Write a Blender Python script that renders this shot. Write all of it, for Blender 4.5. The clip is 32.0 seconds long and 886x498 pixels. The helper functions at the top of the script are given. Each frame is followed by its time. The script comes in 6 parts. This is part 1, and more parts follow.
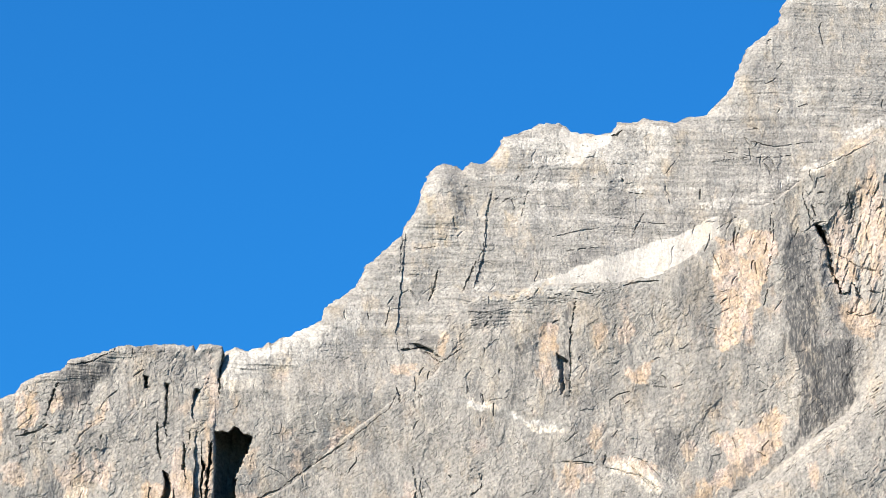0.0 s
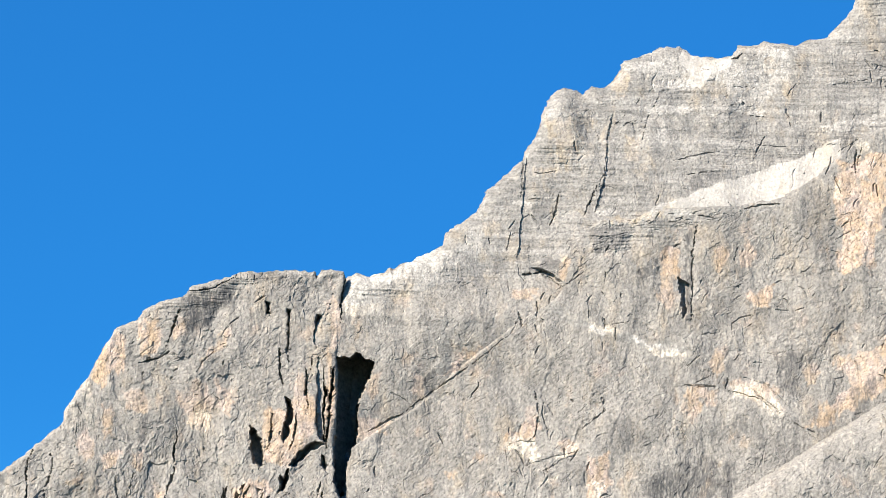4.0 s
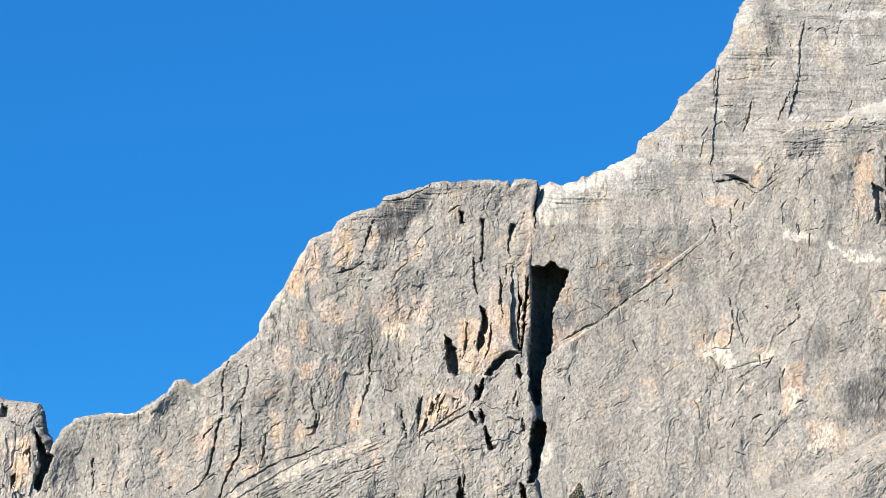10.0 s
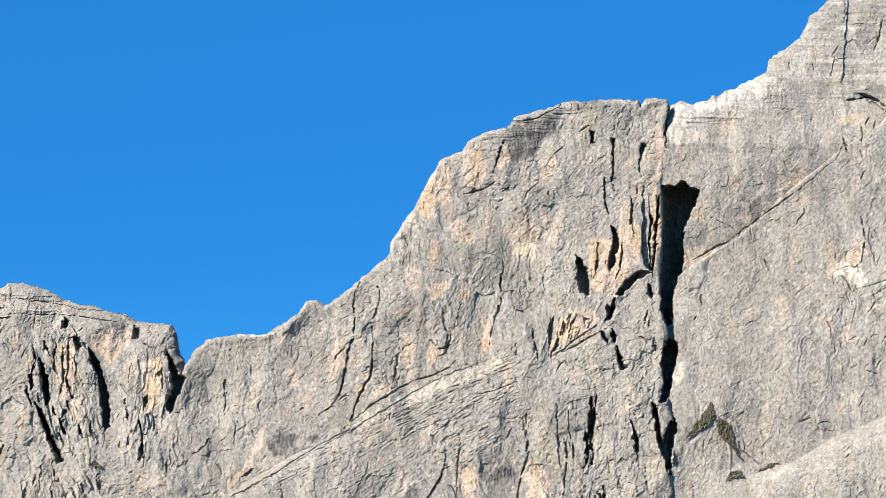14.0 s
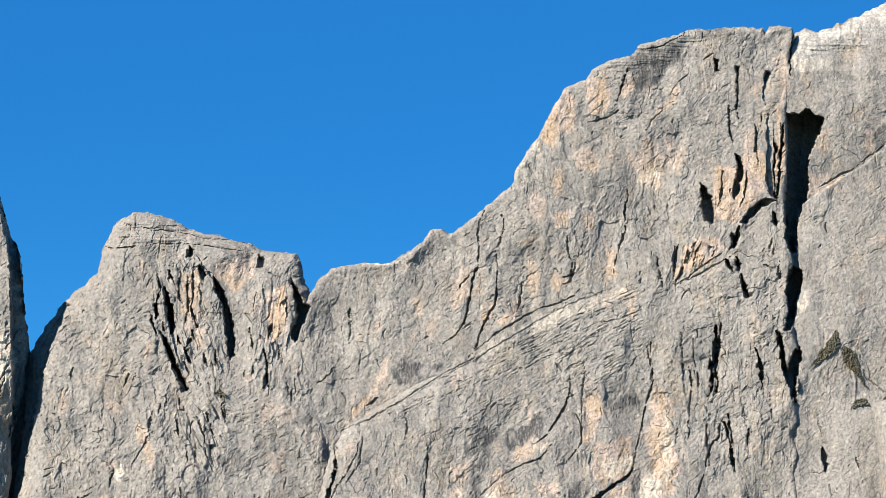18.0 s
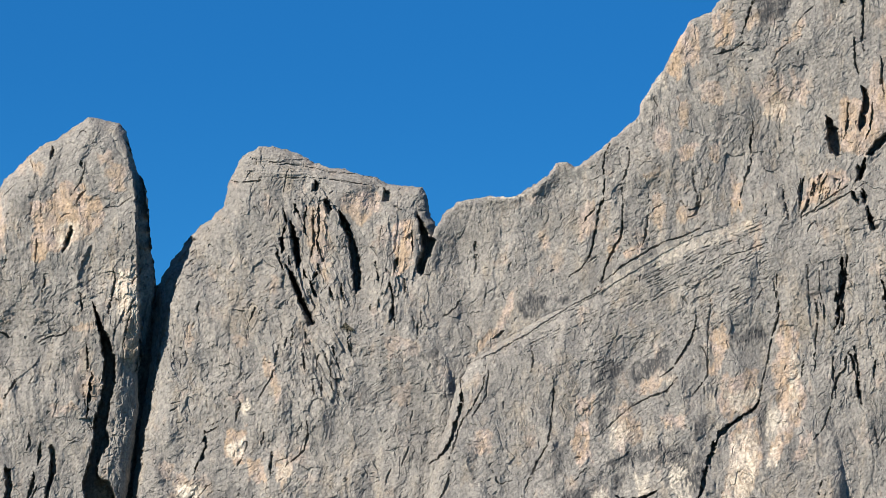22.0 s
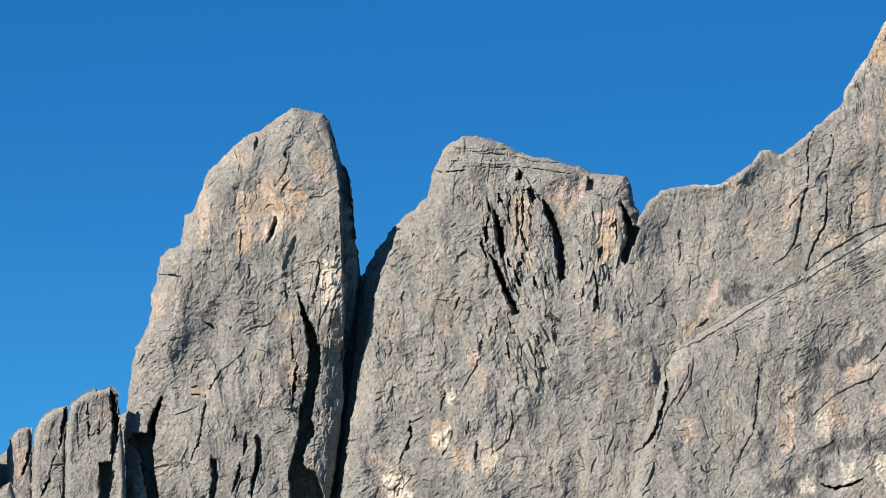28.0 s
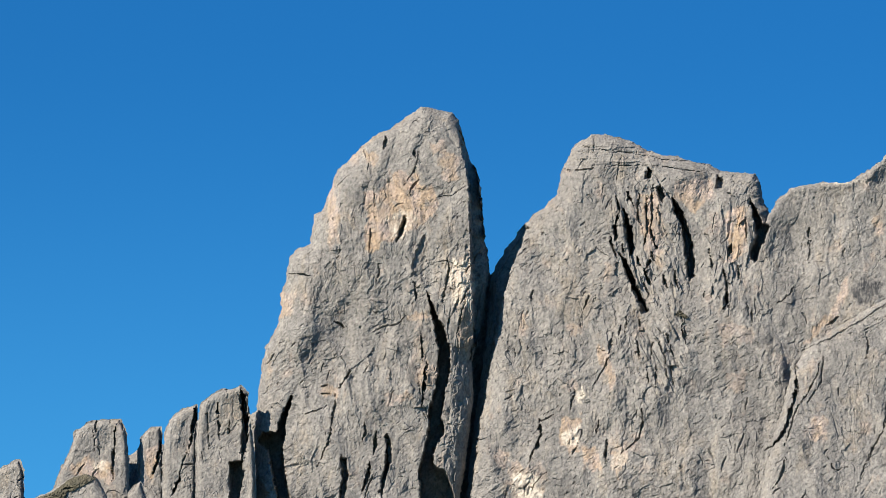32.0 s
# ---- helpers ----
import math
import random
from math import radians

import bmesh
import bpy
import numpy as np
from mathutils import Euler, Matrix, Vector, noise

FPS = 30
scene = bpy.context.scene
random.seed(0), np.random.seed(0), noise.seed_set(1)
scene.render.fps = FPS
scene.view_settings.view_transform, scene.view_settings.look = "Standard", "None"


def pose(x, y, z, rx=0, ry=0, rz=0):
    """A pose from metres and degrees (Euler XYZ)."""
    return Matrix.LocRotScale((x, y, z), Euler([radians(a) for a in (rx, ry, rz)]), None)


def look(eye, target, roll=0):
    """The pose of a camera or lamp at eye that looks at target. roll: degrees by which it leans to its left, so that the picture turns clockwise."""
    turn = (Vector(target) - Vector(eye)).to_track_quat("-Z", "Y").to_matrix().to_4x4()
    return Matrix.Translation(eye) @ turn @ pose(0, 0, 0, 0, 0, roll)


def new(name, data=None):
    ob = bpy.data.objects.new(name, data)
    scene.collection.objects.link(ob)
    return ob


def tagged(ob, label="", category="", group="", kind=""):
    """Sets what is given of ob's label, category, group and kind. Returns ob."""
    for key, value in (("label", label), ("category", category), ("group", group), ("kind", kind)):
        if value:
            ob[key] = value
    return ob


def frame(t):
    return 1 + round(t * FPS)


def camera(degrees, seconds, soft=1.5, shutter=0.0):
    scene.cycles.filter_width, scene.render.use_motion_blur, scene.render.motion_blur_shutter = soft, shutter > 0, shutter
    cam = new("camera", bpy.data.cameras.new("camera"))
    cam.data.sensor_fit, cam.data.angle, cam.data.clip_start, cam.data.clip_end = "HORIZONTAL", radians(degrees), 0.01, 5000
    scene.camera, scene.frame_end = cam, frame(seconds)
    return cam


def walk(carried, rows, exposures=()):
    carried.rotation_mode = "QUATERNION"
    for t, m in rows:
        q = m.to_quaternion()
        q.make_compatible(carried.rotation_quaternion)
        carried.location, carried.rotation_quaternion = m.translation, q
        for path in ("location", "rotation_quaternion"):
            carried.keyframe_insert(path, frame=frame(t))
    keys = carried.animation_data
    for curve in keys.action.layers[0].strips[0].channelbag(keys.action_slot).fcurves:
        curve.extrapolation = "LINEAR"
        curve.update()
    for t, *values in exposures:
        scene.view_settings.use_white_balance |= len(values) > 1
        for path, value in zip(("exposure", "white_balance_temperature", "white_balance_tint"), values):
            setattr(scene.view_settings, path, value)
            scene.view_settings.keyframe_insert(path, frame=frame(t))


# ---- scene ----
import functools

# A fixed viewpoint in the valley; a long lens pans left along a dolomite range about three kilometres away.
cam = camera(8.6, 32.0, soft=0.6)
EYE = (0.0, 0.0, 1.7)


def aim(t, yaw, pitch, roll):
    a, b = radians(yaw), radians(pitch)
    way = Vector((math.sin(a) * math.cos(b), math.cos(a) * math.cos(b), math.sin(b)))
    return t, look(EYE, Vector(EYE) + way * 1000, roll)


PATH = [
    (0, 4.4549, 14.5000, 0.0135), (0.5, 4.3083, 14.4125, -0.0325), (1, 4.1594, 14.3229, -0.0474),
    (1.5, 4.0043, 14.2307, -0.0255), (2, 3.8533, 14.1391, -0.0335), (2.5, 3.7043, 14.0387, -0.0169),
    (3, 3.5474, 13.9384, -0.0165), (3.5, 3.3985, 13.8504, -0.0505), (4, 3.2411, 13.7683, -0.0242),
    (4.5, 3.0853, 13.6904, -0.0019), (6.5, 2.4776, 13.3994, -0.0242), (7, 2.3115, 13.3260, -0.0533),
    (7.5, 2.1394, 13.2534, -0.0774), (8, 1.9692, 13.1763, -0.1277), (8.5, 1.7980, 13.1070, -0.1766),
    (9, 1.6296, 13.0344, -0.1480), (9.5, 1.4644, 12.9605, -0.1497), (10, 1.3048, 12.8841, -0.1564),
    (10.5, 1.1432, 12.7976, -0.1184), (11, 0.9864, 12.7012, -0.1360), (11.5, 0.8248, 12.6051, -0.1814),
    (12, 0.6653, 12.5052, -0.1791), (12.5, 0.4922, 12.4061, -0.1854), (13, 0.3111, 12.3117, -0.1940),
    (13.5, 0.1441, 12.2110, -0.1640), (14, 0.0000, 12.1113, -0.1451), (14.5, -0.1391, 12.0175, -0.1251),
    (16.5, -0.7616, 11.6576, -0.0400), (17, -0.9245, 11.5752, -0.0315), (17.5, -1.0768, 11.4963, 0.0134),
    (18, -1.2355, 11.4176, -0.0040), (18.5, -1.3869, 11.3403, 0.0242), (19, -1.5357, 11.2543, 0.0606),
    (19.5, -1.6844, 11.1672, 0.0076), (20, -1.8341, 11.0909, 0.0422), (20.5, -1.9855, 11.0059, 0.0551),
    (21, -2.1352, 10.9230, 0.0272), (21.5, -2.3047, 10.8411, 0.0784), (22, -2.4800, 10.7689, 0.0577),
    (22.5, -2.6514, 10.7086, 0.0775), (23, -2.8179, 10.6965, 0.1195), (23.5, -2.9847, 10.6945, 0.0885),
    (24, -3.1534, 10.6908, 0.1018), (24.5, -3.3186, 10.6869, 0.1227), (25, -3.4898, 10.6762, 0.1166),
    (25.5, -3.6691, 10.6754, 0.1256), (27.5, -4.3222, 10.6663, 0.1041), (28, -4.4996, 10.6595, 0.1346),
    (28.5, -4.6807, 10.6572, 0.1018), (29, -4.8523, 10.6572, 0.1476), (29.5, -5.0220, 10.6487, 0.1930),
    (30, -5.1787, 10.6478, 0.1806), (30.5, -5.3326, 10.6493, 0.1822), (31, -5.4861, 10.6525, 0.1532),
    (31.5, -5.6333, 10.6512, 0.1749), (32, -5.7787, 10.6428, 0.2082),
]
EXPOSURES = [(0.0, 1.39), (9.0, 1.34), (13.0, 1.34), (18.0, 1.17), (22.0, 0.84), (32.0, 0.84)]
walk(cam, [aim(*row) for row in PATH], EXPOSURES)

# ---- light ----
SUN_SIDE, SUN_UP = 51.0, 37.0  # degrees to the left of straight behind the viewer, and above the horizon
a, b = radians(SUN_SIDE), radians(SUN_UP)
sun_way = Vector((-math.sin(a) * math.cos(b), -math.cos(a) * math.cos(b), math.sin(b)))
sun = new("sun", bpy.data.lights.new("sun", "SUN"))
sun.data.energy, sun.data.angle, sun.data.color = 5.0, radians(0.53), (1.0, 0.91, 0.78)
sun.matrix_world = look(sun_way * 100, (0, 0, 0))
world = bpy.data.worlds.new("sky")
scene.world = world
world.use_nodes = True
wn = world.node_tree.nodes
sky = wn.new("ShaderNodeTexSky")
sky.sky_type, sky.sun_disc = "NISHITA", False
sky.sun_elevation, sky.sun_rotation = radians(SUN_UP), radians(180 + SUN_SIDE)
sky.altitude, sky.air_density, sky.dust_density, sky.ozone_density = 300, 1.0, 0.2, 4.0
wn["Background"].inputs["Strength"].default_value = 0.0352
tone = wn.new("ShaderNodeMix")  # the clear, dry, deep blue of high mountains
tone.data_type, tone.blend_type = "RGBA", "MULTIPLY"
tone.inputs["Factor"].default_value = 1.0
way_up = wn.new("ShaderNodeSeparateXYZ")
world.node_tree.links.new(wn.new("ShaderNodeTexCoord").outputs["Generated"], way_up.inputs[0])
haze = wn.new("ShaderNodeMapRange")
haze.interpolation_type = "SMOOTHSTEP"
haze.inputs["From Min"].default_value, haze.inputs["From Max"].default_value = 0.115, 0.225
world.node_tree.links.new(way_up.outputs["Z"], haze.inputs["Value"])
blues = wn.new("ShaderNodeMix")
blues.data_type = "RGBA"
blues.inputs[6].default_value, blues.inputs[7].default_value = (0.37, 1.4, 2.05, 1), (0.155, 0.92, 1.6, 1)
world.node_tree.links.new(haze.outputs[0], blues.inputs["Factor"])
world.node_tree.links.new(blues.outputs[2], tone.inputs[7])
world.node_tree.links.new(sky.outputs[0], tone.inputs[6])
world.node_tree.links.new(tone.outputs[2], wn["Background"].inputs[0])


# ---- noise on arrays ----
@functools.lru_cache(None)
def table(seed):
    r = np.random.RandomState(seed)
    perm, ang = r.permutation(512), r.uniform(0, 2 * np.pi, 512)
    return perm.astype(np.int32), np.cos(ang).astype(np.float32), np.sin(ang).astype(np.float32)


def gnoise(x, y, seed=0):
    """Gradient noise, about -0.7 to 0.7."""
    perm, gx, gy = table(seed)
    x, y = np.asarray(x, np.float32), np.asarray(y, np.float32)
    fx, fy = np.floor(x), np.floor(y)
    ix, iy = fx.astype(np.int32), fy.astype(np.int32)
    fx, fy = x - fx, y - fy
    sx, sy = fx * fx * fx * (fx * (fx * 6 - 15) + 10), fy * fy * fy * (fy * (fy * 6 - 15) + 10)
    left, right = perm[ix & 511] + iy, perm[(ix + 1) & 511] + iy

    def corner(h, dx, dy):
        h = perm[h & 511]
        return gx[h] * dx + gy[h] * dy

    low, high = corner(left, fx, fy), corner(left + 1, fx, fy - 1)
    low += sx * (corner(right, fx - 1, fy) - low)
    high += sx * (corner(right + 1, fx - 1, fy - 1) - high)
    return low + sy * (high - low)


def fbm(x, y, seed=0, octaves=4, gain=0.5):
    total, amp = 0, 1.0
    for i in range(octaves):
        total = total + amp * gnoise(x * 2 ** i + 17.3 * i, y * 2 ** i - 9.1 * i, seed + i)
        amp *= gain
    return total


def facets(x, y, seed, tilt, lift=0.0):
    """Broken rock: a plane of its own tilt in each cell of a jittered grid, some standing out by the lift. Returns heights and the distance to the joints."""
    r = np.random.RandomState(seed)
    perm = r.permutation(512).astype(np.int32)
    jx, jy, tx, ty, h0 = (r.uniform(-1, 1, 512).astype(np.float32) for _ in range(5))
    h0 = 0.3 * tilt * h0 + lift * h0 * np.abs(h0)
    x, y = np.asarray(x, np.float32), np.asarray(y, np.float32)
    ix, iy = np.floor(x).astype(np.int32), np.floor(y).astype(np.int32)
    best, second, value = np.full(x.shape, 81.0, np.float32), np.full(x.shape, 81.0, np.float32), np.zeros(x.shape, np.float32)
    for i in (-1, 0, 1):
        column = perm[(ix + i) & 511] + iy
        for j in (-1, 0, 1):
            h = perm[(column + j) & 511]
            dx, dy = x - (ix + (i + 0.5)) - 0.42 * jx[h], y - (iy + (j + 0.5)) - 0.42 * jy[h]
            d = dx * dx + dy * dy
            near = d < best
            second = np.where(near, best, np.minimum(second, d))
            value = np.where(near, tilt * (dx * tx[h] + dy * ty[h]) + h0[h], value)
            best = np.where(near, d, best)
    return value, np.sqrt(second) - np.sqrt(best)


def smooth(e0, e1, x):
    s = np.clip((x - e0) / (e1 - e0), 0, 1)
    return s * s * (3 - 2 * s)


# ---- the range is laid out to fit the view from EYE, in face metres: u across, v up, at the distance FAR; w is depth along the line of sight ----
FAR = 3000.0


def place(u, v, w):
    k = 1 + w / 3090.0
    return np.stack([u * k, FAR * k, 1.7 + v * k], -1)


def inside(poly, u, v):
    p = np.asarray(poly)
    hit = np.zeros(u.shape, bool)
    for (x0, y0), (x1, y1) in zip(p, np.roll(p, -1, 0)):
        if y0 != y1:
            hit ^= ((v < y0) != (v < y1)) & (u < x0 + (v - y0) * (x1 - x0) / (y1 - y0))
    return hit


def along(pts, u, v, closed=False):
    """Distance to a broken line, the side (positive: to the left of its way), and how far along it, 0 to 1."""
    p = np.asarray(pts, float)
    q = np.roll(p, -1, 0) if closed else p[1:]
    best, side, run = np.full(u.shape, 1e9), np.zeros(u.shape), np.zeros(u.shape)
    lengths = np.hypot(*(q - p[:len(q)]).T)
    total, done = lengths.sum(), 0.0
    for (x0, y0), (x1, y1), ln in zip(p, q, lengths):
        dx, dy = x1 - x0, y1 - y0
        s = np.clip(((u - x0) * dx + (v - y0) * dy) / max(ln * ln, 1e-9), 0, 1)
        d = np.hypot(u - x0 - s * dx, v - y0 - s * dy)
        near = d < best
        best = np.where(near, d, best)
        side = np.where(near, np.sign(dx * (v - y0) - dy * (u - x0)), side)
        run = np.where(near, (done + s * ln) / total, run)
        done += ln
    return best, side, run


def outline_depth(poly, u, v, reach=0):
    """Metres inside the outline; negative outside. With a reach, depths past it are only known to be more than it."""
    hit = inside(poly, u, v)
    if not reach or len(u) < 5000:
        d, _, _ = along(poly, u, v, True)
        return np.where(hit, d, -d)
    best = np.full(u.shape, float(reach * reach))
    p = np.asarray(poly, float)
    order = np.argsort(u, kind="stable")
    us = u[order]
    for (x0, y0), (x1, y1) in zip(p, np.roll(p, -1, 0)):
        i = order[np.searchsorted(us, min(x0, x1) - reach):np.searchsorted(us, max(x0, x1) + reach)]
        i = i[(v[i] > min(y0, y1) - reach) & (v[i] < max(y0, y1) + reach)]
        a_, b_, dx, dy = u[i] - x0, v[i] - y0, x1 - x0, y1 - y0
        f = np.clip((a_ * dx + b_ * dy) / max(dx * dx + dy * dy, 1e-9), 0, 1)
        best[i] = np.minimum(best[i], (a_ - f * dx) ** 2 + (b_ - f * dy) ** 2)
    return np.where(hit, 1.0, -1.0) * np.sqrt(best)


# ---- the shape of the faces ----
CRACKS, STEPS, HOLLOWS, STAINS, CALM, SLABS, PITS, PATCHES = [], [], [], [], [], [], [], []


def crack(width, depth, *pts):
    CRACKS.append((width, depth, pts))


def step(out, reach, *pts):
    """The side to the left of the line stands out by so many metres, fading over the reach."""
    STEPS.append((out, reach, pts))


def hollow(u, v, ru, rv, depth, lean=0.0):
    HOLLOWS.append((u, v, ru, rv, depth, lean))


def pit(only, depth, *pts):
    """A steep-sided recess with that outline, in one kind of rock mass only or, with "", in any."""
    PITS.append((only, depth, pts))


def calm(layers, rough, *pts):
    """Inside the outline the layering and the roughness are weaker by these factors."""
    CALM.append((layers, rough, pts))


def slabs(amount, angle, *pts):
    """Bare, gently stepped slabs along the bedding at that angle, with dark joints."""
    SLABS.append((amount, angle, pts))


def patch(kind, amount, *pts):
    """A stain with that outline, frayed and streaked at its edges."""
    PATCHES.append((kind, amount, pts))


def stain(kind, amount, *rows):
    for row in rows:
        STAINS.append((kind, amount, row))


crack(1.6, 9, (112.7, 672.5), (111.5, 658.9), (110.5, 643.8), (108.7, 628.8))
crack(2.6, 14, (114, 622.8), (115.7, 612.3), (117.1, 603.3))
crack(2, 10, (89, 617.3), (88.4, 612.2), (86.3, 605.3))
crack(1.02, 4.5, (57.5, 610), (56.4, 598.6), (54.3, 587.6))
crack(0.765, 2, (57.5, 587.3), (72.2, 593.9), (81, 599.3), (88.4, 604.1))
crack(0.72, 2, (70.7, 603.2), (68.7, 595.7))
crack(0.72, 2, (77.2, 606.2), (73.7, 597.2))
crack(0.81, 2.5, (106, 610.8), (104.5, 603.3))
crack(0.81, 2.5, (109.8, 598.8), (109.1, 589.8))
crack(0.9, 7, (118.3, 719.5), (116.7, 707.4), (116.4, 695.2))
crack(0.63, 2, (70.9, 721.5), (71.2, 717.5))
crack(0.72, 2, (103.5, 722.5), (104.1, 718.9))
crack(0.595, 1.6, (60.5, 719.3), (48.7, 713.2), (36.9, 711.9))
crack(2, 9, (82.9, 600.4), (85.5, 593.2))
crack(2.8, 15, (108.5, 558.5), (111, 549), (112.4, 540.7), (115.8, 531.2), (117.7, 524.7))
crack(3, 14, (119.5, 554.3), (118.6, 546), (115.8, 535.7))
crack(1.6, 9, (79.1, 567), (78.7, 556.6), (76.5, 544.7), (77.3, 535.8), (75.8, 527.8))
crack(0.85, 3.5, (55.7, 607.4), (55, 593.9))
crack(2.6, 13, (130.8, 501), (131.9, 495.1), (132.1, 488))
crack(1.02, 5.5, (82.4, 518), (83.5, 509.1), (83.7, 500.3), (86.2, 487.6))
crack(0.72, 2, (65, 558.1), (65.7, 537.3))
crack(0.72, 2, (58.3, 561.1), (59.3, 537.3))
crack(0.72, 2, (91.9, 476.7), (94.4, 464.9))
crack(0.72, 2, (103.8, 528.3), (105.1, 513.5))
crack(0.63, 2, (128.4, 519.3), (130.6, 507.5))
crack(0.72, 2, (-106.3, 506.8), (-107.7, 493.5), (-115.3, 482.6))
crack(0.765, 1.6, (-120.1, 509.5), (-104.9, 515.7), (-87.4, 525.4), (-75.7, 532.8), (-63.4, 540.8), (-48.8, 547.8))
crack(0.63, 1.5, (-48, 474.2), (-31.9, 488.6))
crack(0.81, 2.5, (2.6, 598.6), (1.7, 588.8), (-3.9, 586.1))
crack(0.63, 2, (-145.9, 538.1), (-144.7, 528.6))
crack(0.81, 2.5, (-113.3, 576.7), (-113.8, 564.8))
crack(0.63, 1.5, (9.1, 546.4), (7.6, 531.6), (6.9, 507.9))
step(0.6, 6, (-122.4, 506.9), (-104.9, 515.4), (-87.4, 524.8), (-63.4, 539.6), (-48.8, 547.3), (-36.2, 555.5), (-17.1, 567.4), (0.5, 576.8), (31.3, 588))
crack(1.02, 5.5, (-338, 467.6), (-339.1, 458.8))
crack(0.81, 2.5, (-339.6, 448.4), (-344, 435.2))
crack(0.72, 2, (-316.3, 501.5), (-314.8, 489.6))
crack(0.63, 1.5, (-339.6, 600.5), (-339.2, 582.5))
crack(0.81, 2, (-316.8, 618.2), (-318.3, 609.2), (-324.2, 600.3))
crack(0.68, 1.6, (-307.8, 594), (-299, 594.5), (-292.5, 599.8))
crack(0.81, 2.5, (-341.9, 579.5), (-342.1, 564.5))
crack(0.85, 4.5, (-315, 522.3), (-313.4, 507.4))
crack(1.19, 5.5, (-287.5, 518.9), (-289.3, 507.1))
crack(1.6, 9, (-311.9, 507.4), (-312.8, 492.5), (-314.8, 483.7))
crack(0.81, 2, (-290.5, 542.8), (-294.3, 531), (-296.4, 519.1))
step(9, 7, (-288.1, 507.1), (-287.5, 530.9), (-288.8, 557.7), (-289.7, 578.7), (-290.1, 599.7), (-293.7, 619.3), (-297.3, 634.5))
crack(1.19, 5.5, (-213.6, 594), (-211.6, 585), (-213.9, 571.5))
crack(2.4, 11, (-209.5, 586.4), (-206.3, 575.9), (-205.2, 561.9))
crack(2.4, 13, (-211.3, 562.5), (-206.6, 552), (-202.3, 543), (-197, 532))
crack(1.1, 4.5, (-196.8, 608.4), (-195.3, 601.8))
crack(1.6, 7, (-190.6, 598.7), (-188.3, 592.7))
crack(1.1, 5.5, (-157.7, 553.4), (-155.7, 546.8), (-154.6, 533.4))
crack(0.85, 3.5, (-195.2, 565.3), (-193.4, 558.7))
crack(0.85, 3.5, (-200.2, 550.5), (-195.8, 540))
crack(0.85, 2, (-156, 594.5), (-150.1, 591.4))
crack(0.81, 2.5, (-228.1, 540.4), (-229.9, 534.5))
crack(0.595, 1.2, (-251.6, 478.4), (-242.8, 483.4))
crack(0.81, 2.5, (-217.6, 469.2), (-219.1, 454.4))
crack(0.72, 2, (-185.7, 505.7), (-183.7, 493.8))
crack(0.81, 2.5, (-179.7, 529.3), (-176.9, 517.4))
step(2.5, 8, (-195.8, 529.6), (-201.7, 547.5), (-206.9, 565.5), (-210.4, 583.4), (-214.8, 594))
step(2, 7, (-173.8, 547.1), (-175.8, 570.9), (-181, 584.5), (-188.3, 596.6), (-196.2, 607.2))
crack(1.5, 8, (-206.8, 595.4), (-205.7, 591.7), (-203.9, 586.9))
crack(1.5, 8, (-202.2, 560.9), (-198.7, 554), (-195.2, 545.9))
crack(1.02, 5.5, (-195.7, 577.2), (-194.3, 571.2), (-192.2, 565.2))
crack(1.02, 5.5, (-182.6, 553.2), (-181.1, 544.2))
crack(1.02, 5.5, (-210.4, 568.5), (-209.3, 562.5))
crack(1.1, 6.5, (-216.9, 573.1), (-215.1, 565.6), (-211.9, 559))
crack(0.85, 4.5, (-164.9, 564.8), (-163, 552.9))
crack(0.94, 4.5, (-146.4, 582.4), (-145.3, 570.5))
crack(0.85, 4.5, (-179.8, 524.9), (-176.9, 514.5))
crack(0.85, 4.5, (-202.3, 517.8), (-200.6, 505.9))
crack(0.85, 4.5, (-187.1, 520.5), (-184.2, 508.6))
crack(0.63, 2, (-79.2, 463.1), (-87.2, 445.6), (-91.6, 433.9))
crack(0.63, 1.5, (-141.7, 540.7), (-140.9, 528.8))
crack(1.9, 9, (-409.1, 492.3), (-406.9, 480.3), (-407.6, 464), (-408.1, 455.1))
crack(0.72, 2, (-421.2, 487.4), (-420.1, 467.1))
crack(1.5, 7, (-449.8, 471.1), (-452, 456.2), (-455.4, 446.2))
crack(0.72, 2, (-427.1, 482.1), (-424.8, 461.3))
crack(0.54, 1.5, (-486.4, 475.4), (-485.3, 462))
crack(0.68, 1.6, (321.2, 826.8), (334.8, 826.4))
crack(0.72, 2, (260.1, 813), (256.8, 797.5), (255.6, 779), (249.9, 767.1))
crack(0.81, 2, (213.7, 791), (211.9, 778.1), (210.7, 764.2))
crack(0.72, 2, (284.3, 767.8), (281.9, 760.1))
crack(0.765, 1.6, (383.2, 834.9), (401.3, 831.6), (422.6, 833.3))
crack(0.765, 1.6, (395.4, 840.8), (410.5, 838), (437.9, 841.8))
crack(0.765, 1.6, (376.7, 790.7), (391.9, 800.3))
crack(0.72, 2, (352.9, 821.2), (357.5, 829.1))
crack(0.68, 1.6, (325.6, 797.4), (340.6, 794.6), (352.6, 793.9))
crack(0.68, 1.6, (370.7, 795.2), (382.8, 797))
crack(0.63, 2, (250.5, 803.5), (253.5, 792.8))
crack(0.72, 1.5, (270, 810.1), (272.1, 799.4))
crack(0.81, 2, (259.5, 803.7), (267, 810.1))
crack(0.63, 2, (285.1, 822.9), (277.5, 807.2), (274.5, 791.7))
crack(0.85, 2, (290.9, 785.8), (301.5, 788.5), (316.5, 791))
crack(0.85, 1.6, (298.4, 778.3), (316.4, 780.8))
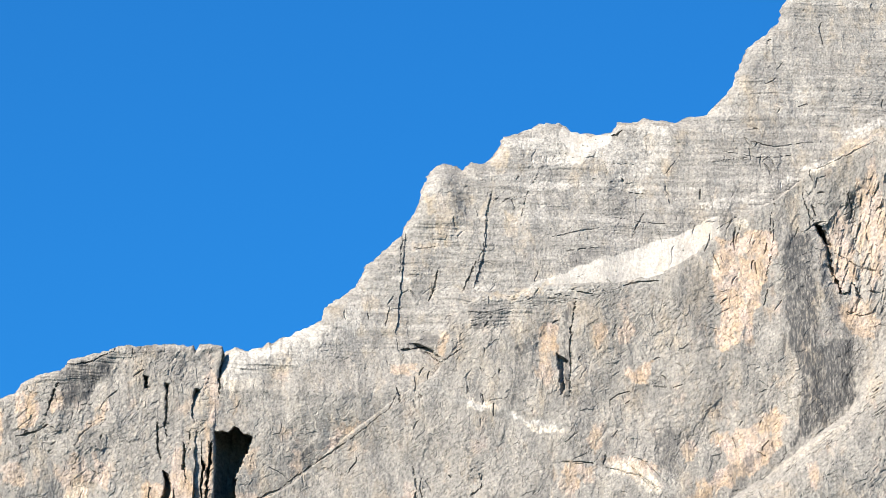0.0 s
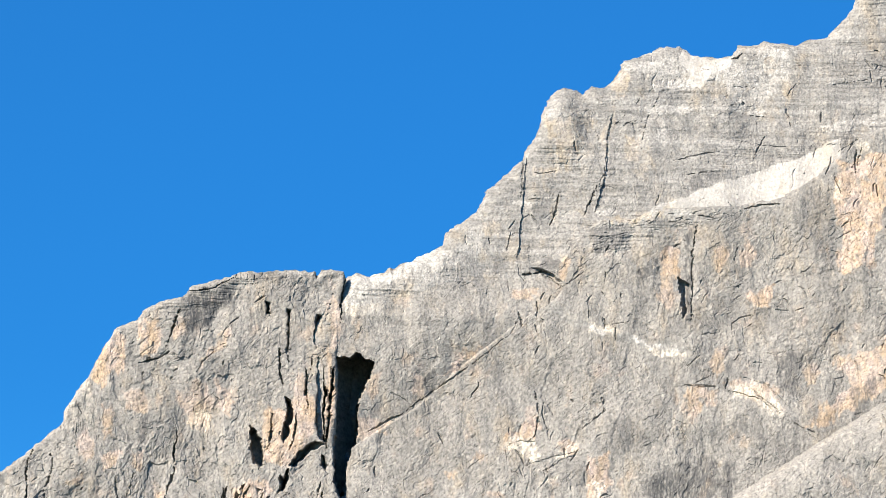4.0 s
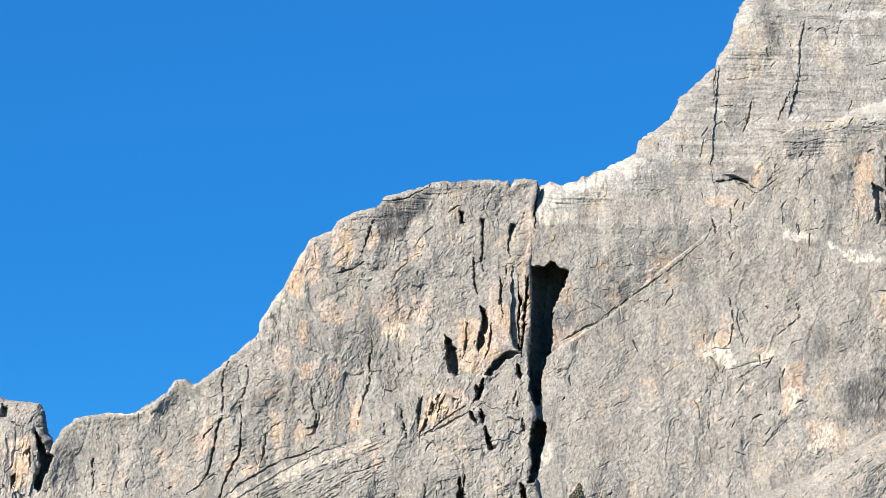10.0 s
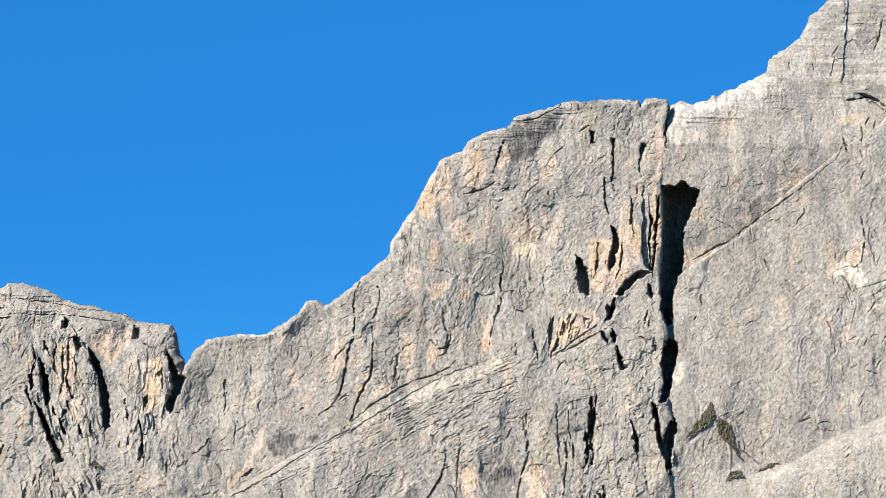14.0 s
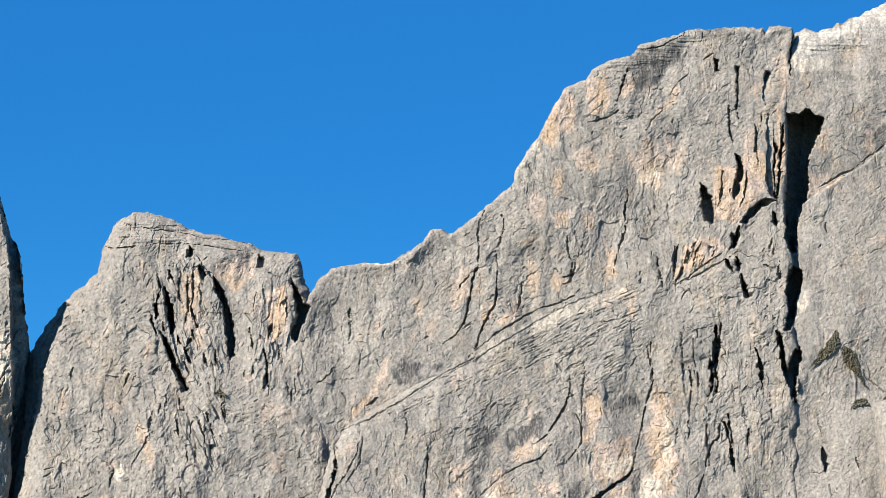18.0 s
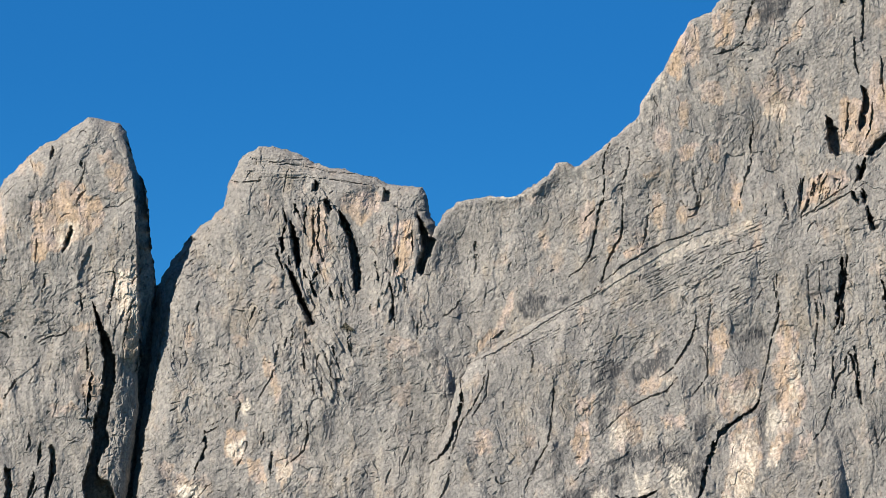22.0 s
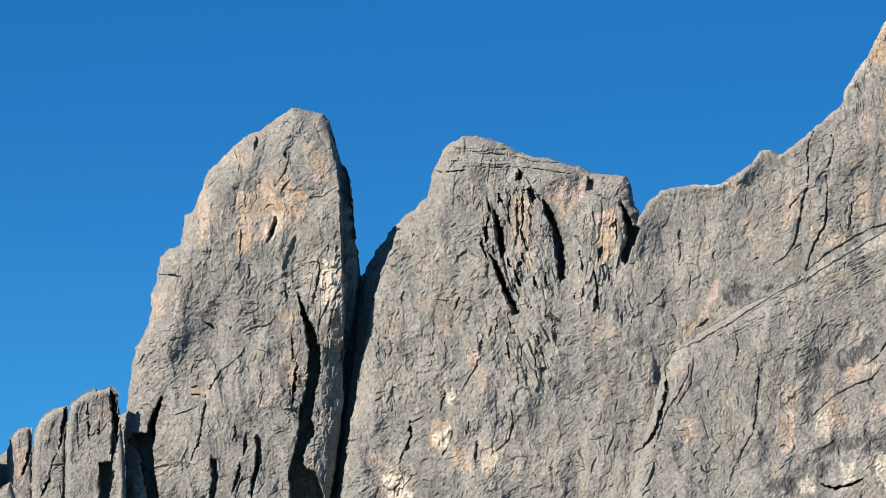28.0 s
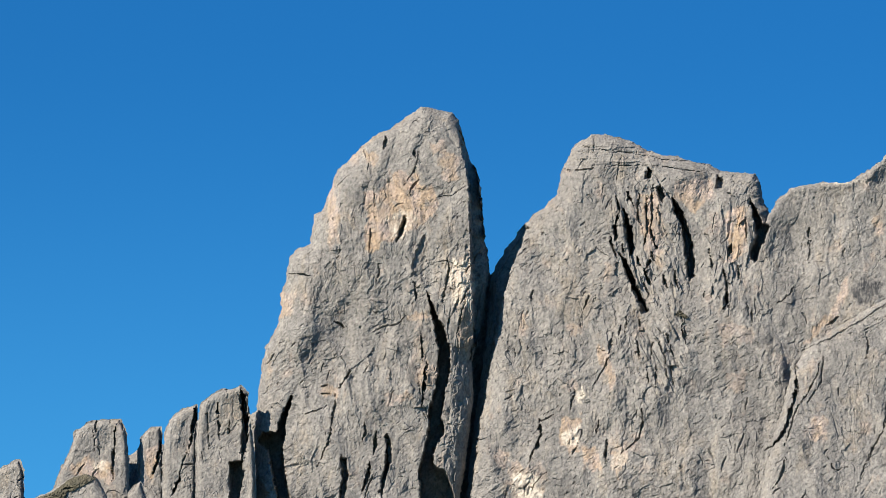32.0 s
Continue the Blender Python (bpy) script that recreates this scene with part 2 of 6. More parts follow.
step(1.5, 9, (249, 754.2), (255.9, 779), (257.1, 797.5), (260.1, 813))
step(1.5, 10, (208.7, 729), (212.2, 765.8), (214, 790.4))
crack(1.1, 4.5, (304, 752.2), (301.8, 736.9), (301.1, 715.4), (300.4, 698.7))
crack(1.19, 2.4, (295.2, 740.4), (291, 738.2))
crack(2.6, 11, (432, 795.6), (437.9, 786.4), (439.8, 773.4), (445.6, 758.1))
crack(0.72, 2.5, (410.4, 809.4), (409.8, 788.3), (408.1, 775.9), (404.6, 761.9))
crack(0.81, 2.5, (392.1, 794.1), (388.6, 781))
crack(1.275, 2.4, (448.4, 748), (455, 746), (462.9, 748.3))
crack(1.19, 2.4, (459.2, 759.9), (466.7, 758.5))
crack(1.105, 2.4, (447.8, 801.5), (455.5, 806.3))
crack(0.94, 3.5, (449.5, 813.9), (451.7, 801.6))
crack(1.105, 2.4, (442.9, 779.7), (453.4, 773.7), (462.4, 770.8))
crack(1.1, 4.5, (451.7, 764.4), (456.1, 755.2))
crack(1, 3.5, (148.9, 647.6), (166.7, 661.5), (184.5, 673.7), (193.5, 681))
crack(1.53, 3.2, (131.1, 638.5), (138.5, 642.4), (148.9, 647.6))
crack(0.72, 1.5, (193.5, 681), (205.4, 691), (210, 701.7))
crack(1.02, 4.5, (209.4, 703.2), (210.8, 695.6))
crack(0.765, 1.6, (212, 620.1), (228.3, 625.6), (243.1, 629.2))
crack(0.81, 2, (238.1, 587.2), (244, 593.2))
crack(0.68, 1.6, (298.3, 664.1), (314.7, 671.7))
crack(0.595, 1.2, (249.9, 695.7), (267.8, 698.2))
crack(0.72, 2, (252.4, 659.4), (254, 653.4))
crack(0.595, 1.2, (287.7, 647.4), (297.9, 643))
crack(0.68, 1.6, (327.6, 668.8), (339.5, 665), (349.8, 655.5))
crack(0.72, 2, (325.2, 740.4), (323.6, 731.2))
crack(0.68, 1.6, (358, 725.7), (364, 728.9))
crack(0.595, 1.2, (370.1, 739.7), (380.6, 736.8))
crack(0.72, 2, (149.4, 555.9), (153.5, 538.1), (163.6, 529.2))
crack(0.595, 1.6, (218.5, 579.6), (225.8, 576.6))
crack(0.72, 2, (233.9, 537.9), (245.2, 545.3))
crack(1.105, 2.8, (326.8, 759.5), (337.3, 762.1), (347.8, 763.3))
crack(1.02, 2.4, (304.3, 756.9), (313.3, 755.5))
crack(0.85, 1.6, (431.5, 825.4), (446.8, 832.6), (468.3, 844))
crack(1.02, 4.5, (425.3, 813.4), (428.7, 801.1), (432.6, 794.9))
hollow(-315.1, 561.1, 4.8, 11.9, 2, 15)
hollow(-189.9, 562.2, 22.3, 34.2, 2.5, 10)
hollow(-166.3, 597.7, 13.4, 5.3, 2, 0)
hollow(22.2, 685.8, 8.3, 10.4, 2, 0)
hollow(73.7, 622.6, 7.4, 11.9, 2, 0)
hollow(448.9, 776.7, 11.9, 35.6, 7, 0)
hollow(458.3, 795.5, 8.9, 20.8, 3, 0)
hollow(292.2, 724.4, 10.4, 17.8, 4, 0)
hollow(397.4, 763.3, 14.8, 32.7, 3, 0)
hollow(229.5, 803.1, 13.4, 17.8, -5, 0)
hollow(268.5, 791.6, 10.4, 14.8, 3, 0)
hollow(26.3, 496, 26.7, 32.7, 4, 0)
hollow(-23.2, 508, 16.3, 8.3, 1.2, 25)
hollow(-84.5, 534.9, 13.4, 6.5, 1.2, 0)
hollow(-322.6, 588.2, 20.8, 17.8, 3, 0)
hollow(-298.8, 542.9, 8.9, 20.8, -4, 0)
hollow(-125.8, 516.7, 17.8, 8.9, 1.5, 0)
hollow(216.6, 635.1, 10.4, 8.9, 3, 0)
hollow(251.6, 605.2, 11.9, 14.8, 3, 0)
hollow(269, 590.3, 13.4, 8.3, 3, -20)
hollow(-408.9, 443.3, 5.3, 11.9, 6, 0)
hollow(72.2, 600.2, 14.8, 7.4, 3, 30)
stain("ochre", 1, (462.8, 795.6, 8.3, 38.6, 0), (445.9, 779.7, 7.1, 23.8, 0), (454.4, 746, 11.9, 11.9, 0), (453, 840.5, 17.8, 4.2, 28), (287.7, 715.2, 5.3, 11.9, 0), (333.5, 662.8, 13.4, 5.9, -15))
stain("ochre", 1, (331.1, 734.4, 4.8, 7.4, 0), (429, 659.9, 3.6, 8.9, 0))
stain("ochre", 0.75, (235.5, 790.9, 7.1, 11.9, 0), (264.1, 828.6, 5.3, 8.9, 0), (344, 839.7, 4.2, 5.3, 0), (352.9, 824.3, 3, 7.1, 0))
stain("ochre", 0.9, (42.8, 654.1, 10.1, 10.1, 30), (-15.9, 628.4, 5.3, 8.9, 0), (85.5, 634.7, 8.3, 14.8, 0), (95.8, 649.8, 6.5, 20.8, 0), (110.6, 655.9, 3, 26.7, 0), (113.7, 695.2, 2.7, 17.8, 0), (-18.6, 589.5, 4.2, 11.9, 0))
stain("ochre", 0.95, (267.5, 588.8, 13.4, 7.7, -10), (234.2, 630.7, 7.1, 4.2, 0), (128.2, 640.9, 11.9, 7.7, 0), (213.1, 712.3, 8.9, 3.6, 10))
stain("ochre", 0.95, (-55.2, 585.4, 4.8, 11.9, -10), (-34.9, 475.6, 8.9, 11.9, 0))
stain("ochre", 1, (-294.4, 547.4, 6.5, 16.3, 0), (-291.4, 525, 4.2, 11.9, 0), (-361.2, 585.8, 4.2, 17.8, 0), (-316.5, 531.3, 5.3, 3, 0))
stain("ochre", 1, (-217.9, 503.2, 3.6, 11.9, 20), (-108.7, 469.3, 5.3, 7.7, 0))
stain("dark", 0.95, (444.7, 885.8, 3.6, 6.5, 0), (449.6, 820.2, 4.2, 17.8, 0), (443.3, 801.4, 3.6, 20.8, 0))
stain("dark", 0.6, (284.4, 789.4, 5.3, 2.1, 0), (310.5, 794, 11.9, 2.4, 0), (419.7, 842.9, 20.8, 4.8, 0), (426.6, 901.1, 17.8, 14.8, 0), (389.4, 840.7, 11.9, 3.6, 0), (196.8, 728.7, 11.9, 4.2, 0), (401.6, 850.3, 8.9, 11.9, 0), (328.3, 755.8, 17.8, 3, 0), (367.2, 750.4, 17.8, 17.8, 0))
stain("dark", 0.75, (1.5, 697.8, 4.2, 5.9, 0), (266.8, 635.3, 11.9, 8.9, 0), (276.9, 714.1, 4.8, 8.9, 0), (-18.7, 610.4, 3.6, 11.9, 0), (13.4, 658.5, 2.4, 11.9, 0))
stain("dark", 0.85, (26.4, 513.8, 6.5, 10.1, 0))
stain("dark", 0.8, (423, 659.8, 14.8, 1.8, 33), (304.1, 578.4, 17.8, 2.1, 33), (280.4, 567, 14.8, 1.8, 33), (216.3, 535, 20.8, 2.4, 28), (237.2, 558.7, 8.9, 4.8, 20), (238.3, 560.6, 11.9, 4.2, 25))
# broad darkening that lowers the tone of the front ridge's slabs
stain("dark", 0.5, (289.4, 578.4, 26.7, 7.7, 33), (244.1, 557.6, 17.8, 8.9, 28))
stain("dark", 0.6, (-323.8, 522.4, 5.9, 11.9, 0), (-316.6, 558.2, 4.8, 8.9, 0), (-137.7, 469.7, 17.8, 26.7, 0), (-242.8, 479.8, 5.9, 8.9, 0), (-210.7, 444, 7.7, 7.7, 0), (-349.4, 594.7, 8.9, 5.9, 0), (-152.1, 502.3, 14.8, 14.8, 0))
stain("pale", 0.9, (310.7, 833.4, 16, 4.8, -10), (294.1, 827.7, 13.1, 3.6, 0), (280.6, 836.8, 14.8, 3.6, 0), (391.8, 795.7, 4.8, 2.4, 0), (437.7, 829.3, 8.9, 3, 25), (462.3, 850.1, 14.8, 3.6, 30), (428.5, 825.9, 4.8, 2.4, 0), (286.6, 813.6, 17.8, 3, 0), (347.1, 846, 11.9, 3.6, 0))
stain("pale", 0.75, (40.8, 479.8, 7.7, 8.9, 0), (51.1, 501.9, 3, 20.8, 0), (-39.2, 472.7, 5.9, 8.9, 0))
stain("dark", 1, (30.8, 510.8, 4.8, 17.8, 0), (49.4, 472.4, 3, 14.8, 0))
stain("pale", 0.3, (435.3, 679.8, 14.8, 2.7, 32), (417.1, 667.3, 11.9, 2.7, 32), (295.3, 581.4, 20.8, 3, 32), (149.4, 715.7, 17.8, 5.3, 15), (128.8, 709.2, 8.9, 10.1, 0), (-26.3, 644.8, 7.1, 10.7, -25), (-16.1, 658.4, 3, 5.9, 0))
stain("pale", 0.8, (213.1, 761.2, 7.1, 1.8, 0), (286.5, 799.7, 4.2, 7.1, 0), (256.4, 757.4, 7.7, 1.8, 10), (410.2, 816.2, 14.8, 3.6, 25), (382.9, 806.3, 17.8, 3.6, 10), (140.5, 720, 11.9, 3, 10), (161.2, 731.1, 11.9, 3.6, 25), (-93.3, 598.7, 11.9, 1.2, 0))
pit("mountain_peak", 42, (107.8, 677.9), (121.1, 676.8), (124.7, 679.5), (128.5, 676.8), (133.5, 675), (131.7, 666.9), (128.1, 659.3), (125.1, 651.1), (125.4, 639.7), (124.2, 627.7), (121.5, 618), (118.8, 609), (117, 603), (107.6, 603))
pit("rock_buttress", 8, (103.7, 700), (106.7, 698.5), (105.5, 692.4), (107.5, 684.9), (104.9, 682.7), (103.7, 690.9))
pit("rock_buttress", 6, (77.4, 706.5), (79.5, 705.3), (79.5, 699.6), (77.4, 700.5))
pit("rock_buttress", 6, (88.7, 703), (90.4, 701.8), (90.1, 698.1), (88.6, 693.9))
pit("rock_tower", 1.8, (-320.1, 557.6), (-317.2, 567.1), (-313.1, 574.3), (-310.7, 571.5), (-311.6, 561.1), (-314.2, 551.5), (-318.3, 551.6))
pit("rock_tower", 5, (-326.2, 579.3), (-323.8, 584.6), (-322.6, 582.2), (-324.4, 576.8), (-327.9, 570.9))
pit("rock_tower", 9, (-356.8, 458.7), (-353.8, 456), (-352.6, 448.6), (-354.3, 435.3), (-356.6, 435.3), (-355.5, 445.7))
pit("rock_tower", 8, (-332.7, 469.7), (-329.7, 464.6), (-330.3, 455.7), (-333.1, 445.4), (-334.8, 435.1), (-336, 439.5), (-333.2, 454.3))
pit("rock_tower", 7, (-160.9, 603.6), (-157.4, 601.1), (-158, 596.1), (-161.6, 596.1))
pit("mountain_peak", 4, (216.5, 726.7), (221.2, 726.5), (228.1, 723.2), (232.6, 719), (229, 719), (223, 722.5))
pit("rock_wall", 5, (293.7, 722.9), (299, 718.5), (299.2, 703.2), (295.6, 700.7), (295.1, 712.3))
# the next two recesses are cut along shadowed flank strips to deepen their shade
pit("rock_tower", 14, (-295.5, 629.3), (-291.9, 623.8), (-286, 608.7), (-282.1, 578.6), (-277.6, 551.6), (-280.5, 530.8), (-285.2, 518.9), (-287.5, 505.6), (-287, 530.8), (-288.5, 557.7), (-289.2, 578.7), (-289.8, 599.7), (-293.1, 617.8))
pit("rock_tower", 16, (-280.5, 550.1), (-272.3, 566.5), (-262, 579.5), (-259.3, 577), (-268.7, 554.4), (-273.1, 536.6), (-277.5, 512.9), (-281, 489.2), (-284.5, 471.4), (-286.7, 450.8), (-289, 433.1), (-294, 433.2), (-286.8, 483.3), (-282.5, 512.9))
pit("", 26, (113.4, 619.8), (115.7, 616.8), (118, 604.2), (116.2, 602.4), (113.3, 610.8))
pit("", 26, (116.2, 596.4), (120.6, 594.3), (122, 586.9), (118.5, 579.4), (117.3, 572), (115.5, 562.4), (112.5, 562.4), (114.4, 574.9), (113.2, 583.9), (114.4, 589.8))
pit("", 26, (-312.1, 543.7), (-308.2, 535.6), (-303.2, 525.1), (-299.9, 515.5), (-299.8, 501.3), (-302.7, 489.4), (-303.9, 477.6), (-302.4, 468.7), (-307.3, 462.2), (-308.5, 453.4), (-301.4, 448.6), (-296.7, 433.2), (-314.9, 433.4), (-315.5, 451.1), (-312, 462.9), (-309.8, 483.6), (-306.6, 495.4), (-305.8, 513.2), (-308.8, 531.2))
pit("", 26, (-382.4, 489.9), (-385.9, 484), (-388.2, 478.6), (-389.9, 471.2), (-397, 471), (-399.4, 466.3), (-394.3, 460.9), (-392.7, 452), (-389, 432.7), (-381.3, 432.6), (-385, 446), (-386.9, 460.8), (-385.3, 475.6))
pit("", 16, (-414.1, 455.8), (-408.1, 456.6), (-407.2, 447.7), (-409.7, 434.4), (-414.4, 434.5))
pit("", 18, (-183.9, 592), (-178.6, 584.4), (-175.2, 573.9), (-172.6, 562), (-172.9, 550), (-175.6, 547.7), (-177.3, 562), (-179.6, 577), (-183.3, 585.4))
pit("", 20, (-143.4, 590.4), (-139.9, 584.7), (-136.5, 577.8), (-133, 575.7), (-136.5, 567.4), (-141.6, 556.7), (-143.3, 559.7), (-140.6, 570.4), (-141.7, 579.4))
pit("", 12, (-209.2, 585.8), (-205.7, 577.4), (-203.7, 565.4), (-205.7, 561.6), (-207.8, 571.4))
pit("", 12, (-211.3, 563.1), (-205.8, 555), (-201.4, 544.5), (-196.4, 532), (-199.4, 531.1), (-205.2, 544.6))
pit("", 10, (-215.4, 577.5), (-212.8, 578.1), (-212.2, 571.5), (-214, 568.6))
pit("", 14, (-409.4, 493.8), (-406.7, 490.8), (-404.8, 477.4), (-405.8, 461), (-408.2, 461.1), (-407.7, 475.9))
calm(14, 1, (10.3, 706.9), (42.8, 717.7), (69.4, 725.4), (103.5, 727.1), (102, 715.8), (78.3, 713.3), (60.5, 709.6), (42.8, 699.5), (31, 694.9), (14.7, 697.8), (8.8, 699.3))
calm(14, 0.9, (-244.3, 605), (-239.8, 619.9), (-226.5, 629.3), (-195.6, 620.7), (-136.9, 606.2), (-136.9, 597.2), (-157.4, 599), (-180.9, 605.4), (-198.6, 608.7), (-222.1, 607.6))
calm(0.15, 1, (111, 710.4), (128.8, 704.6), (149.5, 709.6), (167.2, 716), (190.9, 719.5), (208.8, 723.5), (226.6, 720.8), (238.5, 714.3), (238.5, 519.3), (113, 517.6))
calm(0.1, 0.2, (277.4, 757.2), (283.4, 761.1), (298.4, 766.6), (316.4, 774.6), (337.5, 781.2), (352.5, 785.9), (370.7, 794.3), (381.3, 799.2), (381.2, 787.7), (370.5, 776.7), (347.8, 762.3), (310.3, 757))
calm(0.1, 0.3, (298.8, 849.6), (302.4, 844.4), (313.8, 841.5), (324.4, 843), (321.3, 836.7), (310.7, 832.7), (307.7, 825.8), (301.7, 826.3), (300.2, 835), (294.2, 841.7))
calm(0.1, 0.3, (434.6, 829.2), (470.9, 856.6), (499.3, 874.5), (499.1, 865), (470.7, 845.6), (449.9, 834.2))
calm(1, 0.3, (218.9, 706.2), (226.4, 707.2), (238.2, 701.8), (255.8, 693.9), (273.6, 689.1), (300.1, 683.8), (297.1, 680.7), (273.5, 683.7), (249.9, 690.3), (229.2, 700.2))
calm(1, 0.7, (214.3, 692.6), (241, 695.7), (267.2, 659.4), (208, 659.2), (163.5, 635), (125, 586.9), (128.1, 616.8))
slabs(0.3, 33, (220.4, 701.7), (246.9, 689.7), (267.2, 659.4), (246.1, 635.2), (207.5, 611.1), (148.5, 592.9), (123.5, 592.9), (120.7, 616.8), (134, 631.9), (166.7, 656.1), (202.4, 686.4))
slabs(1.5, 36, (315.5, 590.4), (289.4, 579.9), (259.8, 563.4), (315, 563))
slabs(1.26, 72, (42.9, 586.6), (57.5, 609.1), (78.1, 609.2), (88.4, 606.2), (78.1, 597.2), (57.5, 586.7))
slabs(1.2, 105, (-214.8, 589.5), (-195.6, 607.2), (-183.9, 595), (-172.2, 570.9), (-169.4, 547), (-181.2, 529.4), (-198.8, 529.6), (-210.4, 559.5))
slabs(1.4, 82, (-160.4, 588.6), (-142.8, 594.3), (-132.7, 576.2), (-152, 528.9), (-169.5, 529.2))
slabs(1.4, 115, (-204.6, 526.7), (-178.3, 529.3), (-169.6, 517.3), (-181.4, 487.9), (-196, 488.1))
slabs(1.12, 84, (-310.7, 567), (-290, 569.7), (-284, 512.9), (-286.8, 471.5), (-298.4, 435.6), (-310.2, 435.7), (-298.6, 489.4), (-307.6, 537.1))
slabs(1.4, 75, (434.1, 795), (449.6, 817.1), (470.4, 826.8), (491.6, 796.2), (468.9, 746.2), (448.3, 739.7), (439.6, 764.2))
slabs(0.55, 88, (76.1, 583), (120, 582.9), (119, 487.4), (66.6, 487.6))
slabs(1.5, 27, (34.2, 588), (-5.4, 571.8), (-37.7, 554.9), (-64, 542.3), (-104.9, 520.2), (-87.4, 514.2), (-46.5, 531.8), (-2.6, 546.5), (41.3, 561.2))
slabs(1.8, 36, (468.6, 730.8), (449.9, 694.4), (423.2, 674.4), (405, 658.9), (289.5, 582.9), (259.8, 565.8), (181.1, 526.2), (245.2, 549.8), (467.8, 691))
slabs(1.2, 30, (41.3, 561.2), (-2.6, 545), (-46.5, 525.9), (-75.7, 508.2), (-46.5, 502.2), (0.2, 519.8), (38.3, 543.4))
slabs(1, 12, (243, 745.5), (253.4, 754.3), (281.9, 759.5), (328.3, 761.9), (328.2, 752.7), (283.3, 745.7), (253.4, 732.9))

crack(0.9, 4, (32.4, 702.5), (30.9, 698.9), (29.1, 693.7), (27.6, 688.3), (25.5, 683.7))
crack(1.1, 3.5, (10.7, 672.9), (15.2, 673.8), (19.6, 675.6), (23.4, 677.4), (27, 679.8))
patch("dark", 0.8, (35.4, 708.9), (44.9, 712.5), (59.7, 714), (61.1, 706.4), (52.2, 700.3), (44.8, 694.3), (35.9, 689.8), (33.9, 697.3))
patch("dark", 0.45, (68.6, 723.1), (92.3, 723.6), (93.7, 719.1), (76, 717.9), (68, 719.1))
patch("dark", 0.6, (11.5, 644.5), (16.6, 646), (15.6, 629.5), (11.5, 629.5))
patch("dark", 0.6, (3.4, 683.8), (7.8, 685.3), (6.9, 671.7), (4, 671.7))
patch("ochre", 0.9, (12.3, 697.4), (21.1, 694.3), (24.7, 689.8), (22.6, 682.2), (16.7, 676.8), (11.6, 675.6), (10.2, 686.8))
patch("ochre", 0.9, (-11.4, 685.3), (1.9, 691.4), (4, 671.7), (-8.4, 659.6), (-11.4, 667.2))
patch("ochre", 0.6, (27.6, 688.3), (32.4, 697.3), (35.9, 691.3), (28.5, 683.7))
patch("ochre", 0.6, (41.1, 670.1), (52.1, 680.6), (59.5, 686.7), (61, 691.2), (52.1, 688.2), (44.7, 676.1))
patch("ochre", 0.6, (1.9, 658.1), (13.7, 659.6), (16.6, 649), (9.2, 646), (3.3, 650.6))
patch("ochre", 0.6, (50.5, 667), (60.8, 655), (56.3, 642.9), (51.9, 652))
patch("ochre", 0.6, (-8.5, 649.1), (-2.6, 650.6), (-1.1, 637), (-7, 631))
patch("ochre", 0.6, (9.1, 625), (15, 628), (13.5, 616), (7.6, 616))
patch("pale", 0.4, (35.7, 646), (46, 649), (48.9, 642.9), (44.5, 636.9), (37.1, 640))
patch("ochre", 0.8, (35.7, 646), (46, 649), (48.9, 642.9), (44.5, 636.9), (37.1, 640))
crack(1.1, 3.5, (77.9, 706.4), (78.2, 703.3), (79.1, 699.7))
crack(1, 4, (89.1, 701.8), (88.8, 697.2), (89.3, 688.1), (88.1, 680.6), (88.9, 674.5))
crack(1, 4, (31.2, 637), (31.5, 632.5), (30, 627.9), (29.4, 621.9))
crack(0.9, 4, (83.7, 682.1), (84.5, 676), (85.3, 667), (87.6, 660.9))
crack(0.7, 2.5, (-34.1, 625.1), (-33.2, 619.1), (-34.9, 610.1), (-37.3, 604.1), (-36.4, 595.1))
crack(0.6, 1.5, (52.1, 680.6), (44.7, 674.6), (41.1, 668.6))
crack(0.9, 4, (-43.5, 626.6), (-46.1, 619.1), (-46.1, 607.1), (-46.7, 598.2), (-49, 590.7), (-51, 580.3), (-51.9, 572.8), (-53.9, 566.8), (-58.3, 560.9), (-64.8, 555.9))
crack(0.8, 3, (-50.2, 592.2), (-55.4, 586.8), (-57.5, 583.8))
crack(0.8, 3, (-23.2, 592.1), (-23.8, 583.2), (-24.7, 575.7), (-26.7, 570.7))
crack(0.8, 3, (3.2, 602.5), (4.1, 596.5), (2.6, 592.1), (-2.1, 590.6), (-6.2, 595.1))
crack(0.8, 3, (29.7, 631), (30, 623.4), (30.8, 615.9), (27.9, 608.5), (25.2, 599.5), (24.3, 592))
crack(1, 4, (-37, 595.1), (-36.7, 584.7), (-37.9, 577.2), (-42.2, 568.3), (-46, 560.9), (-46, 556.4), (-48.7, 551.1), (-51.6, 548.4))
crack(0.7, 2, (0.3, 614.5), (-0.3, 607), (2, 599.5))
crack(0.7, 2, (10.6, 619), (8.5, 613), (6.7, 607), (5.6, 602.5))
crack(0.7, 2, (37.5, 593.5), (37.5, 586.6))
crack(0.7, 2, (40.5, 559.2), (41.7, 550.3), (43.4, 541.3), (43, 533.9), (40.4, 526.5))
crack(0.8, 2.5, (-51.6, 548.4), (-46.6, 552.9), (-37.9, 560.9), (-26.1, 567.7), (-14.4, 574.8), (-5.1, 576.6), (3.2, 581), (6.1, 584.6))
crack(0.94, 3.5, (46.6, 600.9), (47.2, 594.9), (48.3, 589), (48.9, 585.4))
crack(0.8, 3, (55.3, 586.6), (61.8, 590.4), (69.2, 595.5), (76.6, 600.9), (81, 603.8))
crack(0.8, 3, (69.3, 609.9), (67.2, 603.9), (65.4, 596.4))
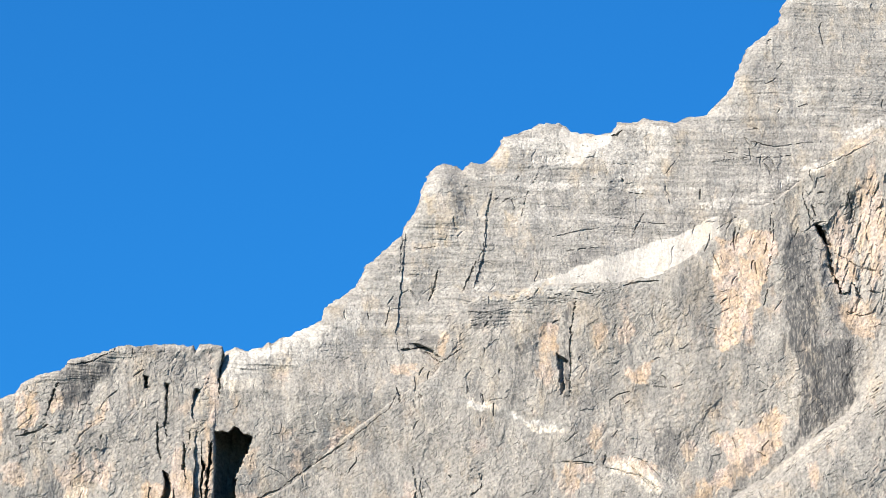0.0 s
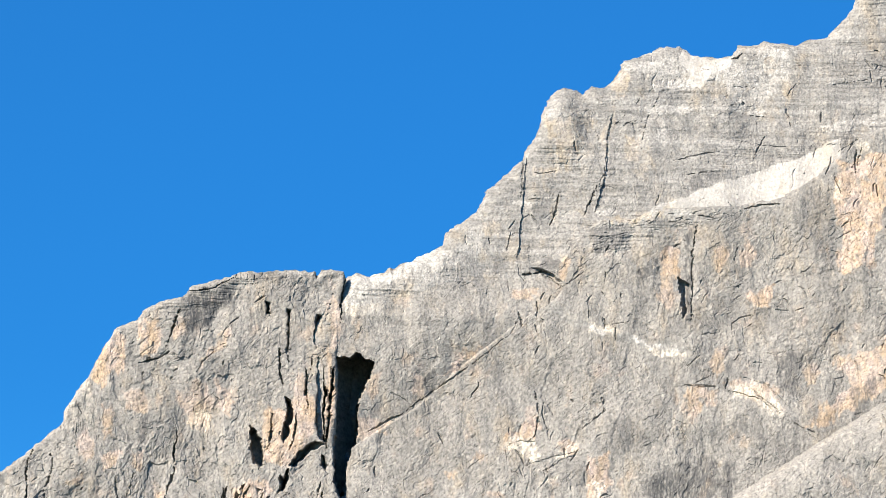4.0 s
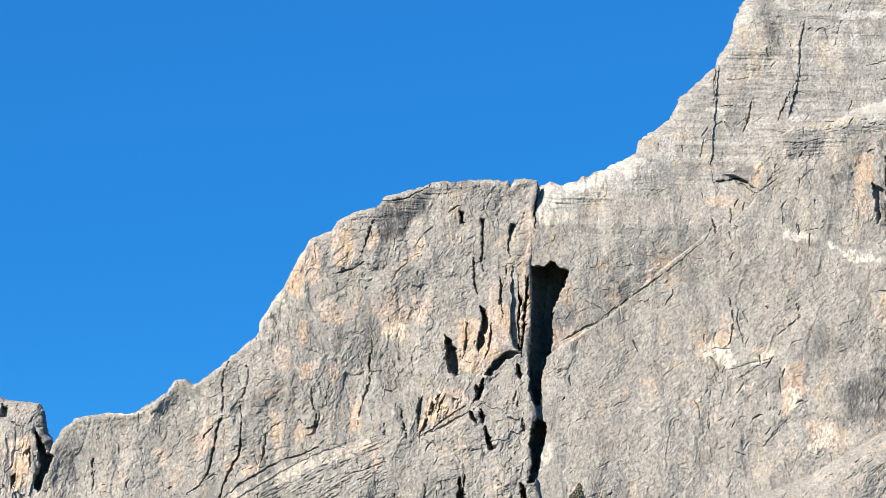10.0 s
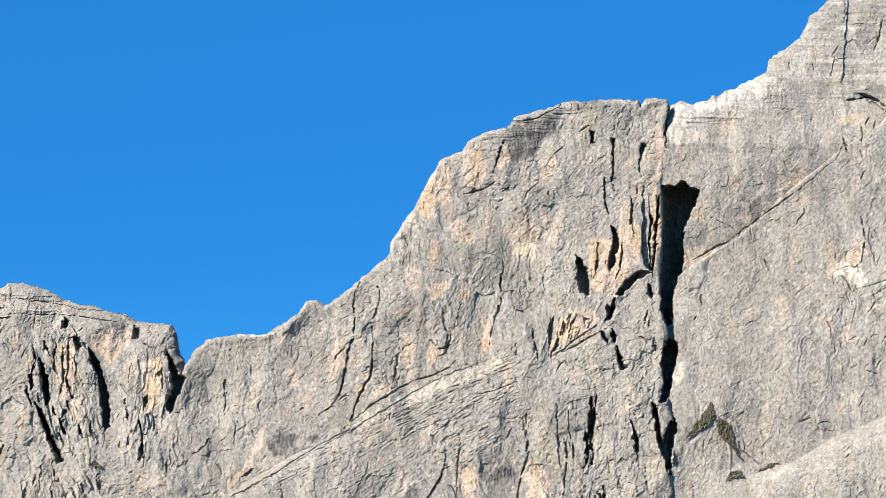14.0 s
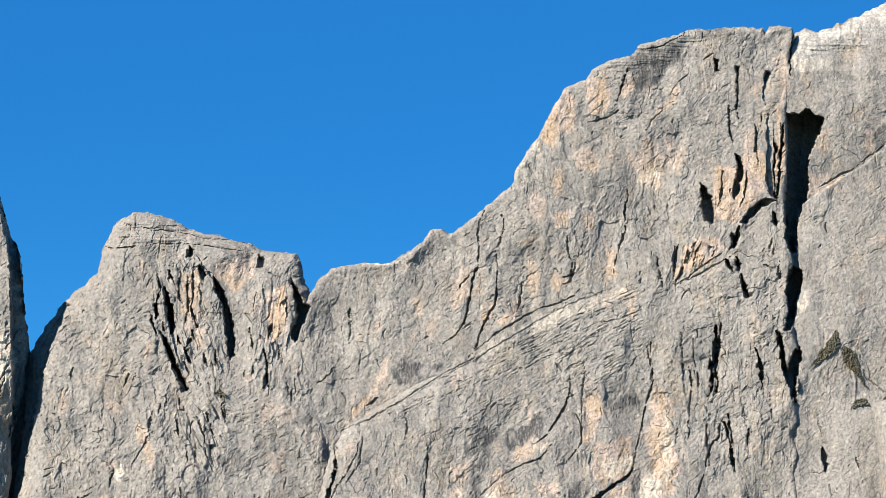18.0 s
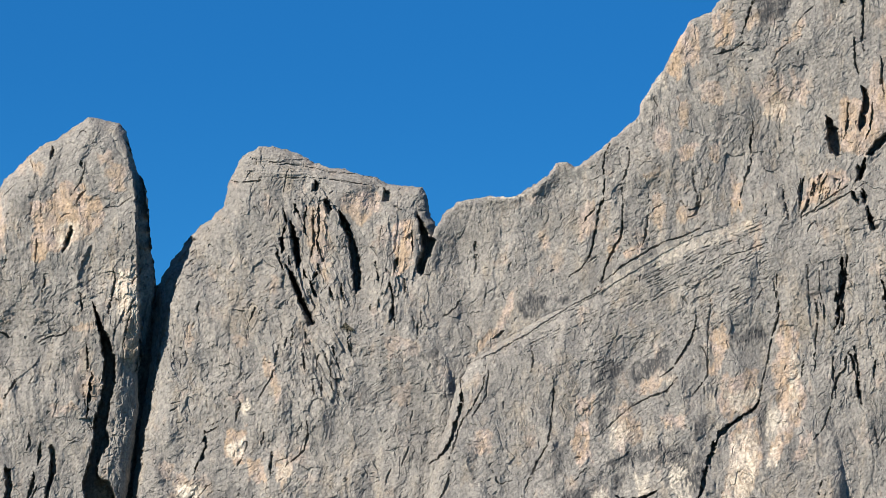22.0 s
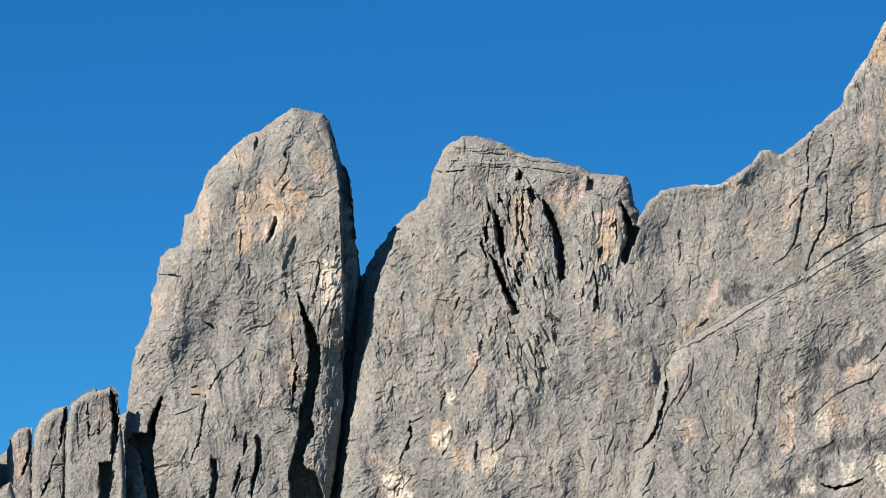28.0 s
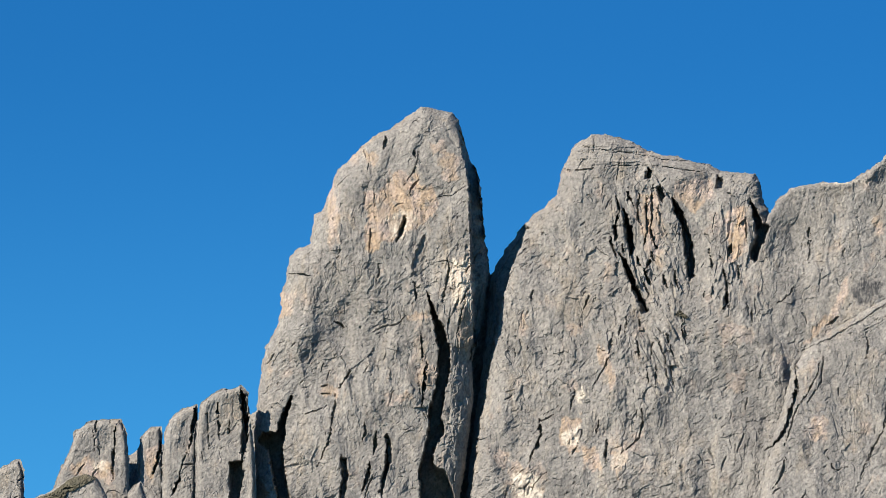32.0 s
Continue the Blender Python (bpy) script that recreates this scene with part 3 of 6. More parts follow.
crack(1.02, 3.5, (63.4, 606.9), (61.9, 599.4), (58.3, 591.9), (55.3, 587.5))
crack(0.6, 1.6, (17.8, 566.7), (25.1, 568.1), (35.3, 572.6), (41.2, 574.1))
patch("ochre", 0.9, (61.3, 606.9), (70.8, 612.9), (79.6, 609.8), (82.5, 606.8), (75.1, 600.9), (64.8, 594.9), (57.4, 588.9), (54.5, 594.9))
patch("ochre", 0.9, (20.8, 605.5), (26.1, 605.5), (25.2, 592), (19.3, 587.5), (18.7, 595))
patch("ochre", 0.8, (-8.5, 625), (3.3, 626.5), (0.3, 619), (-7, 616))
patch("ochre", 0.8, (-40.8, 575.8), (-37.9, 580.2), (-37.9, 572.8), (-43.7, 565.3), (-45.2, 568.3))
patch("ochre", 0.8, (-29.1, 572.7), (-24.7, 580.2), (-25.6, 574.2), (-29.1, 566.8), (-36.4, 565.3), (-36.4, 569.8))
patch("ochre", 0.6, (-8.5, 595.1), (0.2, 592.1), (1.7, 587.6), (-4.2, 583.1), (-8.6, 586.1))
patch("ochre", 0.6, (-80.3, 580.3), (-75.4, 580.3), (-74.4, 571.4), (-78.8, 569.9))
patch("ochre", 0.6, (-26.1, 610.1), (-17.3, 613.1), (-18.8, 608.6), (-24.7, 606.5))
patch("ochre", 0.6, (31, 583), (35.4, 586), (34.8, 571.1), (30.3, 566.6))
patch("dark", 0.8, (-90.4, 544.6), (-81.7, 547.6), (-75.8, 546.1), (-76.4, 538.7), (-87.5, 532.8), (-91.9, 535.7))
patch("dark", 0.8, (-72.9, 544), (-61.2, 547.5), (-67.1, 541))
patch("dark", 0.5, (36.7, 553.2), (30.9, 550.3), (20.6, 547.3), (17.7, 543.8), (27.9, 545.8))
patch("dark", 0.5, (-34.9, 546), (-26.2, 547.5), (-29.1, 541.5))
patch("dark", 0.5, (-11.5, 563.8), (-23.2, 556.4), (-26.2, 552.8), (-17.4, 556.9))
patch("pale", 0.33, (-49.5, 550.5), (-26.1, 565.3), (-2.7, 575.7), (20.7, 581.6), (29.5, 586.6), (31, 583), (17.8, 577.1), (3.1, 569.7), (-11.5, 565.3), (-26.2, 556.4), (-40.8, 549))
patch("pale", 0.8, (203.3, 633.6), (209.2, 635), (216.6, 635), (220.8, 624.5), (216.4, 623), (209.1, 629), (201.8, 629.1))
patch("pale", 0.6, (235.6, 632), (240.1, 635), (238.5, 627.5), (226.7, 624.5), (232.6, 629))
patch("ochre", 0.9, (213.8, 645.6), (219.8, 648.6), (220.5, 639.5), (215.1, 636.5))
patch("ochre", 0.7, (170.7, 617.1), (175.1, 615.6), (173.6, 612.6))
patch("ochre", 0.7, (191.1, 606.6), (199.9, 606.6), (202.8, 603.6), (194, 603.6))
patch("ochre", 0.7, (187, 627.6), (192.9, 626.1), (189.9, 623.1), (184, 623.1))
patch("ochre", 0.7, (180.5, 681.9), (193.8, 683.4), (183.3, 675.8), (171.4, 668.3), (168.5, 666.8), (174.5, 675.8))
patch("ochre", 0.5, (155.2, 668.3), (159.6, 666.8), (159.5, 657.7), (153.5, 653.2))
patch("ochre", 0.5, (130.1, 666.9), (137.5, 669.9), (135.9, 657.8), (131.5, 654.8), (128.6, 660.8))
patch("dark", 0.7, (159.7, 669.8), (165.6, 671.3), (166, 660.8), (162.4, 657.7), (159, 662.3))
crack(0.6, 1.5, (154.4, 602.2), (161.7, 605.1), (167.6, 608.1))
crack(0.6, 1.5, (182.5, 618.6), (188.4, 623.1), (192.9, 626.1))
crack(0.6, 1.5, (201.8, 630.6), (209.2, 634.1), (218, 633.5))
crack(0.6, 1.5, (217.7, 615.5), (226.6, 620), (232.6, 624.5), (241.4, 627.5))
crack(0.6, 1.5, (138.9, 660.8), (143.3, 658.4), (149.1, 655.4), (153.5, 652.3))
crack(2, 10, (97.2, 553.2), (98.6, 547.2), (99.7, 541.3), (100.2, 533.9), (99.9, 530.9))
crack(2, 10, (90.3, 591.9), (92.2, 584.5), (93.7, 580.6))
crack(2, 10, (88, 600.9), (89.1, 596.4))
crack(2.4, 12, (76.6, 565.1), (76.8, 556.2), (75.8, 547.3), (74.3, 541.4), (75.1, 533.9), (72.7, 528))
pit("", 20, (108.1, 561.5), (111, 559.1), (112.6, 544.2), (114.3, 536.8), (116.5, 527.9), (115.9, 525.8), (112.5, 536.8), (110.8, 544.2), (109.8, 553.1))
pit("", 20, (113.1, 541.2), (117.4, 553.1), (121.1, 550.7), (118.1, 538.3), (117.7, 527.9), (115.9, 526.4), (114.2, 535.3))
crack(0.8, 3, (56.6, 514.7), (55.6, 502.9))
crack(0.8, 3, (62.7, 544.4), (64, 529.5))
crack(0.8, 3, (71.2, 517.7), (71.4, 505.8), (72.4, 491.1))
crack(0.8, 3, (67, 541.4), (67.5, 532.5))
crack(1.5, 7, (78.5, 517.6), (81.4, 511.7), (82.7, 502.8), (84.7, 491))
crack(1.02, 3.5, (93, 511.7), (92.3, 502.8))
crack(1.02, 3.5, (148.1, 495.3), (150.4, 489.4))
crack(1.02, 3.5, (107.1, 606.8), (106.8, 602.3))
crack(1.02, 3.5, (110.2, 593.4), (110.4, 588.9))
patch("pale", 0.5, (117, 575.4), (123, 582.9), (124.3, 573.9), (119.9, 570.9))
patch("pale", 0.5, (169, 526.2), (182.1, 529.2), (171.8, 521.8), (166, 520.3))
crack(2.2, 8, (-1.9, 436.1), (2.5, 442.5), (5.5, 452.8), (7.9, 463), (11.5, 471.8), (17.3, 477.7), (24.6, 482.1), (31.3, 487), (33.4, 490.8))
crack(0.9, 3, (33.4, 490.8), (34.9, 501.2), (37.9, 510), (39.5, 521.8), (41, 527.7), (44, 535.1), (43.5, 545.5), (43, 554.4), (42.8, 558.9))
crack(1.8, 7, (-41, 441.3), (-33.7, 439.2), (-26.5, 440.3), (-19.2, 444.1))
crack(1, 4, (0.9, 535.4), (0.2, 528), (-1.3, 522.1), (-4.2, 517.7), (-8, 511.8), (-11.6, 507.4), (-17.4, 503))
crack(1, 4, (64.9, 448.1), (63.4, 443.7), (62.8, 440.7))
crack(0.8, 3, (-32, 488.3), (-23.3, 492.7), (-14.5, 495.6), (-8.7, 502.9))
crack(0.8, 3, (-64.2, 447.3), (-58.4, 453.1), (-55.4, 456))
crack(0.8, 3, (-72.8, 504.8), (-72.8, 493), (-74, 484.1), (-74.3, 476.7), (-75.8, 469.4), (-80.2, 460.6), (-84.5, 448.8))
crack(0.8, 3, (-84.4, 519.6), (-83, 512.2), (-84.4, 506.3))
crack(0.8, 3, (70.2, 487.7), (66.6, 477.4), (60.8, 470.1))
crack(0.7, 2.5, (4.5, 519.1), (6.8, 513.1), (6.5, 504.3), (2.9, 498.4), (-1.5, 492.5))
crack(0.7, 2.5, (64.4, 536.5), (62.8, 524.6), (62.1, 512.8), (62.6, 503.9))
crack(1.02, 3.5, (78.1, 515.7), (78, 506.8), (74.2, 503.9), (71.2, 495), (70.2, 487.7))
patch("ochre", 0.9, (7.5, 527.9), (16.3, 530.8), (17.6, 519), (11.7, 501.3), (7.3, 501.3), (8.9, 513.1))
patch("ochre", 0.9, (14.6, 504.2), (32.1, 507.1), (34.9, 501.2), (31.9, 489.4), (17.3, 480.6), (11.6, 489.5))
patch("ochre", 0.9, (17.3, 474.7), (31.9, 483.5), (34.6, 462.9), (31.5, 445.3), (22.8, 436), (14.1, 439.5), (17.2, 460))
patch("ochre", 0.9, (-61.2, 478.1), (-55.3, 484), (-54, 466.3), (-52.5, 460.4), (-59.8, 456.1), (-64.1, 463.4))
patch("ochre", 0.85, (44, 533.6), (51.2, 533.6), (54, 518.8), (53.8, 501), (58.1, 492.2), (55.1, 480.4), (46.2, 465.8), (40.3, 454), (37.5, 459.9), (43.5, 480.5), (40.8, 507))
patch("ochre", 0.7, (-17.5, 483.8), (-4.4, 483.7), (-5.9, 476.3), (-16.1, 476.4))
patch("ochre", 0.7, (55, 471.6), (60.8, 477.4), (56.3, 459.8), (49, 456.9))
patch("ochre", 0.7, (-99, 537.5), (-93.1, 549.4), (-94.6, 536), (-100.5, 525.7), (-109.3, 518.3), (-116.6, 513.9), (-113.6, 519.8), (-104.9, 528.7))
patch("ochre", 0.7, (-64.1, 489.9), (-52.4, 495.8), (-51, 485.4), (-59.7, 482.5))
patch("ochre", 0.7, (-32, 495.7), (-17.4, 504.4), (-14.5, 501.5), (-26.2, 492.7))
patch("pale", 0.6, (17.2, 468.9), (30.4, 477.6), (31.5, 445.3), (22.8, 436), (15.6, 439.5))
patch("pale", 0.6, (-32.2, 451.5), (-23.5, 454.4), (-22.1, 442.6), (-29.4, 439.7))
patch("pale", 0.6, (-23.3, 495.6), (-11.6, 501.4), (-10.1, 507.3), (-5.7, 513.2), (-14.5, 501.5), (-26.2, 492.7))
patch("pale", 0.6, (16, 492.4), (32, 498.2), (30.5, 489.4), (18.8, 483.6))
patch("pale", 0.75, (-11.9, 460.2), (-0.2, 463.1), (-0.4, 442.5), (-9.1, 436.1), (-14.8, 445.5))
patch("pale", 0.75, (-52.6, 442.8), (-46.8, 445.7), (-43.9, 436.3), (-52.6, 436.3))
patch("pale", 0.75, (37.5, 462.9), (43.3, 468.7), (41.8, 457), (36, 454.1))
patch("dark", 1, (-33.4, 504.5), (-26.1, 513.4), (-14.4, 517.7), (-10, 516.2), (-15.9, 507.4), (-23.2, 503), (-32, 500.1))
patch("dark", 1, (-42.4, 451.6), (-35.1, 454.4), (-38.1, 445.7), (-42.4, 444.2))
patch("dark", 0.9, (22.1, 527.8), (38.1, 529.2), (35.1, 521.8), (20.6, 519), (17.7, 523.4))
patch("dark", 0.9, (-3.2, 457.2), (5.6, 460.1), (2.6, 445.4), (-1.8, 439.6), (-6.1, 445.5))
patch("dark", 0.9, (-90.2, 546.4), (-81.4, 547.8), (-69.8, 543.3), (-84.4, 537.4), (-90.2, 537.5))
patch("dark", 0.75, (-49.5, 489.9), (-43.6, 498.7), (-42.2, 489.8), (-45.2, 478), (-49.6, 469.2), (-51, 481))
patch("dark", 0.75, (-49.6, 460.4), (-26.3, 466.2), (-6, 469), (2.7, 460.1), (-0.3, 451.3), (-17.7, 460.2), (-40.9, 455.9))
patch("dark", 0.75, (-0.1, 480.7), (7.2, 483.6), (5.6, 471.9), (-0.2, 469))
patch("dark", 0.75, (31.9, 483.5), (36.3, 495.2), (37.6, 477.6), (34.6, 462.9), (32.3, 468.8))
patch("dark", 0.75, (-67.1, 445.8), (-55.5, 448.7), (-52.6, 436.3), (-70, 436.4))
patch("dark", 0.75, (-55.3, 507.6), (-37.7, 513.4), (-36.3, 504.5), (-52.4, 495.8))
patch("dark", 0.5, (-75.8, 463.5), (-67, 469.3), (-70, 445.8), (-75.8, 445.9))
patch("dark", 0.5, (-147.3, 520), (-129.7, 519.9), (-131.2, 514), (-142.9, 512.6))
patch("dark", 0.5, (-182.3, 496.6), (-166.2, 502.4), (-163.3, 490.5), (-175, 487.6))
patch("dark", 0.5, (-67, 492.9), (-62.6, 489.9), (-64.1, 472.3), (-68.5, 478.2))
crack(1.8, 7, (-120.1, 502.1), (-120.1, 493.2), (-121.5, 484.4), (-123.8, 475.5), (-126.8, 468.2), (-131.1, 462.3), (-136.4, 458.5))
crack(0.9, 3, (-108.4, 503.5), (-110.1, 496.1), (-114.2, 488.8), (-119.5, 481.4), (-123.8, 469.6), (-126.7, 460.8))
crack(0.9, 3, (-125.3, 454.9), (-128.2, 446.1), (-132.6, 438.8))
crack(0.7, 2.5, (-121, 546.6), (-122.4, 540.7), (-128.3, 536.3), (-131.8, 534.8))
crack(0.7, 2.5, (-142.9, 533.4), (-142.9, 526), (-143.8, 523))
crack(0.7, 2.5, (-112.2, 571.9), (-112.8, 564.4), (-113, 555.5))
crack(0.7, 2.5, (-104.9, 456.3), (-100.5, 447.5), (-94.7, 449.5))
crack(1.2, 3, (-104.3, 523.6), (-100.5, 526.3), (-97.6, 529.2))
patch("ochre", 0.4, (-160.5, 526.1), (-142.9, 523), (-142.9, 514.1), (-159, 515.7))
patch("ochre", 0.4, (-157.5, 496.4), (-145.8, 502.3), (-147.2, 490.4), (-156, 490.5))
patch("ochre", 0.4, (-118, 485.8), (-112.2, 508), (-108.4, 505), (-112.2, 493.2))
patch("ochre", 0.9, (-343.9, 596.6), (-337.9, 598), (-326.2, 609.9), (-320.2, 606.8), (-311.3, 600.6), (-306.8, 594.6), (-306.7, 585.6), (-314.1, 581.2), (-325.9, 573.8), (-333.3, 570.9), (-337.7, 568), (-340.6, 565), (-343.6, 568), (-344.3, 583))
patch("pale", 0.5, (-333.4, 584.4), (-323, 588.8), (-317.1, 579.7), (-325.9, 573.8), (-331.8, 573.9))
patch("ochre", 0.6, (-345.6, 619.8), (-338.1, 617.6), (-338.1, 612.4), (-344, 613.1))
patch("ochre", 0.6, (-305.5, 615.6), (-293.6, 618.5), (-296.5, 603.4), (-302.4, 603.5))
patch("ochre", 0.6, (-311.4, 623.2), (-302.5, 624.6), (-302.5, 617.1), (-308.4, 617.2))
patch("ochre", 0.6, (-364.5, 580.3), (-360, 574.2), (-362, 565.3))
patch("ochre", 0.6, (-388.4, 544.6), (-381.3, 546), (-382.4, 532.6), (-390, 529.7))
patch("pale", 0.75, (-299.2, 564.5), (-294.7, 558.5), (-290.3, 561.4), (-287.3, 555.4), (-287.8, 536), (-293.1, 534.6), (-299, 536.1), (-300.6, 549.6))
crack(1.02, 3.5, (-318.8, 620.3), (-318.5, 615.8))
crack(1.02, 3.5, (-361, 529.4), (-357.4, 527.8), (-355.1, 525.7))
crack(2.2, 6, (-323, 582.8), (-324.4, 578.3), (-327.4, 570.8))
crack(0.8, 3, (-383.5, 555), (-379, 554.7), (-371.6, 553.4))
crack(0.8, 3, (-337.6, 559), (-337.6, 553), (-339, 550))
crack(0.8, 3, (-368.1, 495.2), (-362.2, 496))
crack(0.8, 3, (-367.4, 491.3), (-362.1, 491.3))
crack(0.9, 3, (-300.7, 563), (-300.3, 555.5), (-302.1, 546.6), (-303.5, 537.7))
crack(0.9, 3, (-285.9, 564.3), (-287.4, 559.9), (-290.9, 555.4), (-291.8, 552.4))
crack(0.9, 3, (-290.2, 546.5), (-292.6, 540.5), (-294.6, 537.6))
crack(0.9, 3, (-315.7, 603.7), (-320.2, 599.3), (-321, 594.8))
crack(1.5, 5, (-333.7, 628.1), (-333.4, 625), (-334.6, 620.5))
crack(1, 4, (-318.3, 549.8), (-317.4, 540.8), (-319.1, 536.3))
crack(1, 4, (-351.9, 503.9), (-352.5, 501), (-355.4, 496.5), (-357.7, 493.6))
crack(0.7, 2, (-356.9, 568.2), (-358.4, 562.2))
crack(0.7, 2, (-375.3, 480.4), (-369.4, 482.4), (-363.5, 484.8))
crack(0.7, 2, (-340.3, 523.2), (-334.4, 526.1), (-327, 527.5), (-322.6, 531.9))
crack(0.8, 3, (-359.2, 490.6), (-359.7, 484.7), (-361.1, 475.8), (-363.3, 465.5), (-366.2, 458.1), (-369.1, 452.2))
crack(1.02, 3.5, (-344.3, 475.7), (-343.3, 469.7), (-344.8, 466.8))
crack(1.02, 3.5, (-338.3, 471.2), (-339.2, 463.8))
crack(1.8, 7, (-332.4, 463.7), (-332, 454.8), (-333.7, 446))
crack(1.8, 7, (-341.1, 454.9), (-342.5, 446.1), (-344.8, 440.2))
patch("ochre", 0.6, (-363.6, 496.6), (-357.7, 493.6), (-359.1, 489.2), (-368, 490.7), (-369.5, 493.7))
patch("ochre", 0.6, (-334.1, 490.4), (-319.4, 491.7), (-319.3, 487.3), (-332.6, 484.4))
patch("ochre", 0.6, (-313.6, 513.9), (-307.7, 505), (-309.1, 493.1), (-315, 491.7), (-318, 502.1))
patch("dark", 0.5, (-322.4, 508.1), (-316.5, 505.1), (-316.4, 493.2), (-320.9, 493.2))
crack(1.6, 6, (-252.6, 476.2), (-252.6, 468.8), (-254, 462.9), (-256, 460), (-258.1, 454.7))
crack(0.8, 2.5, (-244.4, 480.6), (-247.3, 477.6), (-251.7, 475.3))
crack(0.8, 2.5, (-231.2, 471.6), (-232.6, 464.2), (-237, 456.9), (-239, 453.9))
crack(0.8, 2.5, (-222.4, 475.9), (-223.9, 467.1))
crack(0.8, 2.5, (-215.1, 521.8), (-216.6, 512.9), (-218, 505.5), (-221.9, 499.6), (-224.8, 493.7))
crack(0.8, 2.5, (-256.3, 544.6), (-257.8, 538.6))
crack(0.8, 2.5, (-234.7, 492.3), (-236.2, 486.4), (-237.1, 480.5))
crack(1.02, 3.5, (-217.1, 465.5), (-218, 458.2), (-219.4, 452.3))
crack(0.8, 3, (-194, 517.1), (-195.5, 506.7))
crack(0.8, 3, (-191.7, 518.5), (-190.2, 512.6), (-188.7, 509.6))
crack(0.8, 3, (-187.9, 512.6), (-188.7, 503.7), (-186.4, 496.2))
crack(0.8, 3, (-197.5, 500.8), (-196.7, 494.9))
crack(0.8, 3, (-193.1, 503.7), (-192.6, 491.9))
crack(0.8, 3, (-201.9, 530.5), (-200.5, 521.6))
crack(0.8, 3, (-207.8, 530.6), (-208.4, 518.7))
crack(0.8, 3, (-210.7, 524.7), (-211.9, 517.3))
crack(1, 3.5, (-200.5, 481.6), (-199.6, 474.2), (-201.9, 465.4), (-206.3, 461), (-210.7, 458.1))
crack(1, 3.5, (-229, 536.8), (-230.7, 533.2))
patch("pale", 0.9, (-234.2, 492.3), (-228.3, 493.7), (-227.7, 487.8), (-231.8, 483.4), (-234.7, 486.4))
patch("pale", 0.9, (-241.4, 468.7), (-231.2, 474.5), (-232.6, 464.2), (-237, 459.8), (-241.4, 462.8))
patch("pale", 0.9, (-266.3, 448.3), (-253.1, 448.2), (-253, 435.8), (-268.5, 436))
patch("ochre", 0.8, (-231.2, 461.2), (-222.4, 461.2), (-220.9, 447.9), (-229.7, 449.4))
patch("ochre", 0.8, (-216.5, 458.2), (-204.8, 462.5), (-209.2, 450.7), (-212.1, 444.9), (-216.5, 450.8))
patch("ochre", 0.8, (-241.4, 477.6), (-231.2, 477.5), (-231.2, 459.8), (-238.5, 456.9), (-242.9, 462.8))
patch("pale", 0.5, (-215.1, 456.7), (-206.3, 459.5), (-210.7, 447.8), (-215.1, 450.8))
patch("ochre", 0.5, (-276.6, 460.2), (-269.2, 460.1), (-269.8, 451.3), (-275, 449.9))
patch("ochre", 0.5, (-263.7, 531.2), (-259.2, 534.2), (-259.8, 519.3), (-263.6, 519.3))
patch("ochre", 0.5, (-243, 493.9), (-234.2, 496.8), (-234.1, 489.3))
patch("ochre", 0.5, (-238.6, 526.5), (-231.3, 526.4), (-231.3, 520.5), (-237.1, 519))
patch("ochre", 0.5, (-215.1, 462.6), (-201.9, 468.3), (-199.6, 471.3), (-203.4, 462.4), (-210.7, 458.1))
patch("ochre", 0.5, (-269.2, 454.2), (-253.1, 452.6), (-251.6, 435.8), (-270.6, 436))
patch("dark", 0.4, (-231.1, 456.8), (-226.7, 445), (-231.1, 442.1))
patch("dark", 0.4, (-247.2, 445.2), (-234.1, 448), (-234, 435.6), (-247.2, 435.8))
patch("dark", 0.4, (-259.2, 528.2), (-256.3, 528.2), (-257.1, 519.3))
crack(1.2, 4, (-200.5, 596.2), (-201.9, 587.2), (-201.1, 578.2))
crack(1.2, 4, (-197.5, 593.1), (-196.6, 578.2), (-199, 566.2))
crack(1.2, 4, (-194.6, 594.6), (-193.7, 584.1), (-195.5, 575.2))
crack(1.5, 6, (-188.7, 551.2), (-186.7, 543.7))
crack(1.5, 6, (-156.5, 543.4), (-155.6, 535.9), (-157.1, 533))
crack(1.5, 6, (-194.9, 559.6), (-197.5, 554.9))
crack(2, 6, (-153.5, 565.7), (-155, 559.1))
crack(1.02, 3.5, (-167.3, 542), (-167.9, 539.1))
crack(1.02, 3.5, (-149.7, 556.7), (-149.1, 547.8))
crack(0.8, 2, (-240.3, 608.1), (-234.4, 607.1), (-227, 607.6), (-221.1, 608.4))
crack(0.6, 1.5, (-231.5, 620.6), (-216.7, 617.4), (-202, 615.7), (-190.2, 612.5), (-172.5, 610.8), (-160.7, 607.6))
crack(0.6, 1.5, (-219.7, 608.4), (-202, 609.7), (-184.3, 608), (-163.7, 604.1))
pit("", 9, (-196.6, 608.1), (-194.6, 605.1), (-195.5, 601.8), (-197.8, 602.7))
pit("", 9, (-191.9, 597.6), (-190.2, 597.5), (-187.8, 592.4), (-189, 589.4), (-191.3, 593.1))
patch("ochre", 0.55, (-200.5, 593.2), (-193.1, 596.1), (-188.7, 572.1), (-190.2, 554.2), (-200.5, 569.2))
patch("ochre", 0.7, (-184.3, 599), (-163.7, 601.7), (-162.2, 594.2), (-172.5, 583.8), (-182.8, 592.9))
patch("ochre", 0.9, (-154.9, 586.6), (-146.1, 586.5), (-145.6, 562.6), (-155, 556.8), (-156.4, 571.7))
patch("ochre", 0.4, (-213.7, 557.5), (-216.6, 548.6), (-222.5, 548.6), (-218.1, 557.5))
crack(0.9, 3, (340.9, 800.7), (338.5, 795.1), (336, 790.4), (334.5, 786.4))
crack(1.6, 5, (328.4, 845.3), (326.9, 842.4), (323, 842.3))
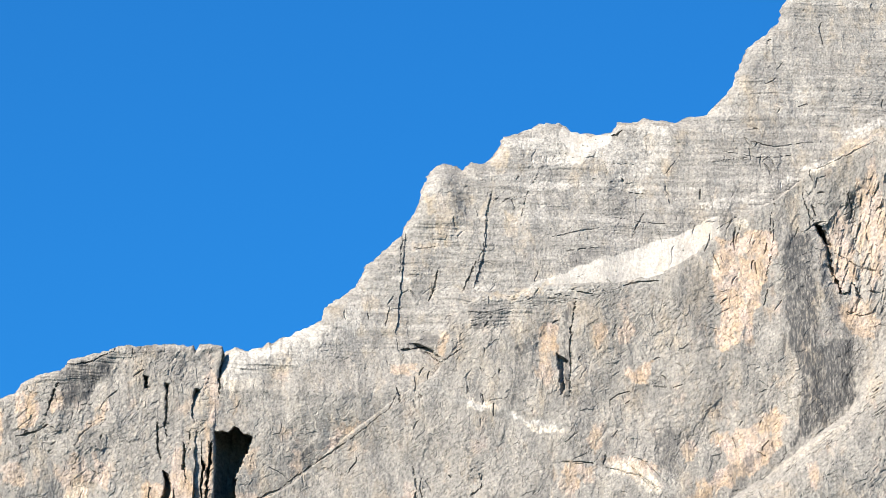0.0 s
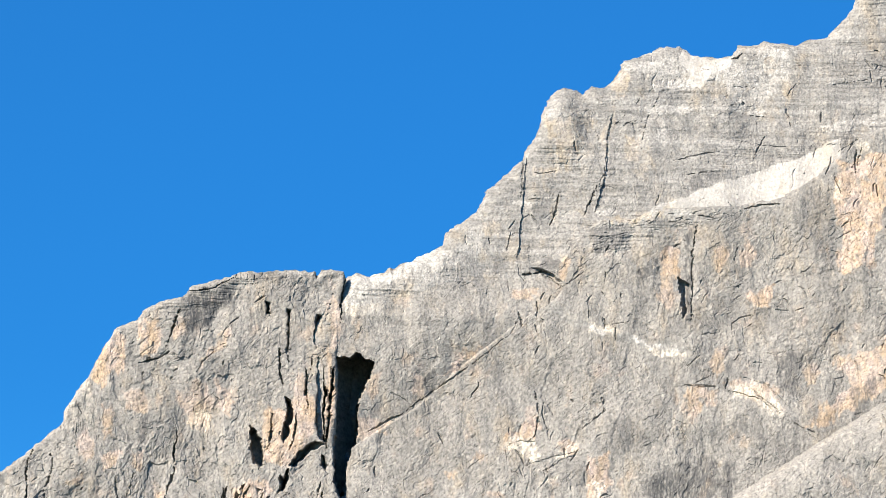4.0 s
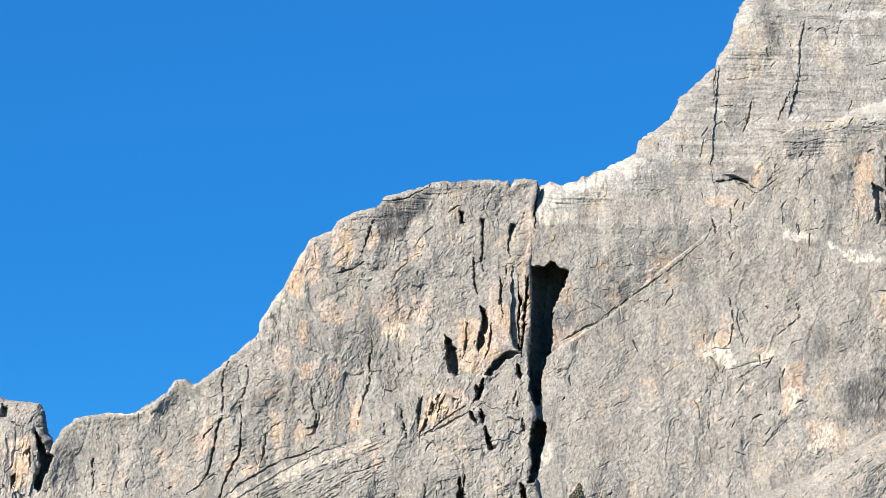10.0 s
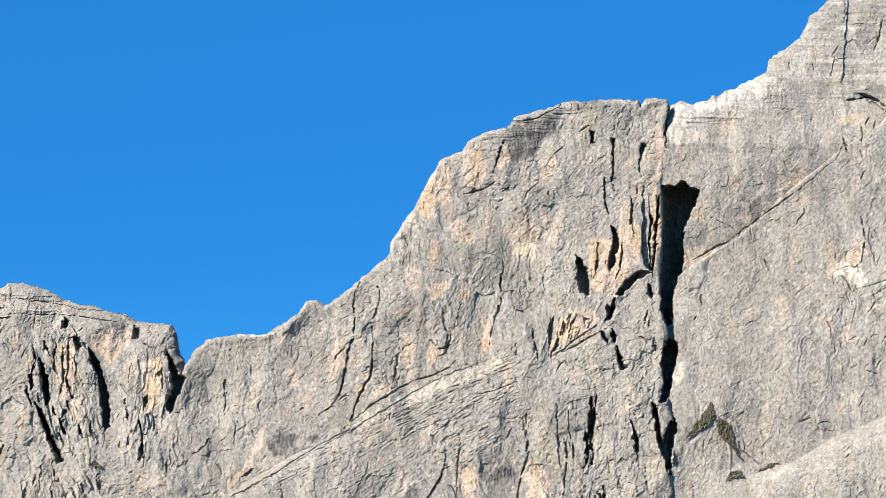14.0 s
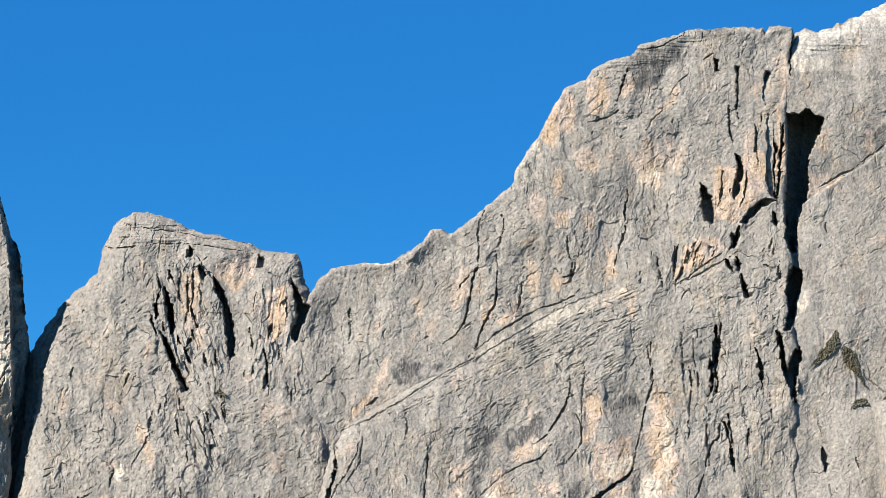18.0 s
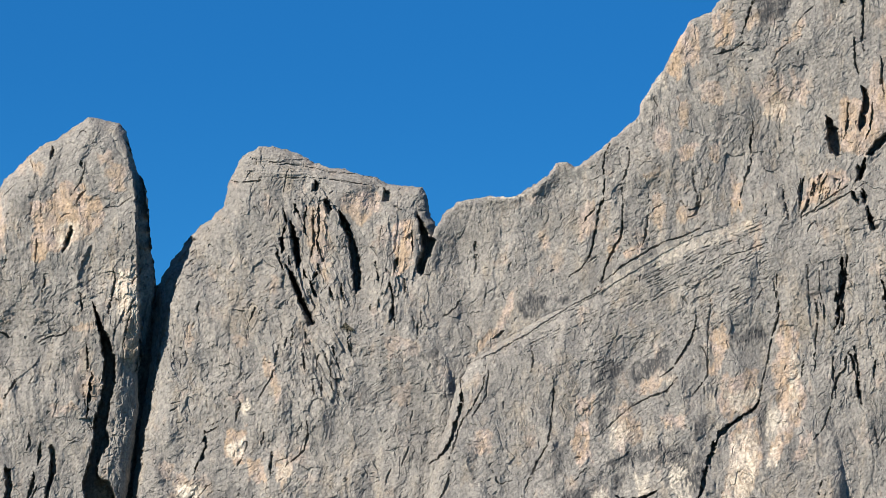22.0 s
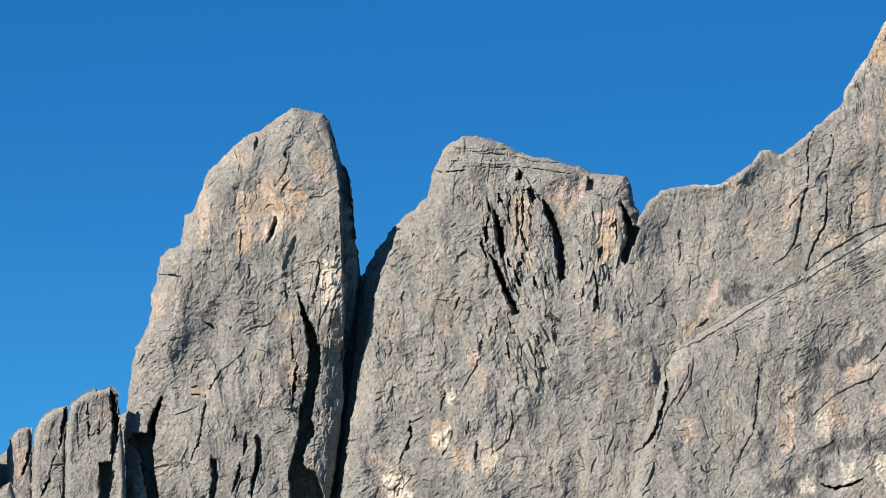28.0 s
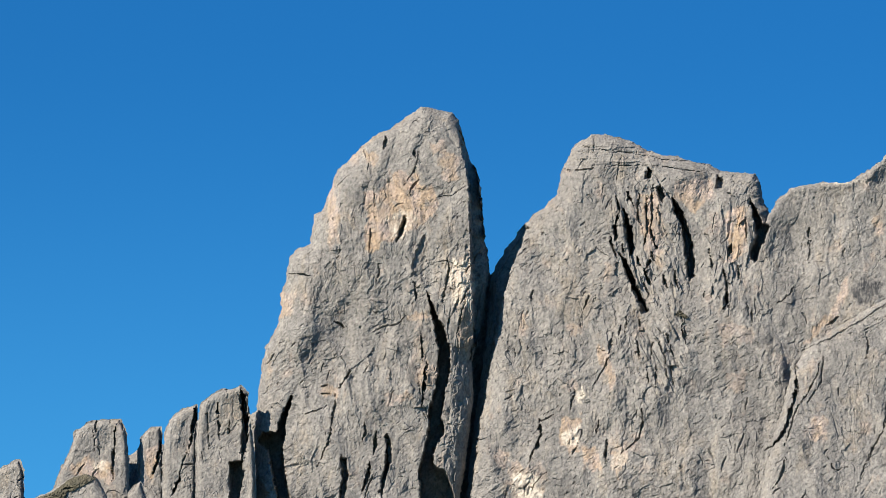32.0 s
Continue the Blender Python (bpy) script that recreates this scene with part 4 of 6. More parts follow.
crack(1.2, 4, (328.8, 819.7), (329.7, 816.7))
patch("pale", 1, (329.6, 814.2), (335.7, 812.7), (341.7, 813.8), (340.2, 811.3), (332.6, 811.7))
crack(0.8, 2.5, (331.1, 811.4), (340.1, 810.6))
crack(0.7, 2, (376.6, 828.4), (385.6, 830.2), (394.7, 831.3), (402.3, 832.7))
crack(0.7, 2, (407.3, 768.6), (404.3, 767))
crack(0.7, 2, (263.4, 803), (268, 806.2), (274, 807.9))
crack(0.7, 2, (343.7, 719.9), (348.2, 721.5))
crack(0.7, 2, (398.8, 702.4), (404.8, 705.6))
crack(0.7, 2, (398.3, 671.1), (401.3, 670.5), (404.8, 667.5))
crack(0.7, 2, (342, 706.1), (354, 705.4), (361.5, 707.3))
crack(0.7, 2, (297, 664.4), (305.9, 663.6), (314.8, 664.6))
crack(0.7, 2, (298.5, 675), (301.5, 677.5), (306, 681.2))
crack(1, 4, (389.6, 793), (388.6, 786.8), (386.8, 783.6))
crack(1, 4, (409.4, 804.2), (408.4, 796.4), (408.5, 787.1))
crack(1, 4, (231.9, 768.5), (230.7, 763.9), (228.9, 756.2), (226.5, 750))
crack(1, 4, (251.3, 773.5), (249.2, 765.8), (246.2, 759.6), (244.4, 753.4))
crack(1.2, 4, (430.6, 806.1), (432.6, 799.9))
crack(1.2, 4, (224.4, 722.5), (228.8, 719.5), (231.8, 717.1))
pit("", 12, (431.9, 796.2), (435.8, 794.4), (438.1, 788.3), (439.9, 784), (436.9, 785.5), (433.4, 790.7))
crack(0.8, 2.5, (405.7, 759.3), (404, 750))
crack(0.8, 2.5, (206.5, 749.7), (205.6, 743.5), (203.6, 735.9))
crack(0.8, 2.5, (234.2, 718.1), (237.8, 720.3), (243.7, 724.3))
crack(0.8, 2.5, (319.2, 661.7), (326.7, 660.3), (337.1, 657.4), (341.5, 652.9), (347.4, 650))
crack(0.8, 2.5, (350.3, 647), (356.2, 644.1), (365.1, 639.7))
crack(0.8, 2.5, (211.9, 786.6), (212.8, 782), (211.6, 774.3))
crack(0.7, 2, (215.5, 778.7), (223, 778.2), (231.9, 779.3))
crack(1.6, 5, (211, 722.9), (219.9, 723.9), (224.4, 724.6))
crack(1.6, 5, (297.3, 709.9), (297.6, 705.4), (296.9, 702.3))
patch("ochre", 1, (379, 786.6), (397.1, 790), (403.2, 793.2), (410.7, 788.7), (412, 777.9), (404.3, 765.4), (402.5, 750), (396.4, 739.1), (384.2, 725.1), (376.7, 725), (381.5, 746.6), (375.7, 764.9))
patch("pale", 0.7, (377.3, 774.2), (380.4, 777.3), (380.2, 766.5), (377.2, 766.5))
patch("dark", 0.6, (297.8, 778.9), (315.8, 782.4), (317.3, 774.7), (300.7, 769.8))
patch("dark", 0.6, (246.8, 750.4), (270.7, 750.8), (267.7, 741.5), (252.7, 735.2), (246.8, 738.1))
patch("dark", 0.6, (222.9, 733.1), (231.8, 731.8), (230.3, 727.2), (219.9, 725.5))
patch("ochre", 0.9, (287, 738.8), (294.5, 738.9), (294.4, 723.6), (285.4, 720.4), (284, 729.6))
patch("ochre", 0.9, (330.2, 715.1), (345.2, 718.4), (342.1, 709.1), (331.6, 707.4))
patch("ochre", 0.75, (312.5, 739.2), (321.4, 739.4), (319.9, 730.2), (313.8, 724))
patch("ochre", 0.75, (390.3, 734.4), (399.4, 740.7), (396.2, 725.3))
patch("ochre", 0.75, (297, 662.8), (307.3, 660), (304.3, 647.8), (298.3, 644.7))
patch("ochre", 0.75, (374.6, 679.2), (395.6, 685.6), (410.7, 695), (416.6, 692), (410.3, 673.7), (398.2, 661.3), (383.1, 652), (368.1, 642.7), (359.2, 639.6), (365.3, 651.8), (383.3, 664.2))
patch("pale", 0.6, (320.7, 663.2), (335.7, 666.5), (344.5, 657.5), (350.3, 648.5), (341.4, 649.9), (332.6, 657.3), (322.2, 658.7))
patch("ochre", 0.5, (312, 684.3), (319.5, 684.4), (317.9, 672.3), (308.9, 672.1))
patch("ochre", 0.5, (358.1, 675.9), (362.6, 677.5), (368.5, 673), (360.9, 663.8))
patch("ochre", 0.5, (252.8, 753.6), (270.7, 755.4), (294.7, 762), (282.7, 754.1), (264.7, 750.7))
patch("ochre", 0.5, (223, 808.5), (238, 808.7), (238, 797.9), (226, 796.2))
patch("ochre", 0.5, (217, 782.1), (231.9, 780.8), (230.4, 777.7), (217, 778.1))
patch("ochre", 0.5, (266.4, 798.4), (273.9, 798.6), (273.3, 784.7), (266.4, 786.1))
patch("ochre", 0.5, (227.4, 762.3), (230.4, 765.4), (228.9, 753.1), (225.9, 750))
patch("ochre", 0.5, (190.1, 752.5), (200.6, 751.1), (199.7, 743.4), (191.6, 744.8))
patch("ochre", 0.7, (231.8, 734.8), (236.3, 731.8), (234.8, 719.6), (230.3, 721))
patch("dark", 0.7, (297.6, 745.1), (303.6, 751.4), (301, 720.7), (299.6, 699.3), (297.2, 702.3))
patch("dark", 0.7, (327.4, 739.5), (329.8, 742.6), (328.8, 724.2), (325.8, 721.1))
patch("dark", 0.7, (272.1, 726.3), (278, 727.9), (278, 720.3), (272, 720.2))
patch("dark", 0.55, (344.7, 678.7), (359.7, 685.1), (356.5, 663.7), (346, 660.6))
patch("dark", 0.55, (318, 684.4), (322.5, 690.5), (320.7, 663.2), (317.7, 660.1))
patch("dark", 0.55, (383.3, 664.2), (398.3, 670.5), (392.1, 652.2), (384.6, 649))
patch("dark", 0.8, (423.1, 722.7), (432.2, 729), (450.4, 735.4), (452.1, 698.7), (431.5, 686.2), (416.3, 673.8), (422.6, 692.1))
patch("dark", 0.8, (415.2, 790.3), (430.3, 790.6), (432.7, 753.6), (431.9, 710.6), (422.9, 710.5), (417.3, 734.9), (414.7, 759.4))
patch("dark", 0.4, (311.7, 644.9), (335.5, 651.3), (341.3, 635.7), (311.6, 635.3))
crack(1.19, 3.5, (218.2, 660.8), (219.1, 654.7), (220.2, 648.7), (219.6, 642.7), (217.7, 636.6), (214.2, 633.6))
patch("ochre", 0.8, (214.3, 645.6), (218.7, 648.7), (218.6, 636.6), (212.7, 633.6), (199.4, 630.5), (202.4, 635))
patch("ochre", 0.8, (245.1, 624.8), (256.9, 627.9), (256.8, 612.9), (252.2, 603.8), (246.3, 594.8), (244.9, 606.8))
patch("pale", 0.7, (202.4, 633.5), (217.1, 633.6), (211.2, 629.1), (202.3, 629.9))
patch("pale", 0.7, (321.1, 664.6), (331.5, 666.2), (329.9, 658.6), (323.9, 658.6))
patch("pale", 0.7, (247.9, 612.8), (255.3, 612.9), (251.7, 603.8), (246.9, 597.8))
patch("pale", 0.55, (257.9, 585.9), (265.4, 591.9), (269.8, 593.5), (272.6, 579.4), (254.9, 579.3))
patch("pale", 0.55, (218.4, 611.1), (228.8, 617.2), (230.3, 615.7), (219.9, 609.6))
patch("ochre", 0.6, (298.8, 664.4), (315.1, 661.5), (312, 652.4), (301.6, 652.3), (297.3, 658.4))
patch("ochre", 0.6, (312.4, 682.7), (315.5, 685.8), (315.2, 670.6), (310.8, 672.1))
patch("ochre", 0.6, (171.3, 617.6), (177.2, 616.2), (174.8, 612.3))
patch("ochre", 0.6, (192.8, 604.9), (199.2, 606.4), (196.3, 601.9))
crack(0.8, 3, (254.3, 656.5), (254.2, 650.5), (251.2, 647.4), (245.3, 642.9), (242.3, 639.8))
crack(0.8, 3, (243.3, 590.3), (240.3, 588.2), (237.3, 585.8), (234.4, 582.2))
crack(0.7, 2.2, (295.9, 665), (306.2, 664.5), (315.1, 663.3))
crack(0.7, 2.2, (330, 664.7), (335.8, 658.7), (344.6, 652.7), (350.5, 650.3))
crack(1.6, 5, (314.1, 597.7), (309.6, 595.8), (306.7, 593.7))
patch("dark", 0.6, (276, 616), (293.8, 622.1), (311.6, 628.3), (317.3, 610.3), (302.3, 595.2), (278.7, 595))
patch("dark", 0.6, (316, 622.3), (323.4, 623.9), (320.1, 604.3), (315.7, 605.8))
crack(1.02, 4.5, (-421.2, 486.5), (-421.4, 477.6), (-420.7, 470.1))
crack(1.02, 4.5, (-415.2, 479), (-415.7, 470.1))
crack(1.6, 8, (-432.7, 484.5), (-432.7, 477.7), (-434.4, 470.3), (-436, 462.9))
crack(1.6, 8, (-440, 449.6), (-442.3, 443.7), (-444.9, 437.8))
crack(1.19, 4.5, (-475.4, 473.7), (-475, 464.8), (-475.4, 455.9), (-475.6, 447))
crack(1.19, 4.5, (-474.5, 476.7), (-475.7, 472.3))
crack(0.8, 3, (-484.4, 478.3), (-484.9, 472.4))
crack(0.8, 3, (-495, 451.7), (-492, 454.6), (-490.6, 455.5))
crack(0.8, 3, (-437.2, 461.4), (-439.5, 455.5), (-440.6, 449.6))
patch("ochre", 0.8, (-501, 453.2), (-490.6, 459.1), (-475.7, 455.9), (-477.1, 445.5), (-487.5, 447.1), (-499.4, 450.2))
patch("ochre", 0.8, (-458, 464.6), (-452.1, 464.5), (-453.4, 452.7), (-457.2, 446.8), (-458.5, 455.7))
patch("pale", 0.5, (-486.1, 457.5), (-478.7, 457.4), (-479.2, 451.5), (-485.2, 451.6))
pit("rock_buttress", 14, (69.3, 640.7), (72.8, 637.1), (75.8, 628.7), (76.6, 619.7), (74.6, 618.5), (70.8, 621.4), (69.6, 630.1))
pit("rock_buttress", 13, (87.9, 655.8), (91.4, 651.3), (92.3, 645.3), (89.3, 640.7), (89, 634.7), (87, 631.7), (85.5, 636.2), (87.9, 643.7), (88.5, 649.8))
pit("rock_buttress", 16, (104.8, 677), (107.1, 673.4), (107.7, 663.4), (109.4, 658.9), (108.2, 646.8), (108.1, 631.8), (104.6, 634.8), (103.5, 646.8), (104.7, 658.9), (104.2, 667.9))
pit("rock_buttress", 12, (89.9, 619.7), (94.3, 625.7), (99.3, 630.2), (103.1, 632.4), (108.1, 631.2), (104.6, 628.8), (100.2, 627.2), (96.3, 622.7), (92.8, 619.1))
pit("rock_buttress", 9, (103.4, 698.2), (106.4, 699.7), (104.8, 692.1), (105.4, 686.1), (103.3, 683.6), (102.5, 692.1))
pit("rock_buttress", 9, (85.7, 613.7), (88.4, 612.2), (87.8, 606.2), (83.9, 604.7), (85.4, 608.3))
pit("rock_buttress", 8, (86.9, 600.2), (89.8, 597.2), (89.8, 592.8), (87.7, 594.2))
pit("rock_buttress", 8, (89.8, 591.3), (92.1, 586.8), (95, 580.2), (92.1, 579.3), (89.8, 585.3))
pit("rock_buttress", 9, (106.9, 625.8), (109.9, 619.8), (109, 616.8), (106, 619.8))
pit("", 20, (113.5, 634.8), (122.9, 634.8), (120.8, 622.8), (118.4, 616.8), (117.7, 606.3), (116.3, 606.3), (113.9, 613.8), (112.8, 619.8))
crack(1, 4, (97.7, 672.4), (99.4, 666.4), (98.2, 658.8), (100, 649.8))
crack(0.9, 4, (101.2, 677), (100.6, 670.9))
crack(0.9, 4, (81.1, 646.7), (79.9, 634.7), (78.1, 625.7))
crack(1, 4, (93.5, 646.8), (92.3, 634.7), (89.9, 627.2))
crack(0.8, 3, (111.3, 674), (111.8, 658.9), (110.6, 646.8))
crack(1.19, 4.5, (61.9, 595.7), (64, 604.6), (66.3, 609.1))
crack(0.85, 3.5, (79.5, 565.9), (78.6, 562.3))
patch("ochre", 0.85, (78.2, 652.7), (89.9, 646.8), (98.8, 658.8), (103.2, 652.8), (101.7, 634.8), (95.8, 628.7), (88.4, 619.7), (76.6, 622.7), (75.2, 634.7))
patch("ochre", 0.8, (108.3, 664.9), (114.2, 664.9), (113.5, 643.8), (109.4, 640.8))
patch("pale", 0.7, (119.2, 719.5), (127.2, 722.6), (137.6, 722), (149.5, 728.8), (164.4, 738), (161.3, 728.9), (143.5, 718.1), (131.6, 712), (121.1, 698.3), (118.8, 707.4))
patch("ochre", 0.6, (108.5, 707.3), (115.3, 710.4), (114.9, 683.1), (110.1, 681.5))
calm(12, 1, (245.3, 748.8), (270.7, 754.5), (300.7, 761.1), (312.6, 756.1), (309.6, 749.9), (282.6, 744.2), (264.6, 736), (248.2, 732))
patch("pale", 0.8, (265.9, 691.8), (277.8, 686.8), (297.1, 682.6), (300.7, 679), (285.2, 680.9), (270.4, 685.5))
patch("pale", 0.6, (243.1, 694.8), (252.6, 691.9), (265.9, 689.7), (261.5, 693.2), (249.6, 697.9))
patch("pale", 0.45, (278.6, 834.3), (289.2, 840.8), (301.2, 836.3), (298.1, 824.8), (283.1, 824.5))
patch("pale", 0.45, (316.3, 838.2), (337.5, 844.8), (355.7, 848.3), (352.4, 832.6), (343.2, 816.9), (328.1, 813.5), (319.2, 825.8))
patch("pale", 0.4, (151.6, 722.8), (175.3, 736.9), (193.1, 752.5), (190.2, 737.2), (175.3, 727.8), (163.5, 718.4))

ORDER = {}


def near_box(pts, reach, u, v):
    """Indices of the points in the box round pts."""
    if ORDER.get("of") is not u:
        ORDER["of"], ORDER["by"] = u, np.argsort(u)
        ORDER["us"] = u[ORDER["by"]]
    p = np.asarray(pts)
    (u0, v0), (u1, v1) = p.min(0) - reach, p.max(0) + reach
    i = ORDER["by"][np.searchsorted(ORDER["us"], u0):np.searchsorted(ORDER["us"], u1)]
    return i[(v[i] > v0) & (v[i] < v1)]


def small_cracks():
    """Short random clefts in loose swarms, mostly upright or along the diagonal bedding."""
    r = random.Random(11)
    out = []
    for _ in range(330):
        cu, cv = r.uniform(-540, 480), r.uniform(430, 930)
        lean = r.choice((90, 90, 86, 100, 78, 62, 40, 35)) + r.gauss(0, 6)
        for _ in range(r.choice((1, 2, 3, 5))):
            u, v, turn = cu + r.gauss(0, 7), cv + r.gauss(0, 9), lean + r.gauss(0, 8)
            ln = r.uniform(2, 7) * (2.0 if r.random() < 0.15 else 1)
            pts = [(u, v)]
            for _ in range(4):
                turn += r.gauss(0, 16)
                pts.append((pts[-1][0] + ln / 4 * math.cos(radians(turn)), pts[-1][1] + ln / 4 * math.sin(radians(turn))))
            out.append((r.uniform(0.35, 0.8), r.uniform(0.4, 1.8), pts))
    return out


SMALL = small_cracks()


def relief(u, v, kind):
    """Depth in metres that the rock's structure adds at (u, v); kind is a dict of weights."""
    wu = u + 5 * fbm(u / 40, v / 40, 3, 3) + 1.2 * gnoise(u / 5, v / 5, 8)
    wv = v + 5 * fbm(u / 40, v / 40, 5, 3) + 1.2 * gnoise(u / 5, v / 5, 9)
    layers, rough = np.ones(u.shape), np.ones(u.shape)
    for la, ro, pts in CALM:
        i = near_box(pts, 8, u, v)
        if len(i):
            f = smooth(-3, 4, outline_depth(pts, u[i], v[i], 9) + 3 * fbm(u[i] / 12, v[i] / 12, 19, 3))
            layers[i] *= 1 - f * (1 - la)
            rough[i] *= 1 - f * (1 - ro)
    big = 6.0 * kind.get("big", 1) * fbm(u / 75, v / 90, 21, 3)
    big += 2.4 * kind.get("rib", 1) * np.abs(fbm(wu / 26 + wv / 90, wv / 70, 29, 2)) + 1.4 * kind.get("rib", 1) * np.abs(gnoise(wu / 17 - wv / 60, wv / 45, 30))
    w = 1.3 * kind.get("mid", 1) * fbm(wu / 22, wv / 30, 31, 3, 0.42)
    # exfoliation: sheets of rock broken off along ragged edges, large and small
    for size_u, size_v, count, high, seed in ((30, 52, 2.6, 0.7, 33), (11, 17, 2.0, 0.32, 36)):
        t = count * fbm(wu / size_u, wv / size_v, seed, 6, 0.55)
        t = t - np.floor(t)
        where = smooth(-0.05, 0.3, gnoise(u / (0.7 * size_u), v / (0.6 * size_v), seed + 300))
        w += high * kind.get("sheet", 1) * where * (smooth(0.9, 1.0, t) - t)
    # diagonal bedding, falling to the left
    tilt = radians(kind.get("bed", 35))
    bu, bv = wu * math.cos(tilt) + wv * math.sin(tilt), -wu * math.sin(tilt) + wv * math.cos(tilt)
    facet, grain = kind.get("facet", 1), kind.get("grain", 1)
    patch = 0.3 + 0.8 * smooth(-0.3, 0.35, fbm(u / 38, v / 38, 28, 3))
    slant = smooth(-0.2, 0.2, gnoise(u / 60, v / 60, 27) + kind.get("slant", 0))
    f1, j1 = facets(wu / 15, wv / 26, 41, 1.5 * facet)
    f2, j2 = facets(wu / 4.2 + 0.3 * wv / 8, wv / 9, 42, 0.7 * facet)
    f3, j3 = facets(bu / 3.6, bv / 1.6, 43, 0.5 * facet)
    w += 0.6 * f1 * smooth(0, 0.15, j1) + patch * (0.35 * f2 + 0.4 * f3)
    # angular blocks of three sizes, set along the bedding or the fall line
    ju, jv = 0.7 * gnoise(u / 1.6, v / 1.6, 53), 0.7 * gnoise(u / 1.6, v / 1.6, 54)
    mu = np.where(slant > 0.5, 0.7 * bu, wu) + ju
    mv = np.where(slant > 0.5, 1.5 * bv, wv) + jv
    crush = 0.2 + 0.8 * smooth(-0.15, 0.3, fbm(u / 17, v / 21, 55, 3))
    block = kind.get("block", 1)
    w += block * patch * facets(mu / 5.5, mv / 9, 45, 0.4, 0.36)[0]
    w += block * crush * facets(mu / 2.3, mv / 3.6, 46, 0.24, 0.2)[0]
    w += block * (0.4 + 0.6 * crush) * facets(mu / 1.4, mv / 2.0, 47, 0.11, 0.1)[0]
    w += 0.5 * (1 - smooth(0, 0.05, j2)) * smooth(0.15, 0.45, gnoise(u / 14, v / 14, 13)) * kind.get("joint", 1)
    flute = kind.get("flute", 0.5)
    w += 0.55 * flute * (1.6 * np.abs(gnoise(wu / 7, wv / 60, 51)) + 0.6 * np.abs(gnoise(wu / 2.6, wv / 20, 52)))
    strata = kind.get("strata", 0.15) * layers * (0.35 + 0.65 * smooth(-0.25, 0.3, fbm(u / 45, v / 16, 66, 3)))
    layer = v + 0.05 * u * kind.get("dip", 0) + 2.2 * gnoise(u / 35, v / 35, 61) + 0.5 * gnoise(u / 6, v / 6, 67)
    bands = 0.5 * gnoise(layer / 2.4, u / 40, 62) + 0.5 * gnoise(layer / 1.0, u / 14, 63) + 1.1 * gnoise(layer / 6, u / 90, 64)
    w += 1.1 * strata * bands
    # fine grain, drawn out along the bedding or the fall line, and small pits in swarms
    g1 = slant * gnoise(bu / 2.6, bv / 1.0, 71) + (1 - slant) * gnoise(wu / 0.95, wv / 2.4, 72)
    g2 = gnoise(u / 0.75, v / 0.95, 74)
    w += grain * patch * (0.22 * g1 + 0.06 * g2)
    swarm = smooth(-0.2, 0.3, fbm(u / 24, v / 24, 75, 3))
    pits = slant * gnoise(bu / 4.2, bv / 1.3, 76) + (1 - slant) * gnoise(wu / 1.4, wv / 4.2, 77) + 0.25 * g2
    w += 1.2 * grain * (0.1 + 0.9 * swarm) * smooth(0.4, 0.52, pits)
    chips = gnoise(wu / 1.9, wv / 2.3, 78) + 0.3 * g2
    w += 0.45 * grain * (0.2 + 0.8 * (1 - swarm)) * smooth(0.4, 0.52, chips)
    w = big + w * rough
    for amount, angle, pts in SLABS:
        i = near_box(pts, 6, u, v)
        if len(i):
            f = smooth(-2, 5, outline_depth(pts, u[i], v[i], 12) + 4 * fbm(u[i] / 14, v[i] / 14, 23, 3))
            c, s = math.cos(radians(angle)), math.sin(radians(angle))
            x, y = u[i] * c + v[i] * s, v[i] * c - u[i] * s + 0.8 * gnoise(u[i] / 9, v[i] / 9, 24)
            pitch = 1.4 if angle < 60 else 3.2
            saw = (y / pitch + 0.8 * gnoise(x / 22, y / 3, 25)) % 1.0
            shape = saw - 0.5 + 1.2 * gnoise(x / 7, y / 1.1, 26)
            if angle < 60:
                shape = 0.25 * shape + 0.8 * smooth(0.2, 0.4, gnoise(x / 4, y / 0.7, 26) + 0.3 * gnoise(x / 1.5, y, 22))
            else:
                shape = 1.5 * facets(x / 8, y / 3.4, 26, 1.0)[0] + 0.5 * (saw - 0.5) + 0.5 * gnoise(x / 3.5, y / 1.4, 22)
            w[i] = w[i] + amount * f * shape * smooth(-0.25, 0.2, gnoise(x / 11, y / 3.5, 27))
    return w


